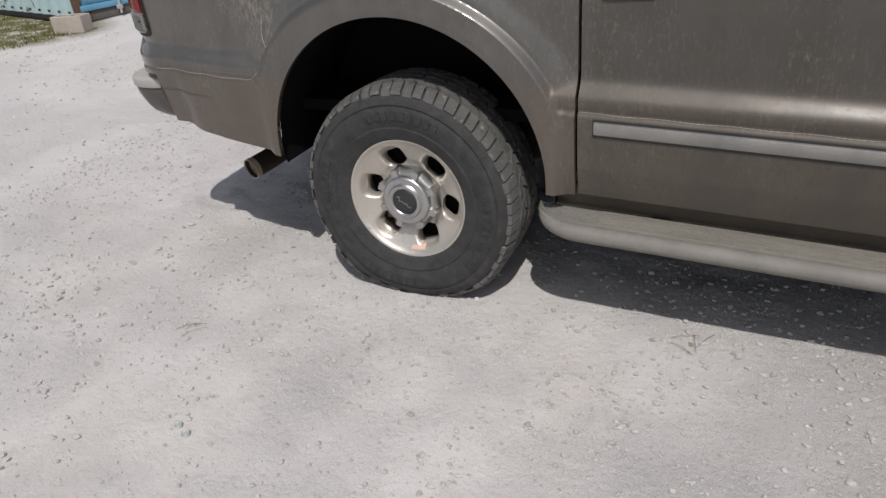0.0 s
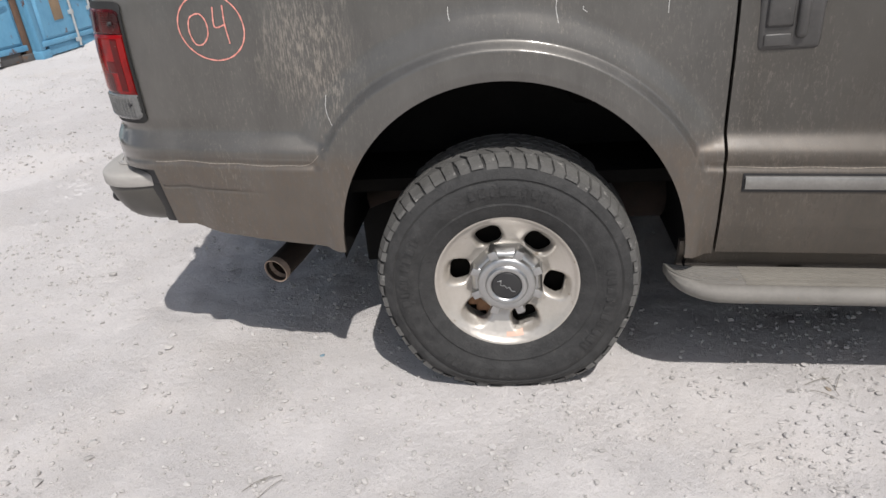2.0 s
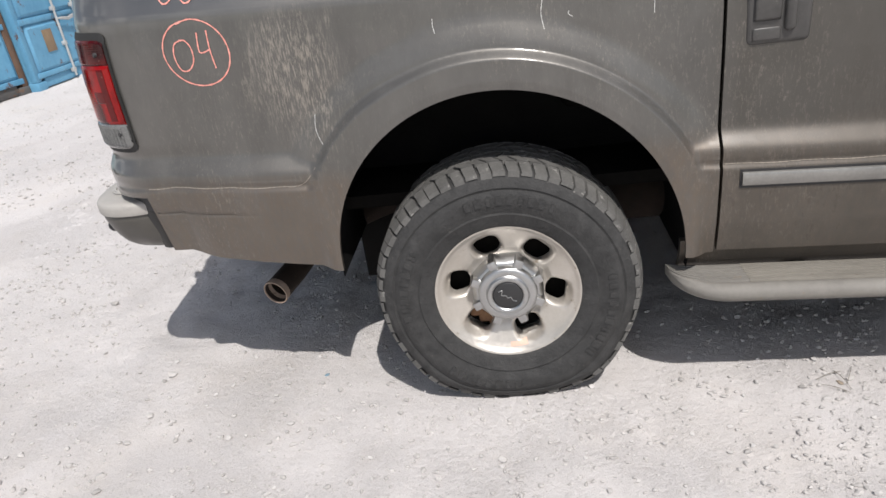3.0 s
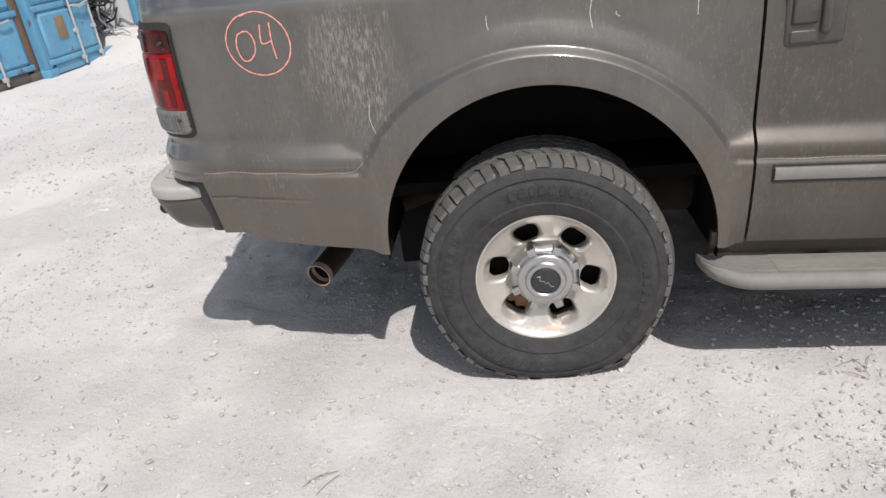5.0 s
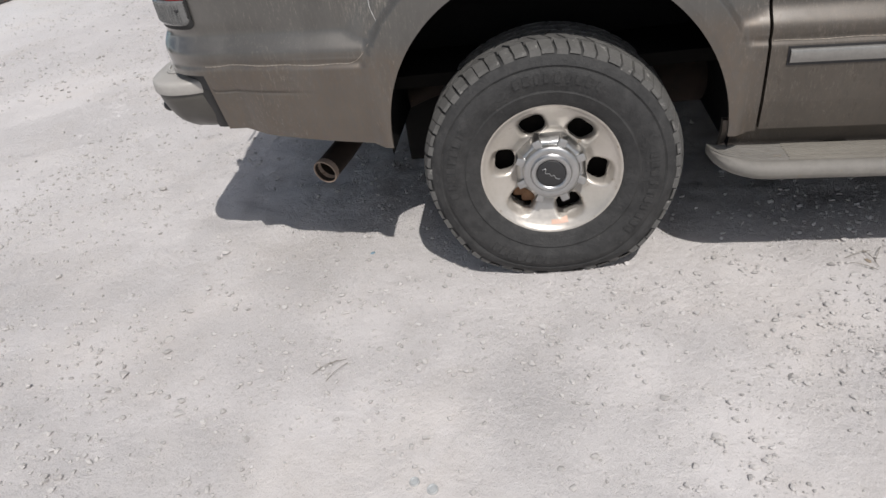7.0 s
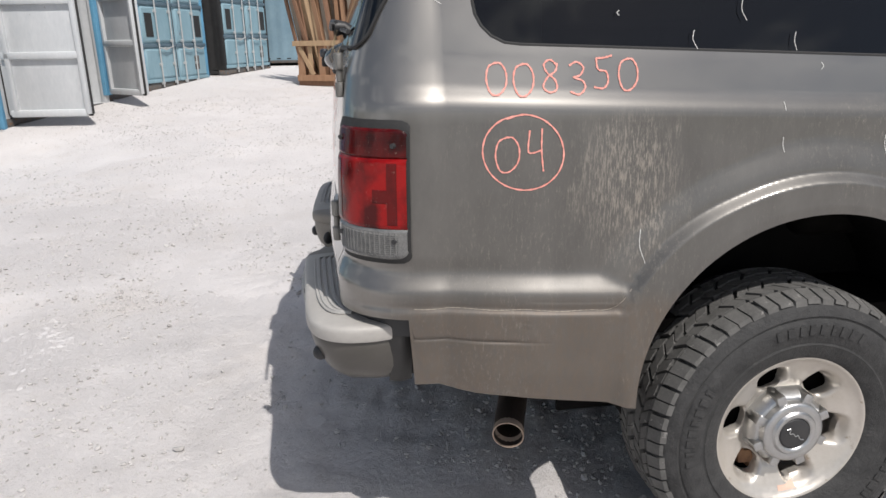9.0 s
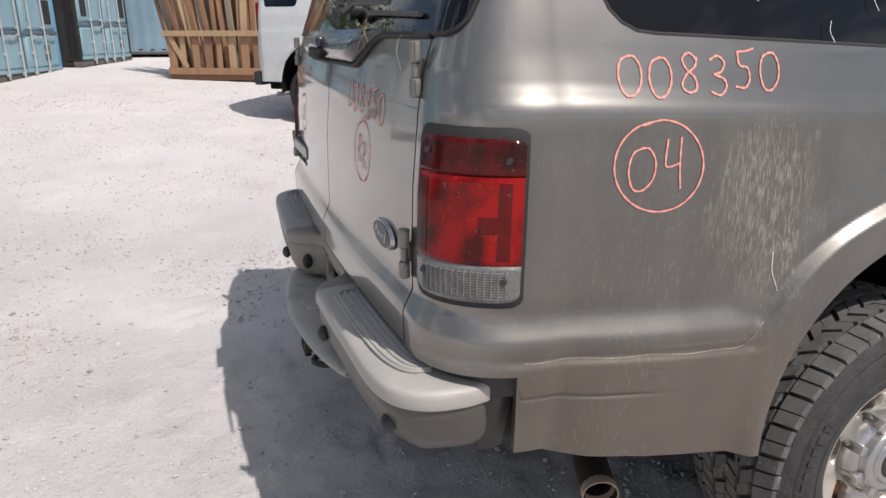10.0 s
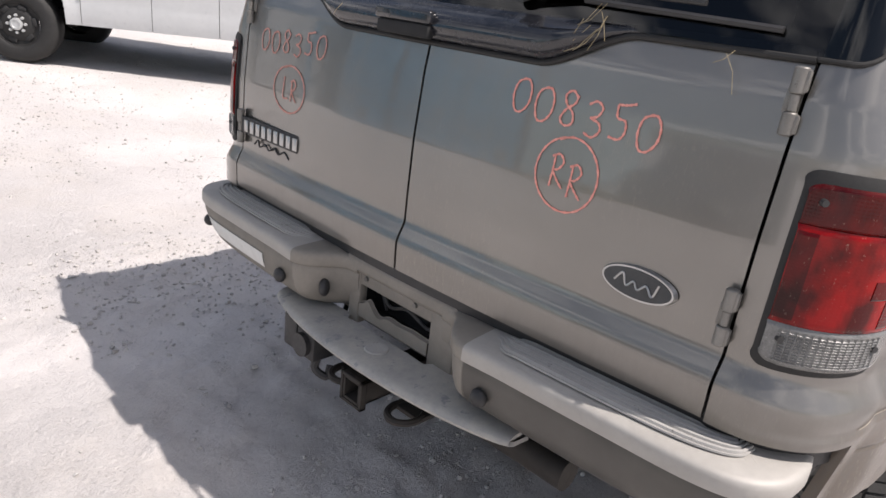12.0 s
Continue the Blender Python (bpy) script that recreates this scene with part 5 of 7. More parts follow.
for far_end in (1.66,):
    line = [(x, 0.7715 + 0.0012 * math.sin(x * 33)) for x in np.linspace(0.596, far_end, 50)]
    part("crease_line", inside(suv, pen([line], lambda u, v: (Vector((u, side_y(u, v, False), rake(u, v))), Vector((0, -1, 0))), 0.0019)), CREASE_PALE, suv, "pale dust and painted glint along the crease")

# ---------- rear bumper ----------
WING = [(-1.045, 0.078), (-1.12, 0.066), (-1.195, 0.078), (-1.25, 0.125), (-1.276, 0.215), (-1.286, 0.38), (-1.294, 0.56), (-1.298, 0.71)]
bumper = new("bumper")
bumper.parent = suv
TOP = [(0.15, 0.747), (0.04, 0.742), (0.014, 0.7395), (0.005, 0.736), (0.001, 0.731), (0.0, 0.724), (0.0, 0.704), (0.002, 0.699), (0.006, 0.697), (0.010, 0.6965)]
FACE = [(0.010, 0.6965), (0.008, 0.691), (0.007, 0.675), (0.008, 0.645), (0.012, 0.616), (0.02, 0.592), (0.036, 0.573), (0.065, 0.56), (0.12, 0.553), (0.18, 0.554)]


def wing_rows(section, n=48, line=WING, widen=0.0):
    line = smooth_line([(x, y, 0) for x, y in line], n)
    rows = []
    for i, p in enumerate(line):
        d = (line[min(i + 1, n - 1)] - line[max(i - 1, 0)]).normalized()
        inward = Vector((-d.y, d.x, 0))
        if inward.dot(Vector((-0.6, 0.75, 0)) - p) < 0:
            inward = -inward
        lift = 0.012 * ease(i / n, 0.3, 0.8)
        grow = widen * (1 - ease(i / n, 0.15, 0.95))
        tuck = 0.06 + 0.1 * (1 - ease(i / n, 0.05, 0.3)) + 0.24 * ease(i / n, 0.02, 0.24) * (1 - ease(i / n, 0.42, 0.72))
        section_here = [(o + tuck * max(0.0, 0.685 - z) * (1 - ease(o, 0.04, 0.1)), z) for o, z in section]
        rows.append([Vector((p.x + inward.x * min(o + grow * ease(o, 0.0, 0.02), 0.128), p.y + inward.y * min(o + grow * ease(o, 0.0, 0.02), 0.128), z + lift * max(0.0, (0.66 - z) / 0.15) - 0.006 * ease(i / n, 0.87, 1.0) * ease(z, 0.66, 0.72))) for o, z in section_here])
    return rows


def both(rows, far):
    return [[mirror(p) for p in r] for r in rows] if far else rows


def sheet(rows, far, close=True, thick=0.012):
    bm = bmesh.new()
    vs = grid_faces(bm, both(rows, far))
    bm.normal_update()
    bmesh.ops.recalc_face_normals(bm, faces=bm.faces)
    out = sum((f.normal * f.calc_area() for f in bm.faces), Vector())
    mid = sum((v.co for v in bm.verts), Vector()) / len(bm.verts)
    if out.dot(mid - Vector((-0.4, YC, 0.55))) < 0:
        bmesh.ops.reverse_faces(bm, faces=bm.faces)
    return finish_panel(bm, thick)


for far in (False, True):
    part("cover", inside(suv, sheet(wing_rows(FACE), far)), COVER, bumper, "dusty grey bumper corner", 40)
    part("cover_top", inside(suv, sheet(wing_rows(TOP), far)), CAP, bumper, "rounded pale top of the bumper corner", 40)
    pad_sec = [(0.0, 0.7455), (0.01, 0.749), (0.05, 0.749)]
    for k in range(5):
        o = 0.08 + 0.18 * k
        pad_sec += [(o, 0.7475), (o + 0.02, 0.7525), (o + 0.10, 0.7525), (o + 0.12, 0.7475)]
    pad_sec += [(1.0, 0.749), (1.0, 0.745)]
    wing = smooth_line([(x, y, 0) for x, y in WING], 48)
    rows = []
    for i in range(12, 47):
        a = 0.03 + 0.05 * (1 - ease(i / 48, 0.2, 0.7)) + 0.05 * ease(i, 43, 46)
        rows.append([p - Vector((0, 0, 0.008 * ease(i, 42, 46))) for p in wing_rows([(a + (0.126 - a) * u, z) for u, z in pad_sec])[i]])
    part("step_pad", inside(suv, sheet(rows, far)), PAD, bumper, "ribbed dusty grey step pad")
    # the inner end sweeps round into the wall over the centre step
    end = wing_rows(TOP + FACE[1:])[-1]
    sweep = smooth_line([(-1.298, 0.71, 0), (-1.291, 0.738, 0), (-1.272, 0.767, 0), (-1.243, 0.792, 0), (-1.214, 0.812, 0), (-1.199, 0.835, 0), (-1.1955, 0.87, 0)], 22)
    rows = []
    for i, p in enumerate(sweep):
        d = (sweep[min(i + 1, 21)] - sweep[max(i - 1, 0)]).normalized()
        n = Vector((d.y, -d.x, 0))
        k = ease(i / 21, 0.0, 0.8)
        row = []
        for q in end:
            o = max(0.0, q.x + 1.298)
            r = p + n * min(o, 0.014) + Vector((max(0.0, o - 0.014), 0, 0))
            row.append(Vector((min(r.x, -1.148), r.y, q.z + 0.003 * k * ease(q.z, 0.68, 0.72))))
        rows.append(row)
    part("cover_return", inside(suv, sheet(rows, far)), SADDLE, bumper, "rounded inner end of the bumper corner", 50)
    # black gap filler between bumper end and body
    bm = bmesh.new()
    grid_faces(bm, both([[Vector((-1.12, 0.17, z)) for z in (0.585, 0.65, 0.735, 0.785)], [Vector((-1.06, 0.14, z)) for z in (0.58, 0.65, 0.735, 0.785)], [Vector((-1.012, 0.118, z)) for z in (0.58, 0.65, 0.74, 0.785)], [Vector((-0.96, 0.115, z)) for z in (0.585, 0.65, 0.74, 0.79)]], far))
    part("gap_filler", inside(suv, bm), RUBBER, bumper)
    strip = []
    for k in range(7):
        x = -1.072 + 0.058 * k / 6
        strip.append([Vector((x, 0.079 - 0.009 * math.sin(math.pi * k / 6) + 0.33 * max(0.0, 0.69 - z), z)) for z in (0.565, 0.6, 0.64, 0.67, 0.70, 0.728, 0.738)])
    part("end_strip", inside(suv, panel_bm(strip, far)), STRIP, bumper, "dark plastic strip at the bumper's end")
    # body gap along the bumper's top: black sheets added for its shade
    bm = bmesh.new()
    grid_faces(bm, both([[body(s, 0.79) + Vector((0.02, 0.02, dz)) for s in np.linspace(1.2, 3, 30)] for dz in (0.0, -0.1)], far))
    grid_faces(bm, both([[body(s, 0.79) + Vector((dx, 0.02, -0.1)) for s in np.linspace(1.9, 2.62, 16)] for dx in (0.02, -0.06)], far))
    part("gap_filler", inside(suv, bm), BLACK, bumper)
    for x, y, z, turn in (((-1.292, 0.653, 0.632, 0)),):
        bm = bmesh.new()
        bmesh.ops.create_uvsphere(bm, u_segments=20, v_segments=12, radius=0.021, matrix=Matrix.Translation((x, y if not far else 2 * YC - y, z)) @ Matrix.Diagonal((0.75, 1, 1, 1)))
        part("sensor", inside(suv, bm), BLACK, bumper, "round black parking sensor")
    bm = bmesh.new()
    bmesh.ops.create_uvsphere(bm, u_segments=20, v_segments=12, radius=0.02, matrix=Matrix.Translation((-1.243, 0.166 if not far else 2 * YC - 0.166, 0.638)))
    part("sensor", inside(suv, bm), BLACK, bumper, "round black parking sensor")
bm = bmesh.new()
bmesh.ops.create_uvsphere(bm, u_segments=20, v_segments=12, radius=0.026, matrix=Matrix.Translation((-1.236, 1.274, 0.633)) @ pose(0, 0, 0, 0, 0, -42) @ Matrix.Diagonal((0.6, 1, 1, 1)))
part("plug", inside(suv, bm), BLACK, bumper, "round black rubber plug")

# centre: upper bar, back wall with the open plate pocket, and the low step
bm = bmesh.new()
box(bm, (-1.196, 0.82, 0.70), (-1.15, 2 * YC - 0.82, 0.742), 0.012, 3)
part("upper_bar", inside(suv, bm), SADDLE, bumper)
for y in (0.972, 1.161):
    bm = bmesh.new()
    bmesh.ops.create_cone(bm, cap_ends=True, segments=12, radius1=0.008, radius2=0.006, depth=0.008, matrix=Matrix.Translation((-1.184, y, 0.688)) @ pose(0, 0, 0, 0, -90, 0))
    part("bolt", inside(suv, bm), STEEL, bumper)
POCKET = (0.915, 1.185)
bm = bmesh.new()
box(bm, (-1.184, 0.83, 0.545), (-1.155, POCKET[0], 0.705), 0.006)
box(bm, (-1.184, POCKET[1], 0.545), (-1.155, 2 * YC - 0.83, 0.705), 0.006)
box(bm, (-1.182, POCKET[0] - 0.002, 0.664), (-1.155, POCKET[1] + 0.002, 0.705), 0.004)
part("back_wall", inside(suv, bm), SADDLE, bumper)
# the torn lower rim of the pocket
bm = bmesh.new()
rim_line = smooth_line([(y, 0.607 + 0.011 * noise.noise((y * 21, 3, 0)) + 0.02 * math.exp(-(((y - 1.15) / 0.018) ** 2)) - 0.012 * math.exp(-(((y - 1.10) / 0.03) ** 2)), 0) for y in np.linspace(POCKET[0], POCKET[1], 16)], 60)
for x0, x1 in ((-1.188, -1.184),):
    lo = [Vector((x1, p.x, 0.572)) for p in rim_line]
    grid_faces(bm, [lo, [Vector((x1, p.x, p.y)) for p in rim_line], [Vector((x0 + 0.016, p.x, p.y + 0.002)) for p in rim_line]])
part("pocket_rim", inside(suv, finish_panel(bm, 0.003)), SADDLE, bumper, "torn grey rim under the plate pocket")
# near-black box closes the pocket; the hole's shade is in its colour
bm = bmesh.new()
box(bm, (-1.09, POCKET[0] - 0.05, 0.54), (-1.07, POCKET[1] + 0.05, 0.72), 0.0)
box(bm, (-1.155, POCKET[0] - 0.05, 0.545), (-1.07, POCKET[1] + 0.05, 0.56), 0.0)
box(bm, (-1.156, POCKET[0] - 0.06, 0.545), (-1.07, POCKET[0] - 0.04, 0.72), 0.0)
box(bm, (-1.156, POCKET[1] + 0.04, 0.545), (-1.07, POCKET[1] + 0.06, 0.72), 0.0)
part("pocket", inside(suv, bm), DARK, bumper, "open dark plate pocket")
for pts, r in (([(-1.12, 1.17, 0.66), (-1.13, 1.12, 0.61), (-1.14, 1.04, 0.635), (-1.12, 0.98, 0.6), (-1.13, 0.92, 0.63)], 0.005), ([(-1.1, 1.18, 0.65), (-1.12, 1.16, 0.63), (-1.13, 1.13, 0.595)], 0.004)):
    bm = bmesh.new()
    tube(bm, smooth_line(pts, 24), r, 8)
    part("cable", inside(suv, bm), HANDLE, bumper, "loose grey wire")
STEP_Y = 0.585
rows = []
for k in range(57):
    y = STEP_Y + (2 * YC - 2 * STEP_Y) * k / 56
    e = max(0.0, 1 - ((y - YC) / (YC - STEP_Y)) ** 2)
    xo = -1.252 - 0.086 * e ** 0.8
    notch = ease(y, 0.885, 0.90) * (1 - ease(y, 1.205, 1.22))
    xi = -1.178 - 0.024 * notch - 0.006 * notch * noise.noise((y * 40, 1, 0))
    dz = 0.012 * (e - 1)
    rows.append([Vector((x, y, z + dz)) for x, z in ((xi + 0.004, 0.54), (xi, 0.562), (xi + (xo - xi) * 0.35, 0.564 + 0.003 * noise.noise((y * 14, 0, 0))), (xi + (xo - xi) * 0.7, 0.563 + 0.003 * noise.noise((y * 11, 5, 0))), (xo + 0.016, 0.561), (xo + 0.005, 0.556), (xo, 0.548), (xo + 0.003, 0.54), (xo + 0.02, 0.532), (xo + 0.075, 0.526))])
part("centre_step", inside(suv, sheet(rows, False)), LEDGE, bumper, "bleached low centre step over the tow hitch", 50)
bm = bmesh.new()
bmesh.ops.create_cone(bm, cap_ends=True, segments=28, radius1=0.031, radius2=0.029, depth=0.004, matrix=Matrix.Translation((-1.256, 1.02, 0.5665)))
part("ball_hole_cap", inside(suv, bm), PAD, bumper, "grey round cap over the ball hole")
# torn sticker on the far corner
rows = []
for p in wing_rows([(0.0045, 0.662), (0.0045, 0.65), (0.0065, 0.632), (0.0115, 0.612)])[26:41]:
    rows.append(p)
part("sticker", inside(suv, sheet(rows, True, thick=0.0015)), BIRD, bumper, "torn pale bumper sticker")

# ---------- tow hitch ----------
hitch = new("tow_hitch")
hitch.parent = suv
bm = bmesh.new()
for a, b in (((0, -0.034, -0.034), (0.38, -0.026, 0.034)), ((0, 0.026, -0.034), (0.38, 0.034, 0.034)), ((0, -0.034, -0.034), (0.38, 0.034, -0.026)), ((0, -0.034, 0.026), (0.38, 0.034, 0.034))):
    box(bm, (-1.315 + a[0], 1.03 + a[1], 0.462 + a[2]), (-1.315 + b[0], 1.03 + b[1], 0.462 + b[2]), 0.0015)
box(bm, (-1.318, 1.03 - 0.043, 0.419), (-1.298, 1.03 - 0.0335, 0.505), 0.002)
box(bm, (-1.318, 1.03 + 0.0335, 0.419), (-1.298, 1.03 + 0.043, 0.505), 0.002)
box(bm, (-1.318, 1.03 - 0.043, 0.4955), (-1.298, 1.03 + 0.043, 0.505), 0.002)
box(bm, (-1.318, 1.03 - 0.043, 0.419), (-1.298, 1.03 + 0.043, 0.4285), 0.002)
bmesh.ops.translate(bm, vec=(0.02, 0.03, -0.025), verts=bm.verts)
part("receiver", inside(suv, bm), HITCH, hitch, "square black receiver tube")
bm = bmesh.new()
tube(bm, [(-1.12, 0.5, 0.445), (-1.12, 1.56, 0.445)], 0.04, 16)
part("cross_tube", inside(suv, bm), HITCH, hitch)
for y in (0.915, 1.145):
    bm = bmesh.new()
    ring = [(-1.235 + 0.05 * math.cos(t), y + 0.042 * math.sin(t), 0.425) for t in np.linspace(0, 2 * math.pi, 25)]
    tube(bm, ring, 0.010, 8, False)
    box(bm, (-1.235, y - 0.05, 0.417), (-1.1, y + 0.05, 0.431), 0.003)
    part("chain_loop", inside(suv, bm), HITCH, hitch, "flat safety-chain loop")
bm = bmesh.new()
box(bm, (-1.325, 1.165, 0.452), (-1.23, 1.255, 0.54), 0.008)
bmesh.ops.create_cone(bm, cap_ends=True, segments=18, radius1=0.034, radius2=0.034, depth=0.02, matrix=Matrix.Translation((-1.33, 1.21, 0.495)) @ pose(0, 0, 0, 0, 90, 0))
box(bm, (-1.33, 1.24, 0.46), (-1.24, 1.30, 0.56), 0.006)
tube(bm, smooth_line([(-1.28, 1.2, 0.45), (-1.29, 1.2, 0.41), (-1.27, 1.17, 0.39), (-1.25, 1.18, 0.415)], 12), 0.012, 8)
tube(bm, smooth_line([(-1.24, 1.22, 0.5), (-1.16, 1.25, 0.52), (-1.1, 1.3, 0.56)], 12), 0.008, 8)
bmesh.ops.translate(bm, vec=(0.03, 0.065, -0.02), verts=bm.verts)
part("trailer_socket", inside(suv, bm), BLACK, hitch, "black trailer wiring socket on its bracket")

# ---------- exhaust ----------
exhaust = new("exhaust")
exhaust.parent = suv
bm = bmesh.new()
tube(bm, smooth_line([(-0.755, 0.125, 0.368), (-0.72, 0.23, 0.385), (-0.66, 0.36, 0.425), (-0.53, 0.43, 0.48), (-0.25, 0.44, 0.56), (0.1, 0.44, 0.60)], 40), 0.042, 20, False, 0.003)
part("tail_pipe", inside(suv, bm), RUST, exhaust, "rusty angled tail pipe")
bm = bmesh.new()
w = Vector((-0.3, -0.93, -0.15)).normalized()
c = Vector((-0.755, 0.125, 0.368))
tube(bm, [c + w * 0.004, c - w * 0.012, c - w * 0.03], [0.0435, 0.0435, 0.0395], 24, False, 0.0035)
part("pipe_lip", inside(suv, bm), PIPE_LIT, exhaust, "rusty pipe end, coloured tan for its sunlit inside")
bm = bmesh.new()
tube(bm, [(0.2, 0.44, 0.5), (0.9, 0.44, 0.5)], 0.11, 24)
part("silencer", inside(suv, bm), RUST, exhaust)

# ---------- wheels ----------
TR = 0.397
HOLE_A, HOLE_W = 50.0, 0.039


def hole_gap(r, ang):
    """Under 0 inside one of the six windows of the rim."""
    a = (ang - HOLE_A + 30) % 60 - 30
    u, v = r * math.sin(math.radians(a)), r * math.cos(math.radians(a)) - 0.144
    w = HOLE_W * (1 + 3.0 * v)
    qx, qy = abs(u) - w + 0.026, abs(v) - 0.031 + 0.026
    return math.hypot(max(qx, 0), max(qy, 0)) + min(max(qx, qy), 0) - 0.026


def rim_y(r, ang):
    """Dished face: the lip stands proud, the middle lies deep, and a scoop runs out from each window."""
    base = float(np.interp(r, (0.0, 0.10, 0.118, 0.135, 0.165, 0.186, 0.20, 0.208, 0.213, 0.2225), (0.056, 0.056, 0.050, 0.038, 0.026, 0.017, 0.009, 0.002, -0.003, -0.003)))
    a = (ang - HOLE_A + 30) % 60 - 30
    u, v = abs(r * math.sin(math.radians(a))), r * math.cos(math.radians(a))
    scoop = (1 - ease(u, 0.034, 0.05)) * ease(v, 0.112, 0.128) * (1 - ease(math.hypot(v - 0.15, u * 0.75), 0.026, 0.046))
    return base + 0.024 * scoop


def build_tyre(cz, flat, seg=160):
    prof = [(0.205, 0.012), (0.215, -0.002), (0.23, -0.012), (0.25, -0.019), (0.261, -0.0235), (0.264, -0.021), (0.268, -0.021), (0.28, -0.0285), (0.31, -0.030), (0.332, -0.0275), (0.334, -0.024), (0.338, -0.024), (0.341, -0.0265), (0.354, -0.0215), (0.366, -0.014), (0.376, -0.004), (0.383, 0.008), (0.386, 0.03), (0.387, 0.1), (0.387, 0.13), (0.386, 0.2), (0.383, 0.232), (0.366, 0.254), (0.335, 0.267), (0.30, 0.268), (0.25, 0.256), (0.205, 0.23)]
    bm = bmesh.new()
    rings = lathe(bm, prof, seg)
    return bm


def squash(bm, drop):
    """Lets the lower part of a slack tyre spread on the ground, which lies drop under the hub."""
    for v in bm.verts:
        r = math.hypot(v.co.x, v.co.z)
        low = ease(-v.co.z, 0.16, 0.40)
        if low > 0:
            wide = low * ease(r, 0.24, 0.33)
            swell = wide * (1 - 1.2 * ease(-v.co.z, 0.28, 0.36))
            v.co.y += swell * (-0.016 if v.co.y < 0.115 else 0.016)
            v.co.x *= 1 + 0.085 * low * ease(r, 0.24, 0.36)
        if v.co.z < -drop:
            v.co.z = -drop + (v.co.z + drop) * 0.04
    return bm


def tread_bm(worn=1.0):
    """Rows of staggered blocks with cut edges round the tyre."""
    bm = bmesh.new()
    n = 62
    rng = random.Random(8)
    rows = ((-0.014, 0.036, 0.0, 0.25), (0.043, 0.080, 0.5, 0.6), (0.086, 0.122, 0.2, -0.5), (0.128, 0.164, 0.7, 0.5), (0.170, 0.207, 0.3, -0.6), (0.214, 0.264, 0.4, 0.25))
    for y0, y1, ph, sl in rows:
        for k in range(n):
            a0 = 2 * math.pi * (k + ph + rng.uniform(-0.06, 0.06)) / n
            a1 = a0 + 2 * math.pi / n * ((0.93, 0.84, 0.9, 0.8, 0.86)[k % 5])
            sh = sl * 2 * math.pi / n
            outer = y0 < 0 or y1 > 0.25
            pts = []
            for (yy, top) in ((y0, False), (y0, True), (y1, True), (y1, False)):
                lean = sh * ((yy - y0) / (y1 - y0) - 0.5)
                edge = outer and ((y0 < 0 and yy == y0) or (y1 > 0.25 and yy == y1))
                r_top = 0.382 if edge else TR
                r_low = (0.36, 0.371, 0.365, 0.373, 0.356, 0.369, 0.372)[k % 7] if edge else 0.386
                r = r_top if top else r_low
                yy2 = yy + (0.0 if outer else (0.004 if k % 2 else -0.003)) + ((0.002 if not edge else 0.004) if top else 0) * (1 if yy == y0 else -1)
                cut = (0.0 if not top else 0.004)
                pts.append([(r, yy2, a + lean + c) for a, c in ((a0, cut * 0.6), ((a0 + a1) / 2, 0.008), (a1, -cut * 0.6))])
            vs = [[bm.verts.new((r * math.cos(a), y, r * math.sin(a))) for r, y, a in row] for row in pts]
            for i in range(3):
                for j in range(2):
                    bm.faces.new((vs[i][j], vs[i][j + 1], vs[i + 1][j + 1], vs[i + 1][j]))
            bm.faces.new((vs[0][0], vs[1][0], vs[2][0], vs[3][0]))
            bm.faces.new((vs[3][2], vs[2][2], vs[1][2], vs[0][2]))
    bmesh.ops.recalc_face_normals(bm, faces=bm.faces)
    return bm


def rim_bm():
    bm = bmesh.new()
    rs = [0.07, 0.085, 0.093, 0.1, 0.105] + list(np.arange(0.109, 0.184, 0.0035)) + [0.187, 0.191, 0.196, 0.2, 0.204, 0.208, 0.212, 0.216, 0.22, 0.2225]
    seg = 240

    faces = []
    for i in range(len(rs) - 1):
        for k in range(seg):
            rc, ac = (rs[i] + rs[i + 1]) / 2, 360 * (k + 0.5) / seg
            if hole_gap(rc, ac) > 0:
                faces.append(((i, k), (i + 1, k), (i + 1, (k + 1) % seg), (i, (k + 1) % seg)))
    use = {}
    for f in faces:
        for v in f:
            use[v] = use.get(v, 0) + 1
    done = {}
    for v, n in use.items():
        r, a = rs[v[0]], 360 * v[1] / seg
        g = hole_gap(r, a)
        if n < 4 and 0.1 < r < 0.19:
            for _ in range(6):
                g = hole_gap(r, a)
                e = 0.0004
                gr = (hole_gap(r + e, a) - g) / e
                ga = (hole_gap(r, a + math.degrees(e / r)) - g) / e
                q = gr * gr + ga * ga + 1e-9
                r -= g * gr / q
                a -= math.degrees(g * ga / q / r)
        t = math.radians(a)
        done[v] = bm.verts.new((r * math.cos(t), rim_y(r, a), r * math.sin(t)))
    for f in faces:
        try:
            bm.faces.new([done[v] for v in f])
        except ValueError:
            pass
    bm.normal_update()
    edges = [e for e in bm.edges if len(e.link_faces) == 1 and 0.09 < math.hypot(e.verts[0].co.x, e.verts[0].co.z) < 0.2]
    r = bmesh.ops.extrude_edge_only(bm, edges=edges)
    for v in [g for g in r["geom"] if isinstance(g, bmesh.types.BMVert)]:
        v.co.y += 0.022
    lathe(bm, [(0.2225, -0.003), (0.2235, 0.004), (0.216, 0.012), (0.205, 0.03), (0.2, 0.1), (0.2, 0.22), (0.21, 0.24)], 96)
    bmesh.ops.remove_doubles(bm, verts=bm.verts, dist=0.0003)
    bmesh.ops.recalc_face_normals(bm, faces=bm.faces)
    return bm


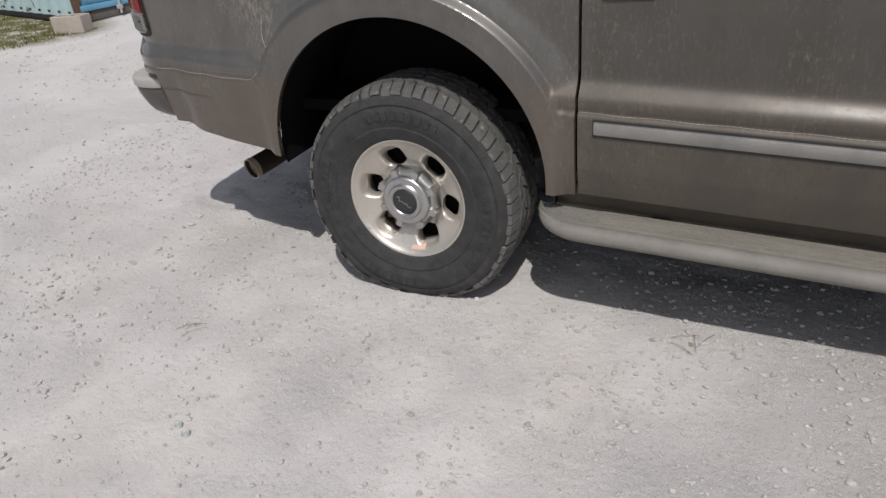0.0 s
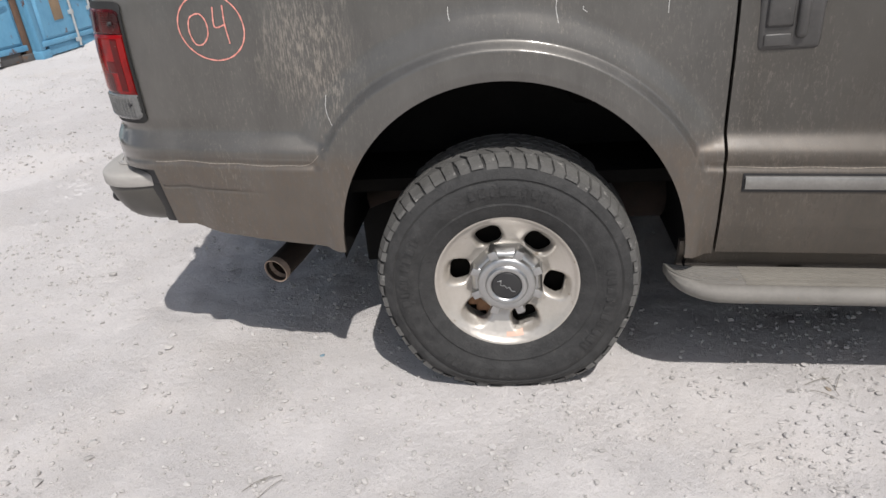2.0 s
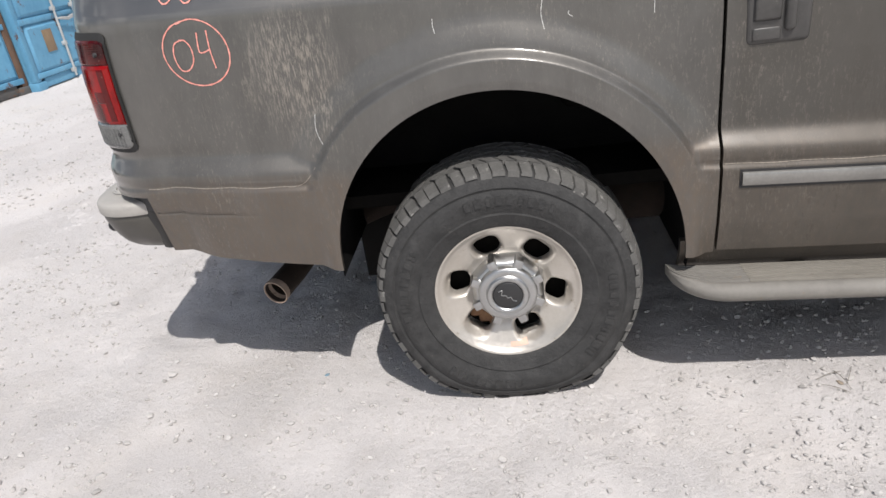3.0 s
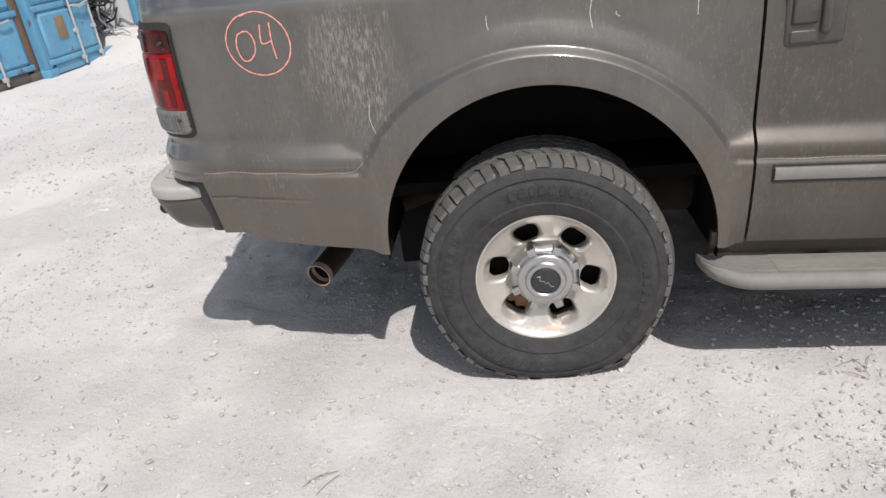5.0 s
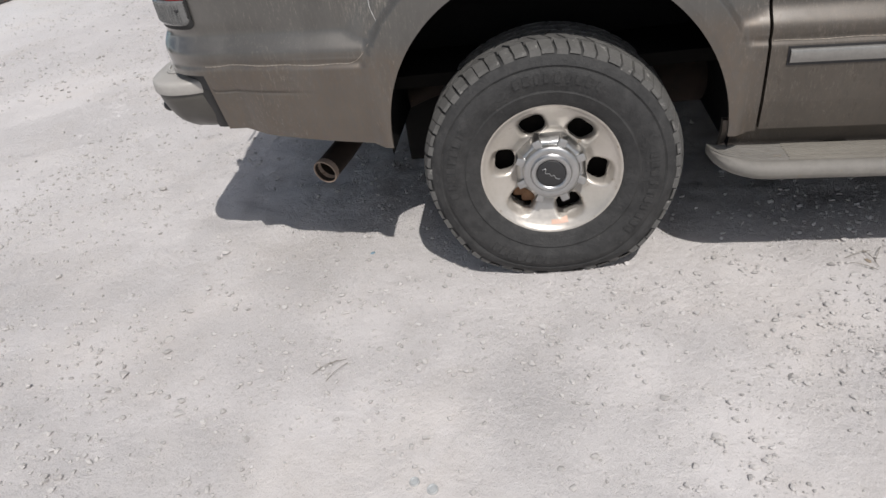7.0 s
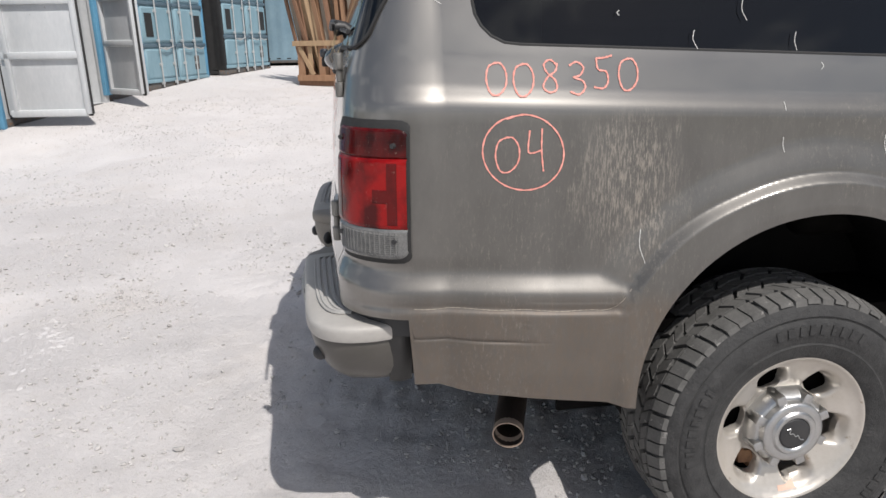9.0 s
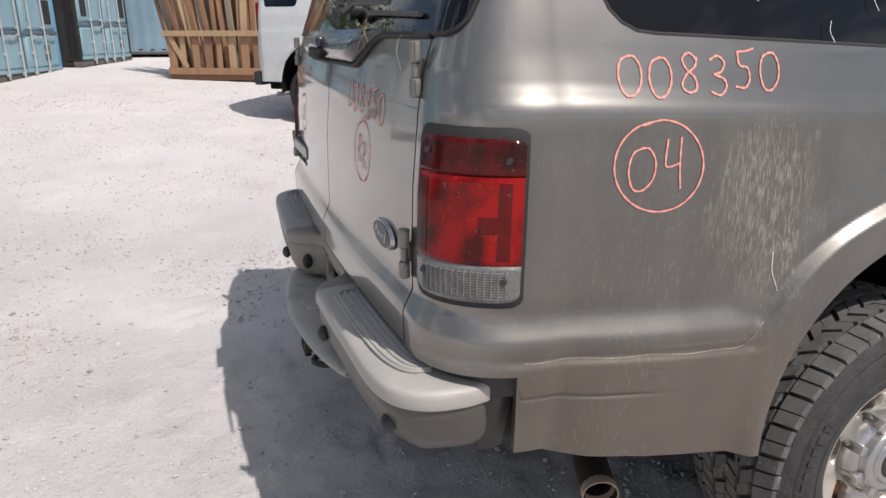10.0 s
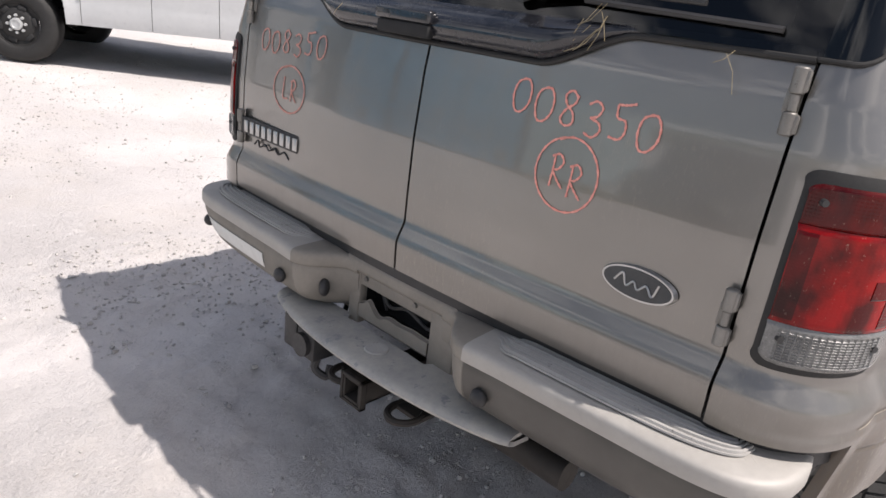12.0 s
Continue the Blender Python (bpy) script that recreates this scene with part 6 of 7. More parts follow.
def cap_bm():
    """Bright lug cover: an eight-sided tier with bosses that steps in to a drum."""
    bm = bmesh.new()
    seg = 96
    prof = [(0.116, 0.056, 1.0), (0.116, 0.040, 1.0), (0.112, 0.026, 1.0), (0.104, 0.014, 1.0), (0.098, 0.010, 0.7), (0.092, 0.0095, 0.3), (0.0885, 0.009, 0.0), (0.0875, 0.006, 0.0), (0.0865, -0.006, 0.0), (0.084, -0.010, 0.0), (0.078, -0.0125, 0.0), (0.0665, -0.0135, 0.0), (0.064, -0.0125, 0.0), (0.062, -0.0145, 0.0), (0.059, -0.019, 0.0), (0.0535, -0.0205, 0.0), (0.0475, -0.0185, 0.0), (0.0445, -0.014, 0.0)]
    rows = []
    for r, y, lobe in prof:
        row = []
        for k in range(seg + 1):
            a = 2 * math.pi * k / seg
            flat = math.cos(math.pi / 8) / math.cos((a + math.pi / 8) % (math.pi / 4) - math.pi / 8)
            q = r * (1 + lobe * (flat - 1))
            row.append(Vector((q * math.cos(a), y, q * math.sin(a))))
        rows.append(row)
    grid_faces(bm, rows)
    bmesh.ops.remove_doubles(bm, verts=bm.verts, dist=0.0002)
    bmesh.ops.recalc_face_normals(bm, faces=bm.faces)
    return bm


def boss_bm(a):
    bm = bmesh.new()
    box(bm, (0.08, -0.003, -0.013), (0.1125, 0.05, 0.013), 0.004, 2)
    bmesh.ops.transform(bm, matrix=Matrix.Rotation(-a, 4, "Y"), verts=bm.verts)
    return bm


def make_wheel(name, label, parent, hub, flat=True, flip=False, lean=0.0, spin=0.0):
    wheel = new(name)
    wheel.parent = parent
    wheel.matrix_local = parent.matrix_world.inverted() @ pose(*hub, lean, 0, 180 if flip else 0)
    tagged(wheel, label=label)
    drop = hub[2] - 0.002
    t = part("tyre", squash(build_tyre(0, flat), drop), TYRE, wheel, "slack worn all-terrain tyre" if flat else "worn all-terrain tyre", 60)
    part("tread", squash(tread_bm(), drop), TREAD, t, "grey worn tread blocks", 30)
    # raised letter-like bars on the side wall
    for a0, n in ((62, 9), (-42, 10), (150, 8), (232, 8)):
        for k in range(n):
            bm = bmesh.new()
            a = math.radians(a0 + k * 5.6)
            m = Matrix.Translation((0.306 * math.cos(a), -0.0302, 0.306 * math.sin(a))) @ Matrix.Rotation(-a + math.pi / 2, 4, "Y")
            r = bmesh.ops.create_cube(bm, size=1.0, matrix=m @ Matrix.Diagonal((0.017 if k % 3 else 0.011, 0.0048, 0.026, 1)))
            part("raised_bar", squash(bm, drop), TYRE, t)
    rim = part("rim", rim_bm(), ALLOY, wheel, "dulled six-window alloy rim", 40)
    part("lug_cover", cap_bm(), CHROME, rim, "stepped chrome lug cover", 40)
    for k in range(8):
        part("lug_boss", boss_bm(math.pi / 8 + k * math.pi / 4), CHROME, rim)
    bm = bmesh.new()
    lathe(bm, [(0.0445, -0.0135), (0.0425, -0.0165), (0.040, -0.0175), (0.0, -0.0185)], 48)
    bmesh.ops.recalc_face_normals(bm, faces=bm.faces)
    c = part("centre_cap", bm, BLACK, rim, "black centre cap with a silver scrawl")
    bm = bmesh.new()
    tube(bm, [(p.x, -0.0195, p.y) for p in smooth_line([(-0.027, 0.016, 0), (-0.016, 0.018, 0), (-0.018, 0.004, 0), (-0.006, 0.002, 0), (0.0, -0.006, 0), (0.008, -0.004, 0), (0.014, -0.015, 0), (0.025, -0.018, 0)], 40)], 0.0014, 6)
    part("scrawl", bm, CHROME, rim)
    bm = bmesh.new()
    lathe(bm, [(0.0, 0.11), (0.185, 0.11), (0.19, 0.115), (0.19, 0.13), (0.0, 0.13)], 64)
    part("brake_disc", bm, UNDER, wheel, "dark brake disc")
    bm = bmesh.new()
    for a in (222, 236, 250):
        t_ = math.radians(a)
        box(bm, (0.14 * math.cos(t_) - 0.022, 0.07, 0.14 * math.sin(t_) - 0.022), (0.14 * math.cos(t_) + 0.022, 0.11, 0.14 * math.sin(t_) + 0.022), 0.009, 2)
    part("caliper", bm, BRAKE, wheel, "rust-brown brake caliper")
    bm = bmesh.new()
    lathe(bm, [(0.09, 0.058), (0.09, 0.12)], 32)
    part("hub", bm, UNDER, wheel)
    # a rub of orange marker on the rim under the lowest window
    bm = bmesh.new()
    rows = []
    for r in np.linspace(0.182, 0.196, 4):
        rows.append([Vector((r * math.cos(math.radians(a)), rim_y(r, a) - 0.0008, r * math.sin(math.radians(a)))) for a in np.linspace(268, 284, 8)])
    grid_faces(bm, rows)
    part("marker_rub", bm, ORANGE, rim, "faint orange marker rub")
    return wheel


ORANGE = plain("orange_marker", (0.66, 0.4, 0.3), (0.7, 0.52, 0.42), 50, (0.5, 0.6), bump=0.0)
HUB_Z = 0.374
make_wheel("rear_wheel", "rear wheel with a flat tyre and alloy rim", suv, (0, 0.0, HUB_Z), lean=-1.0)
make_wheel("rear_wheel", "rear wheel with a worn tyre", suv, (0, 2 * YC, HUB_Z), flip=True)
make_wheel("front_wheel", "front wheel with a worn tyre", suv, (3.48, 0.02, 0.385), False)
make_wheel("front_wheel", "front wheel with a worn tyre", suv, (3.48, 2 * YC - 0.02, 0.385), False, True)

# ---------- shipping containers ----------
CW, CH = 2.438, 2.59


def corrugated(bm, length, z0, z1, place, pitch=0.278, deep=0.036, start=0.0):
    """A trapezoid-corrugated wall; place(u, d, z) puts a point u along, d in from the face."""
    us, u = [], start
    while u < length:
        for du, d in ((0.0, 0.0), (0.072, 0.0), (0.14, deep), (0.21, deep)):
            if u + du < length:
                us.append((u + du, d))
        u += pitch
    us.append((length, 0.0))
    grid_faces(bm, [[place(a, d, z) for a, d in us] for z in (z0, z1)])


def leaf_parts(parent, mat_, x0, hinge_left, deep_ribs=False, bars=True, closed_at=None, ribs=(0.86, 1.64), label="", plate=False, plate_mat=None, bars_at=(0.5, 0.98), rail_mat=None, plate_x=0.17):
    """One door leaf, 1.17 wide, in its parent's frame; closed_at: matrix that swings it open."""
    w, m = 1.17, closed_at or Matrix.Translation((x0, 0, 0))

    def put(bm):
        bmesh.ops.transform(bm, matrix=m, verts=bm.verts)
        return bm

    bm = bmesh.new()
    box(bm, (0.0, 0.02, 0.17), (w, 0.05, 2.42), 0.004)
    leaf = part("door_leaf", put(bm), mat_, parent, label)
    if not deep_ribs:
        bm = bmesh.new()
        edges = (0.17, *ribs, 2.42)
        for a, b in zip(edges, edges[1:]):
            lo, hi = a + 0.045, b - 0.045
            rows = []
            for z, o in ((lo, 0.02), (lo + 0.05, -0.016), (hi - 0.05, -0.016), (hi, 0.02)):
                rows.append([Vector((x, y if o < 0 else 0.02, z)) for x, y in ((0.07, 0.02), (0.10, o), (w - 0.10, o), (w - 0.07, 0.02))])
            grid_faces(bm, rows)
        bmesh.ops.recalc_face_normals(bm, faces=bm.faces)
        part("raised_panel", put(bm), mat_, leaf)
    for z in (0.19, *ribs, 2.4):
        bm = bmesh.new()
        if deep_ribs:
            box(bm, (0.05, -0.035, z - 0.05), (w - 0.05, 0.105, z + 0.05), 0.018)
        else:
            box(bm, (0.01, -0.012, z - 0.035), (w - 0.01, 0.02, z + 0.035), 0.008)
        part("cross_rail", put(bm), (rail_mat or mat_) if 0.3 < z < 2.3 else mat_, leaf)
    if deep_ribs:
        for x in (0.13, w - 0.035):
            bm = bmesh.new()
            box(bm, (x - 0.035, -0.035, 0.17), (x + 0.035, 0.105, 2.42), 0.01)
            part("stile", put(bm), mat_, leaf)
    if bars:
        for x in bars_at:
            bm = bmesh.new()
            tube(bm, [(x, -0.045, 0.06), (x, -0.045, 2.48)], 0.0155, 8)
            for z in (0.14, 0.5, 0.95, 1.5, 2.0, 2.45):
                box(bm, (x - 0.036, -0.055, z - 0.026), (x + 0.036, -0.012, z + 0.026), 0.006)
            part("lock_bar", put(bm), BARS, leaf)
            bm = bmesh.new()
            tube(bm, [(x, -0.06, 0.82), (x + 0.2, -0.065, 0.78), (x + 0.32, -0.06, 0.80)] if x < 0.8 else [(x, -0.06, 0.84), (x - 0.2, -0.065, 0.8), (x - 0.34, -0.06, 0.82)], 0.013, 6)
            part("lock_handle", put(bm), BARS, leaf)
    if plate:
        bm = bmesh.new()
        px, pz = (plate_x, 0.44) if plate_mat else (0.62, 0.36)
        box(bm, (px, -0.026, pz), (px + 0.18, -0.0165, pz + 0.28), 0.002)
        part("data_plate", put(bm), plate_mat or RUSTY, leaf, "rust-brown data plate")
    for a, b in (((-0.005, 0.035, 0.17), (-0.005, 0.035, 2.42)), ((w + 0.005, 0.035, 0.17), (w + 0.005, 0.035, 2.42)), ((0.0, 0.035, 0.16), (w, 0.035, 0.16))):
        bm = bmesh.new()
        tube(bm, [a, b], 0.021, 6)
        part("gasket", put(bm), RUBBER, leaf)
    return leaf


def make_container(place, turn, mat_, label, length=6.06, frame_mat=RUSTY, open_left=None, doors=True, post_mat=None, plate=True, inner=None, right=True, side_mat=None, plate_mat=None, deep=0.036, left_bars=(0.5, 0.98), plate_x=0.17, rail_mat=None):
    c = holder("container", place, label, "container", "shipping containers in the yard", turn)
    for x in (0.0, CW - 0.09):
        for y in (0.0, length - 0.09):
            bm = bmesh.new()
            box(bm, (x, y, 0.12), (x + 0.09, y + 0.09, CH - 0.12), 0.006)
            part("corner_post", bm, (post_mat or frame_mat) if y == 0 else mat_, c)
            for z in (0.0, CH - 0.12):
                bm = bmesh.new()
                box(bm, (x - 0.006 if x == 0 else x - 0.076, y - 0.006, z), (x + 0.166 if x == 0 else x + 0.096, y + 0.172, z + 0.118), 0.012)
                part("corner_casting", bm, frame_mat, c)
    for z0, z1, y0, y1 in ((0.03, 0.15, 0.01, 0.09), (CH - 0.14, CH - 0.02, 0.01, 0.09), (0.03, 0.15, length - 0.08, length - 0.01), (CH - 0.12, CH - 0.02, length - 0.08, length - 0.01)):
        bm = bmesh.new()
        box(bm, (0.17, y0, z0), (CW - 0.17, y1, z1), 0.006)
        part("cross_beam", bm, frame_mat if z0 < 1 else mat_, c)
    for x in (0.01, CW - 0.07):
        for z in (0.03, CH - 0.10):
            bm = bmesh.new()
            box(bm, (x, 0.17, z), (x + 0.06, length - 0.17, z + 0.07), 0.004)
            # lower rail near-black with side_mat: shade under the container put into its colour
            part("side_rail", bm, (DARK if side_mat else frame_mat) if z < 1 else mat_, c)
    for x, s in ((0.02, 1), (CW - 0.02, -1)):
        bm = bmesh.new()
        corrugated(bm, length - 0.18, 0.06, CH - 0.09, lambda u, d, z: Vector((x + s * d, 0.09 + u, z)), deep=deep)
        bmesh.ops.recalc_face_normals(bm, faces=bm.faces)
        bmesh.ops.solidify(bm, geom=bm.faces, thickness=0.003)
        bmesh.ops.recalc_face_normals(bm, faces=bm.faces)
        part("side_wall", bm, side_mat or mat_, c, "dented corrugated side wall")
    bm = bmesh.new()
    box(bm, (0.03, 0.03, CH - 0.045), (CW - 0.03, length - 0.03, CH - 0.03), 0.0)
    part("top_sheet", bm, mat_, c)
    bm = bmesh.new()
    box(bm, (0.03, 0.05, 0.13), (CW - 0.03, length - 0.03, 0.16), 0.0)
    part("deck", bm, inner or DARK, c)
    bm = bmesh.new()
    box(bm, (0.03, length - 0.06, 0.13), (CW - 0.03, length - 0.03, CH - 0.05), 0.0)
    part("end_wall", bm, mat_, c)
    if doors:
        if open_left is None:
            leaf_parts(c, mat_, 0.045, False, label="closed steel door leaf", plate=plate and bool(plate_mat), plate_mat=plate_mat, bars_at=left_bars, plate_x=plate_x, rail_mat=rail_mat)
        else:
            leaf_parts(c, mat_, 0.0, False, deep_ribs=True, ribs=(0.98, 1.7), bars=False, closed_at=Matrix.Translation((0.05, -0.02, 0)) @ pose(0, 0, 0, 0, 0, open_left), label="steel door leaf standing open")
        if open_left is None and right:
            leaf_parts(c, mat_, 1.223, True, label="closed steel door leaf", plate=plate and not plate_mat, bars_at=(0.2, 0.66), rail_mat=rail_mat)
    return c


def rest(x, y):
    return (x, y, slope(y))


make_container((-6.74, 4.34, -0.01), 76, BLUE, "blue shipping container with flaking rusty paint", 12.19, RUSTY, post_mat=RUSTPOST, side_mat=FADED, plate_mat=TAN, deep=0.014)
half_open = make_container((-6.02, 6.70, 0.0), 86, BLUE, "blue shipping container with one door leaf open and scrap inside", 6.06, BLUE, inner=WHITE_BOX, right=False, plate_mat=TAN, left_bars=(0.68, 1.08), plate_x=0.34)
bm = bmesh.new()
corrugated(bm, 5.7, 0.17, 2.45, lambda u, d, z: Vector((CW - 0.075 - d, 0.12 + u, z)))
part("inner_lining", bm, WHITE_BOX, half_open, "white inner wall")
rng = random.Random(77)
for k in range(46):
    scrap = holder("scrap_metal", (0, 0, 0), "bent scrap metal rod heaped in the open container", "scrap", "scrap heap in the container")
    scrap.matrix_world = half_open.matrix_world @ pose(rng.uniform(1.3, 2.2), rng.uniform(0.2, 0.6), rng.uniform(0.35, 1.5), rng.uniform(-70, 70), rng.uniform(-80, 80), rng.uniform(0, 360))
    bm = bmesh.new()
    ln = rng.uniform(0.25, 0.5)
    tube(bm, smooth_line([(0, 0, -ln), (rng.uniform(-0.1, 0.1), rng.uniform(-0.1, 0.1), -ln * 0.3), (rng.uniform(-0.14, 0.14), 0, ln * 0.4), (0.05, rng.uniform(-0.1, 0.1), ln)], 10), rng.uniform(0.008, 0.02), 6)
    link("rod", bm, rng.choice((DARK, DARK, HITCH, BARS, RUSTY)), scrap, 40)
make_container(rest(-5.86, 9.14), 73, WHITE_BOX, "white shipping container with an open door", 6.06, RUSTY, -80, post_mat=WHITE_BOX, inner=WHITE_BOX)
post_box = make_container(rest(-5.19, 11.49), 73, WHITE_BOX, "white shipping container with a blue post and an open door", 6.06, RUSTY, -120, post_mat=BLUE, inner=WHITE_BOX)
bm = bmesh.new()
box(bm, (-0.11, -0.085, 0.12), (0.045, -0.008, 2.47), 0.008)
part("hinge_post", bm, BLUE, post_box, "blue painted hinge post")
make_container(rest(-4.82, 12.68), 71, PALEBLUE, "pale blue shipping container with closed doors", 6.06, rail_mat=RAIL, post_mat=BLUE)
# near-black side wall and posts: the gap's shade is put into their colour
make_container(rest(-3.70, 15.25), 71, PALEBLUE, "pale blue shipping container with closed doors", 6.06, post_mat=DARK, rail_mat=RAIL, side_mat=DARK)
make_container(rest(-3.3, 20.95), -90, SLATE, "slate-blue corrugated container set across the row", 12.19, doors=False, deep=0.014)
# painted rings on the pale doors and dark vents


def ring_mark(x, z):
    bm = bmesh.new()
    for r0, r1 in ((0.12, 0.15),):
        a = [Vector((x + r0 * 0.8 * math.cos(t), -0.0175, z + r0 * 1.2 * math.sin(t))) for t in np.linspace(0, 2 * math.pi, 33)]
        b = [Vector((x + r1 * 0.8 * math.cos(t), -0.0175, z + r1 * 1.2 * math.sin(t))) for t in np.linspace(0, 2 * math.pi, 33)]
        grid_faces(bm, [a, b])
    box(bm, (x - 0.02, -0.0185, z - 0.12), (x + 0.02, -0.0165, z + 0.12))
    return bm


for c in [o for o in scene.objects if o.name.startswith("container")]:
    if "pale blue" in c.get("label", ""):
        for x in (1.82,):
            part("ring_mark", ring_mark(x, 1.98), WHITE_BOX, c, "worn white ring mark", None)
        for x in (0.20, 1.98):
            bm = bmesh.new()
            box(bm, (x, -0.026, 1.02), (x + 0.24, -0.0165, 1.46), 0.004, 1)
            part("dark_patch", bm, DARK, c, "black painted patch", None)

# ---------- white van ----------
van = holder("van", (-0.10, 8.06, slope(8.06) + 0.01), "white panel van with black steel wheels", "van", "", -37)
VSIDE = ((0.36, 0.06), (0.42, 0.03), (0.52, 0.012), (0.62, 0.008), (0.66, 0.012), (0.9, 0.0), (1.16, 0.002), (1.20, 0.012), (1.36, 0.02), (1.7, 0.09), (1.95, 0.16), (2.03, 0.24), (2.07, 0.36))
VW = 2.0


def van_y(x, z):
    y = eased(VSIDE, z, 0.02)
    d = math.hypot(x, (z - 0.5) / 1.08)
    if 0.47 < d < 0.56 and z > 0.4:
        y -= 0.018 * (1 - ease(d, 0.49, 0.555))
    y += 0.07 * ease(-x, 0.82, 0.98) ** 2
    return y


def van_panel(xs, lo_fn, hi_fn, far):
    cols = []
    for x in xs:
        lo, hi = lo_fn(x), hi_fn(x)
        cols.append([Vector((x, van_y(x, z), z)) for z in [min(max(v, lo), hi) for v in list(np.arange(0.38, 2.08, 0.028)) + [2.08]]])
    if far:
        cols = [[Vector((p.x, VW - p.y, p.z)) for p in c] for c in cols]
    bm = bmesh.new()
    grid_faces(bm, cols)
    bm.normal_update()
    s = sum((f.normal.y for f in bm.faces))
    if (s > 0) != far:
        bmesh.ops.reverse_faces(bm, faces=bm.faces)
    return finish_panel(bm, 0.02)


def van_low(x):
    if abs(x) < 0.47:
        return 0.5 + 1.08 * math.sqrt(max(0, 0.47**2 - x * x))
    return 0.53 if x < 0 else 0.43


ax = sorted({0.47 * math.cos(t) for t in np.linspace(0, math.pi, 36)} | {-0.98, -0.97, -0.94, -0.9, -0.85, -0.8, -0.7, -0.6, -0.5, -0.475, 0.475, 0.5, 0.56, 0.615})
VWIN = 1.46


def v_hi(w0, w1):
    return lambda x: round_low(x, w0, w1, 0.06, VWIN) if w0 < x < w1 else 1.6


for far in (False, True):
    part("side_panel", van_panel(sorted(set(ax) | {-0.76, -0.74, -0.72, -0.3, -0.26, -0.22}), van_low, v_hi(-0.78, -0.2), far), VAN_WHITE, van)
    part("side_panel", van_panel(ax, lambda x: 1.9 if -0.78 < x < -0.2 else 1.6, lambda x: 2.08, far), VAN_WHITE, van)
    for x0, x1, w0, w1 in ((0.622, 1.305, 0.69, 1.25), (1.312, 1.98, 1.40, 1.92), (1.987, 3.0, 2.1, 2.9)):
        xs = sorted(set(np.linspace(x0, x1, 12)) | {w0 + v for v in (0.001, 0.01, 0.03, 0.06)} | {w1 - v for v in (0.001, 0.01, 0.03, 0.06)})
        d = part("door", van_panel(xs, lambda x: 0.43, v_hi(w0, w1), far), VAN_WHITE, van, "white side door")
        part("door_top", van_panel(xs, lambda x: 1.9 if w0 < x < w1 else 1.6, lambda x: 2.08, far), VAN_WHITE, d)
        for z in (0.75, 1.35):
            if x0 < 1:
                bm = bmesh.new()
                yy = van_y(x0, z)
                box(bm, (x0 - 0.016, yy - 0.016, z - 0.05), (x0 + 0.014, yy + 0.004, z + 0.05), 0.005)
                if far:
                    for v in bm.verts:
                        v.co.y = VW - v.co.y
                    bmesh.ops.reverse_faces(bm, faces=bm.faces)
                part("hinge", bm, VAN_WHITE, d)
        if 1.2 < x0 < 1.5 or x0 > 1.9:
            bm = bmesh.new()
            yy = van_y(x0, 1.2)
            box(bm, (x0 + 0.06, yy - 0.008, 1.07), (x0 + 0.15, yy + 0.01, 1.31), 0.02, 3)
            if far:
                for v in bm.verts:
                    v.co.y = VW - v.co.y
                bmesh.ops.reverse_faces(bm, faces=bm.faces)
            part("handle", bm, BLACK, d, "black door handle")
    for w0, w1 in ((-0.78, -0.2), (0.69, 1.25), (1.40, 1.92), (2.1, 2.9)):
        bm = bmesh.new()
        cols = []
        for k in range(15):
            x = w0 + (w1 - w0) * (0.5 - 0.5 * math.cos(math.pi * k / 14))
            lo, hi = round_low(x, w0, w1, 0.06, VWIN), 1.91
            cols.append([Vector((x, (van_y(x, z) + 0.008) if not far else VW - van_y(x, z) - 0.008, z)) for z in np.linspace(lo, hi, 8)])
        grid_faces(bm, cols)
        part("window", finish_panel(bm, 0.006), GLASS, van, "dark tinted window")
    bm = bmesh.new()
    arc = [(0.49 * math.cos(t), 0.5 + 0.52 * math.sin(t)) for t in np.linspace(-0.2, math.pi + 0.2, 30)]
    rows = [[Vector((x, y if not far else VW - y, z)) for x, z in arc] for y in (0.02, 0.2, 0.4)]
    vs = grid_faces(bm, rows)
    bm.faces.new(vs[-1])
    part("wheel_liner", bm, LINER, van)
bm = bmesh.new()
grid_faces(bm, [[Vector((x, 0.32 + (VW - 0.64) * k / 10, 2.065 + 0.05 * math.sin(math.pi * k / 10))) for k in range(11)] for x in np.linspace(-0.96, 3.2, 10)])
part("roof", finish_panel(bm, 0.02), VAN_WHITE, van)
bm = bmesh.new()
grid_faces(bm, [[Vector((-0.98 + 0.06 * ease(z, 1.4, 2.07) + 0.04 * abs(2 * k / 12 - 1) ** 4, 0.07 + eased(VSIDE, z, 0.02) + (VW - 0.14 - 2 * eased(VSIDE, z, 0.02)) * k / 12, z)) for k in range(13)] for z in list(np.linspace(0.53, 2.07, 24))])
part("back_doors", finish_panel(bm, 0.02), VAN_WHITE, van, "white rear doors")
bm = bmesh.new()
for y0, y1 in ((0.25, 0.94), (1.06, 1.75)):
    box(bm, (-0.99, y0, 1.42), (-0.94, y1, 1.85), 0.02)
part("back_window", bm, GLASS, van)
for y in (0.045, VW - 0.185):
    bm = bmesh.new()
    box(bm, (-1.0, y + 0.03, 1.15), (-0.9, y + 0.14, 1.52), 0.02, 3)
    part("tail_lamp", bm, RED, van, "tall red tail lamp")
bm = bmesh.new()
box(bm, (-1.13, 0.05, 0.48), (-0.95, VW - 0.05, 0.66), 0.035, 3)
part("rear_bumper", bm, BLACK, van, "black rear bumper")
bm = bmesh.new()
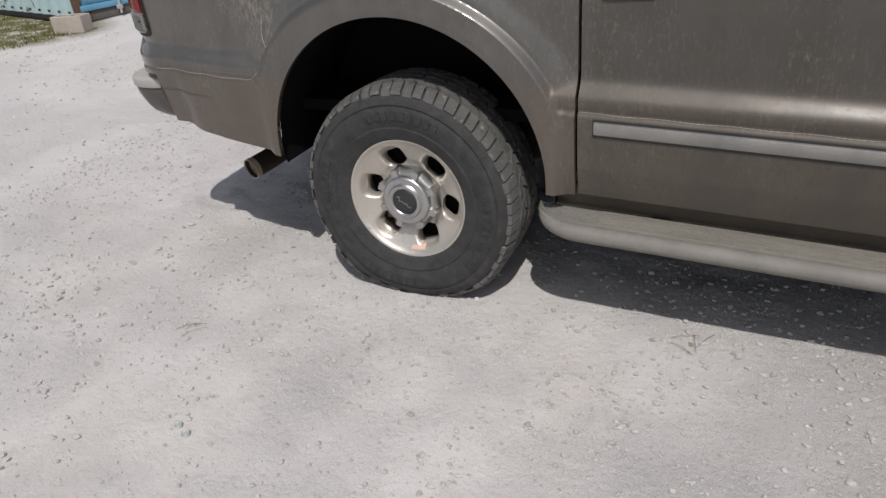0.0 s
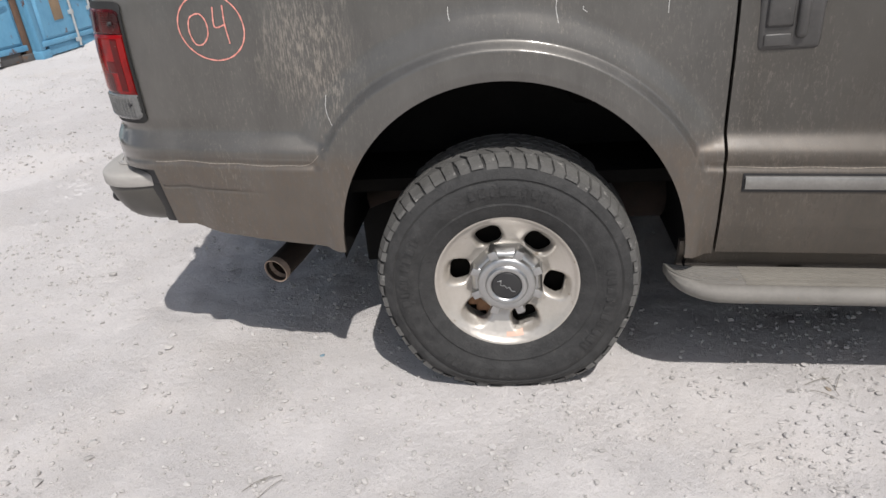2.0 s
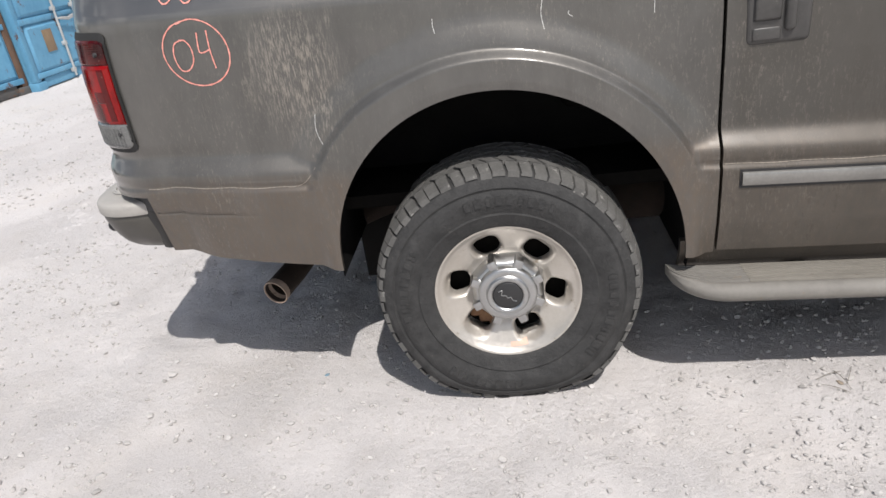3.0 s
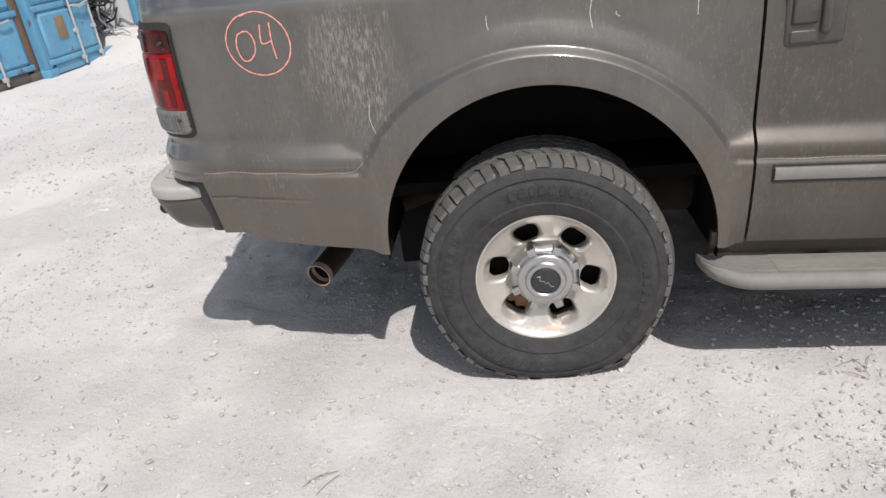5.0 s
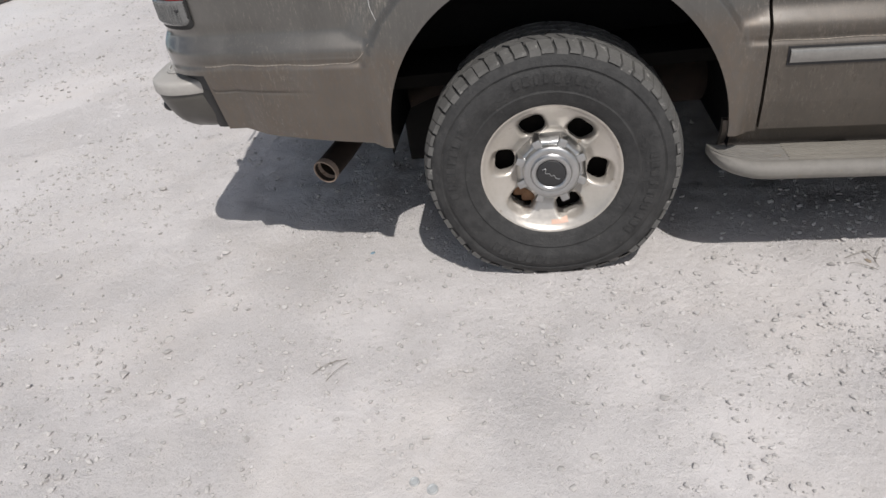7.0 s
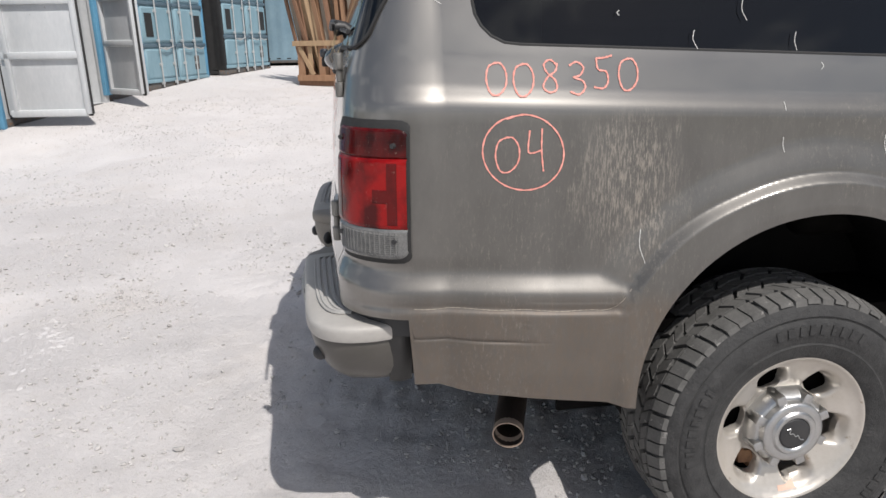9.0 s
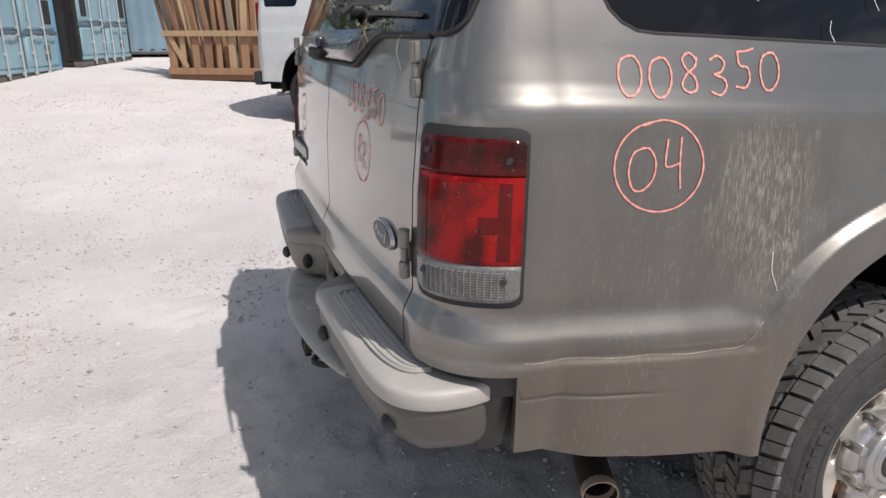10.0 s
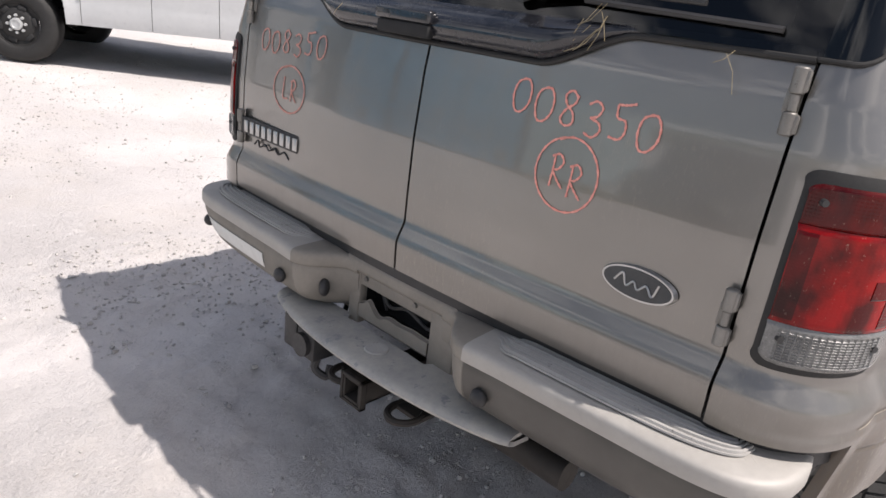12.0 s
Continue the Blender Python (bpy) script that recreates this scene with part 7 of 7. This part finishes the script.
box(bm, (3.0, 0.1, 0.4), (4.15, VW - 0.1, 1.15), 0.12, 4)
box(bm, (2.98, 0.08, 0.45), (3.3, VW - 0.08, 1.5), 0.1, 4)
part("nose", bm, VAN_WHITE, van)
bm = bmesh.new()
grid_faces(bm, [[Vector((x, 0.25 + (VW - 0.5) * k / 8, z)) for k in range(9)] for x, z in ((3.2, 2.03), (3.75, 1.2))])
part("windscreen", finish_panel(bm, 0.01), GLASS, van)
bm = bmesh.new()
box(bm, (-0.9, 0.2, 0.42), (3.6, VW - 0.2, 0.56), 0.02)
part("underbody", bm, UNDER, van)
bm = bmesh.new()
tube(bm, [(-0.62, 0.06, 0.37), (-0.45, 0.14, 0.38), (-0.2, 0.3, 0.4)], 0.028, 14, False, 0.003)
part("tail_pipe", bm, STEEL, van)


def van_wheel(x, y, flip):
    w = new("wheel")
    w.parent = van
    w.matrix_local = pose(x, y, 0.382, 0, 0, 180 if flip else 0)
    bm = bmesh.new()
    lathe(bm, [(0.215, 0.01), (0.225, -0.006), (0.26, -0.016), (0.32, -0.016), (0.355, -0.004), (0.372, 0.02), (0.383, 0.03), (0.385, 0.11), (0.383, 0.20), (0.35, 0.235), (0.22, 0.23)], 72)
    part("tyre", bm, RUBBER, w, "black road tyre", 50)
    bm = bmesh.new()
    lathe(bm, [(0.218, -0.002), (0.21, 0.0), (0.205, 0.025), (0.17, 0.03), (0.15, 0.012), (0.11, 0.002), (0.08, 0.0), (0.075, -0.012), (0.0, -0.014)], 48)
    bmesh.ops.recalc_face_normals(bm, faces=bm.faces)
    rim = part("rim", bm, RUBBER, w, "black steel rim")
    for k in range(6):
        bm = bmesh.new()
        a = math.radians(60 * k + 10)
        box(bm, (-0.026, 0.002, -0.045), (0.026, 0.03, 0.045), 0.016, 2)
        bmesh.ops.transform(bm, matrix=Matrix.Translation((0.165 * math.cos(a), 0.0, 0.165 * math.sin(a))) @ Matrix.Rotation(-a, 4, "Y"), verts=bm.verts)
        part("slot", bm, DARK, rim)
    for k in range(8):
        bm = bmesh.new()
        a = math.radians(45 * k)
        bmesh.ops.create_cone(bm, cap_ends=True, segments=8, radius1=0.017, radius2=0.013, depth=0.022, matrix=Matrix.Translation((0.084 * math.cos(a), -0.016, 0.084 * math.sin(a))) @ pose(0, 0, 0, 90, 0, 0))
        part("lug_nut", bm, BARS, rim)
    bm = bmesh.new()
    lathe(bm, [(0.062, -0.012), (0.058, -0.034), (0.04, -0.038), (0.034, -0.03), (0.0, -0.03)], 24)
    part("hub_ring", bm, BARS, rim, "silver hub ring")
    return w


for x in (0.0, 3.5):
    van_wheel(x, 0.02, False)
    van_wheel(x, VW - 0.02, True)

# the tail is short behind the rear wheels
for ob in van.children_recursive:
    if ob.type == "MESH" and ob.parent == van:
        for v in ob.data.vertices:
            if v.co.x < -0.5:
                v.co.x = -0.5 + (v.co.x + 0.5) * 0.66

# ---------- timber stillage ----------
crate = holder("timber_stillage", (-1.98, 13.1, slope(13.1) - 0.01), "slatted wooden crate on the limestone yard", "crate", "", -27)
L_, D_, H_ = 1.8, 0.95, 0.88


def board(lo, hi, name, k=0, m=None):
    bm = bmesh.new()
    box(bm, lo, hi, 0.004, 1)
    if m:
        bmesh.ops.transform(bm, matrix=m, verts=bm.verts)
    return part(name, bm, WOOD[k % 4], crate)


for y in (0.0, D_ - 0.03):
    board((0, y, 0.1), (L_, y + 0.03, 0.22), "rail", 0)
    board((-0.05, y - 0.03, H_ - 0.1), (L_ + 0.05, y + 0.0, H_), "rail", 3)
    for k in range(8):
        x = 0.02 + k * 0.235
        board((x, y + 0.03, 0.12), (x + (0.15, 0.1, 0.13)[k % 3], y + 0.05, H_ - 0.02), "slat", (0, 3, 0, 1)[k % 4])
for x in (0.0, L_ - 0.03):
    for z in (0.15, 0.4, 0.66):
        board((x, 0.05, z), (x + 0.03, D_, z + 0.1), "slat", 0)
for y in (0.05, 0.45, 0.85):
    board((0, y, 0.0), (L_, y + 0.09, 0.1), "skid", 1)
board((0, 0.05, 0.1), (L_, D_ - 0.05, 0.13), "deck_board", 2)
board((0, 0, 0), (0.09, 0.02, 0.62), "brace", 3, pose(0.33, 0.005, 0.2, 0, -28, 0))
rng = random.Random(12)
for k in range(57):
    t_ = holder("timber_plank", (0, 0, 0), "weathered timber plank standing in the crate", "plank", "planks in the crate")
    t_.matrix_world = crate.matrix_world @ pose(0.07 + (k % 19) * 0.086 + rng.uniform(-0.02, 0.02), 0.15 + 0.22 * (k // 19) + rng.uniform(-0.03, 0.08), 0.135, rng.uniform(-4, 4), -13 + 15 * (k % 19) / 18 + rng.uniform(-3, 3), rng.uniform(-25, 25))
    bm = bmesh.new()
    box(bm, (-rng.uniform(0.035, 0.065), -0.02, 0), (rng.uniform(0.03, 0.06), 0.02, rng.uniform(1.85, 2.6)), 0.003, 1)
    ob = link("board", bm, WOOD[rng.randrange(4)], t_, 30)

# ---------- small things by the blue container ----------
blk = holder("concrete_block", (-6.60, 3.84, ground_z(-6.4, 3.9)), "weathered hollow concrete block on the ground", "block", "", 14)
bm = bmesh.new()
for x0, x1, y0, y1 in ((0, 0.40, 0, 0.035), (0, 0.40, 0.155, 0.19), (0, 0.035, 0.035, 0.155), (0.1825, 0.2175, 0.035, 0.155), (0.365, 0.40, 0.035, 0.155)):
    box(bm, (x0, y0, 0), (x1, y1, 0.19), 0.004, 1)
part("body", bm, CONCRETE, blk)
rng = random.Random(31)
verts, faces = [], []
for k in range(9000):
    x, y = rng.uniform(-11.5, -6.4), rng.uniform(2.7, 5.4)
    edge = 3.05 + 0.35 * noise.noise((x * 0.8, 0, 1)) + 0.12 * (x + 6.1) * -0.3
    if y < edge or noise.noise((x * 1.3, y * 1.3, 4)) < rng.uniform(-0.5, 0.25) or y > 4.25 - 0.3 * (x + 6.95):
        continue
    h, a, z = rng.uniform(0.02, 0.07), rng.uniform(0, 6.28), ground_z(x, y)
    n0 = len(verts)
    dx, dy = 0.006 * math.cos(a), 0.006 * math.sin(a)
    lx, ly = rng.uniform(-0.03, 0.03), rng.uniform(-0.03, 0.03)
    verts += [(x - dx, y - dy, z - 0.004), (x + dx, y + dy, z - 0.004), (x + lx, y + ly, z + h)]
    faces.append((n0, n0 + 1, n0 + 2))
me = bpy.data.meshes.new("grass")
me.from_pydata(verts, [], faces)
me.materials.append(GRASS)
tagged(new("grass", me), "short yellowing grass beside the blue container", "grass", "", "stuff")

# ---------- trees past the row ----------


def make_tree(x, y, h, seed):
    rng = random.Random(seed)
    z = slope(y)
    tree = holder("tree", (x, y, z), "dark leafy tree rising past the containers", "tree", "trees at the yard's edge")
    bm = bmesh.new()
    tube(bm, smooth_line([(0, 0, -0.05), (0.1, 0.05, h * 0.25), (0.0, 0.1, h * 0.5), (0.15, 0, h * 0.75)], 12), [0.22 - 0.015 * k for k in range(12)], 10)
    ends = []
    for k in range(9):
        a, b = k * 2.4, h * (0.3 + 0.05 * k)
        e = Vector((math.cos(a) * h * 0.25, math.sin(a) * h * 0.25, b + h * 0.18))
        tube(bm, smooth_line([(0.05, 0.05, b), e * 0.5 + Vector((0, 0, b * 0.5 + 0.1)), e], 7), [0.09 - 0.011 * i for i in range(7)], 6)
        ends.append(e)
    part("trunk", bm, BARK, tree)
    verts, faces = [], []
    for e in ends + [Vector((0, 0, h * 0.8)), Vector((0.3, 0.2, h * 0.65))]:
        for k in range(420):
            p = e + Vector((rng.gauss(0, 1), rng.gauss(0, 1), rng.gauss(0, 0.8))) * h * 0.1
            d1 = Vector((rng.uniform(-1, 1), rng.uniform(-1, 1), rng.uniform(-1, 1))).normalized() * 0.11
            d2 = d1.orthogonal().normalized() * 0.05
            n0 = len(verts)
            verts += [p - d1, p + d2, p + d1, p - d2]
            faces.append((n0, n0 + 1, n0 + 2, n0 + 3))
    me = bpy.data.meshes.new("crown")
    me.from_pydata(verts, [], faces)
    me.materials.append(LEAF)
    cr = new("crown", me)
    cr.parent = tree


for k, (x, y, h) in enumerate(((-6.0, 30, 7.5), (-1.5, 31, 6.5), (3.0, 32, 7.0), (8.0, 33, 7.5), (-12, 33, 8))):
    make_tree(x, y, h, k)

# ---------- dark car at the grass ----------
car = holder("parked_car", (-7.55, 1.72, 0.0), "dark small car parked by the grass", "car", "", 8)
prof_c = [(0.0, 0.28), (0.0, 0.55), (-0.06, 0.72), (-0.3, 0.86), (-0.95, 0.98), (-1.6, 1.40), (-2.9, 1.46), (-3.6, 1.0), (-4.0, 0.92), (-4.05, 0.3)]
side_c = smooth_line([(x, 0, z) for x, z in prof_c], 60)
rows = []
for k in range(17):
    u = k / 16
    y = 0.84 * (1 - math.cos(math.pi * u))
    pull = abs(2 * u - 1) ** 3
    rows.append([Vector((p.x * (1 - 0.04 * pull) - 0.16 * pull * (1 - ease(-p.x, 0.0, 0.6)), y, 0.28 + (p.z - 0.28) * (1 - 0.10 * pull))) for p in side_c])
bm = bmesh.new()
vs = grid_faces(bm, rows)
bm.faces.new(vs[0])
bm.faces.new(vs[-1])
bm.faces.new([r[0] for r in vs] + [r[-1] for r in vs[::-1]])
bmesh.ops.recalc_face_normals(bm, faces=bm.faces)
part("body", bm, DARKCAR, car)
for y in (0.16, 1.36):
    bm = bmesh.new()
    bmesh.ops.create_uvsphere(bm, u_segments=20, v_segments=12, radius=1.0, matrix=Matrix.Translation((-0.15, y + 0.08, 0.70)) @ Matrix.Diagonal((0.13, 0.16, 0.11, 1)))
    part("headlamp", bm, CLEAR, car, "clear headlamp")
bm = bmesh.new()
bmesh.ops.create_cone(bm, cap_ends=True, segments=24, radius1=0.055, radius2=0.05, depth=0.03, matrix=Matrix.Translation((0.005, 0.84, 0.55)) @ pose(0, 0, 0, 0, 90, 0))
part("badge", bm, BARS, car, "round bright badge")
for x in (-0.75, -3.25):
    for y in (0.02, 1.46):
        bm = bmesh.new()
        lathe(bm, [(0.0, 0.0), (0.16, 0.0), (0.19, 0.01), (0.2, -0.01), (0.28, -0.01), (0.3, 0.03), (0.3, 0.18), (0.0, 0.19)], 36, (x, y, 0.30))
        part("wheel", bm, TYRE, car)
bm = bmesh.new()
box(bm, (-0.06, 0.12, 0.22), (0.03, 1.56, 0.42), 0.04, 3)
part("front_bumper", bm, BLACK, car)

# ---------- bits on the ground ----------


TWIG = plain("dry_grey_twig", (0.14, 0.125, 0.1), (0.24, 0.215, 0.175), 60, (0.8, 0.95), bump=0.2)


def litter(name, x, y, size, mat_, label, seed):
    rng = random.Random(seed)
    bm = bmesh.new()
    bmesh.ops.create_icosphere(bm, subdivisions=2, radius=1.0)
    for v in bm.verts:
        v.co *= 1 + 0.3 * noise.noise(v.co * 1.7 + Vector((seed, 0, 0)))
        v.co = Vector((v.co.x * size, v.co.y * size * 0.6, v.co.z * size * 0.28))
    ob = link(name, bm, mat_, None, 60)
    ob.matrix_world = pose(x, y, ground_z(x, y) + size * 0.12, 0, 0, rng.uniform(0, 180))
    return tagged(ob, label, "litter", "", "")


litter("plastic_scrap", -0.668, 0.165, 0.011, SLATE, "small crushed slate-blue plastic scrap on the gravel", 3)
litter("twig_clump", 0.96, -0.03, 0.012, WOOD[2], "dry root stub on the limestone", 5)
for k, (x, y, a) in enumerate(((-0.70, -0.44, 40), (-0.66, -0.46, 55), (-0.68, -0.43, 30), (0.97, -0.02, 100), (1.0, 0.0, 60), (0.94, 0.0, 20), (0.93, -0.06, 150))):
    bm = bmesh.new()
    z = ground_z(x, y)
    dx, dy = 0.045 * math.cos(radians(a)), 0.045 * math.sin(radians(a))
    tube(bm, smooth_line([(x - dx, y - dy, z + 0.004), (x, y, z + 0.012), (x + dx, y + dy, z + 0.006)], 8), 0.0009, 5)
    tagged(link("twig", bm, TWIG, None, 60), "thin dry twig lying on the limestone", "twig", "twigs on the ground", "")

for x, y, r in ((-0.372, -0.85, 0.0125), (-0.325, -0.872, 0.014)):
    bm = bmesh.new()
    lathe(bm, [(0.0, -0.002), (r * 0.62, -0.0022), (r * 0.74, -0.0042), (r * 0.92, -0.0045), (r, -0.002), (r, 0.003)], 32)
    bmesh.ops.rotate(bm, cent=(0, 0, 0), matrix=Matrix.Rotation(radians(-90), 3, "X"), verts=bm.verts)
    lid = link("bottle_cap", bm, BARS, None, 40)
    lid.matrix_world = pose(x, y, ground_z(x, y) + 0.004, 6, -8, 0)
    tagged(lid, "dull grey round cap pressed into the limestone", "cap", "caps on the ground", "")
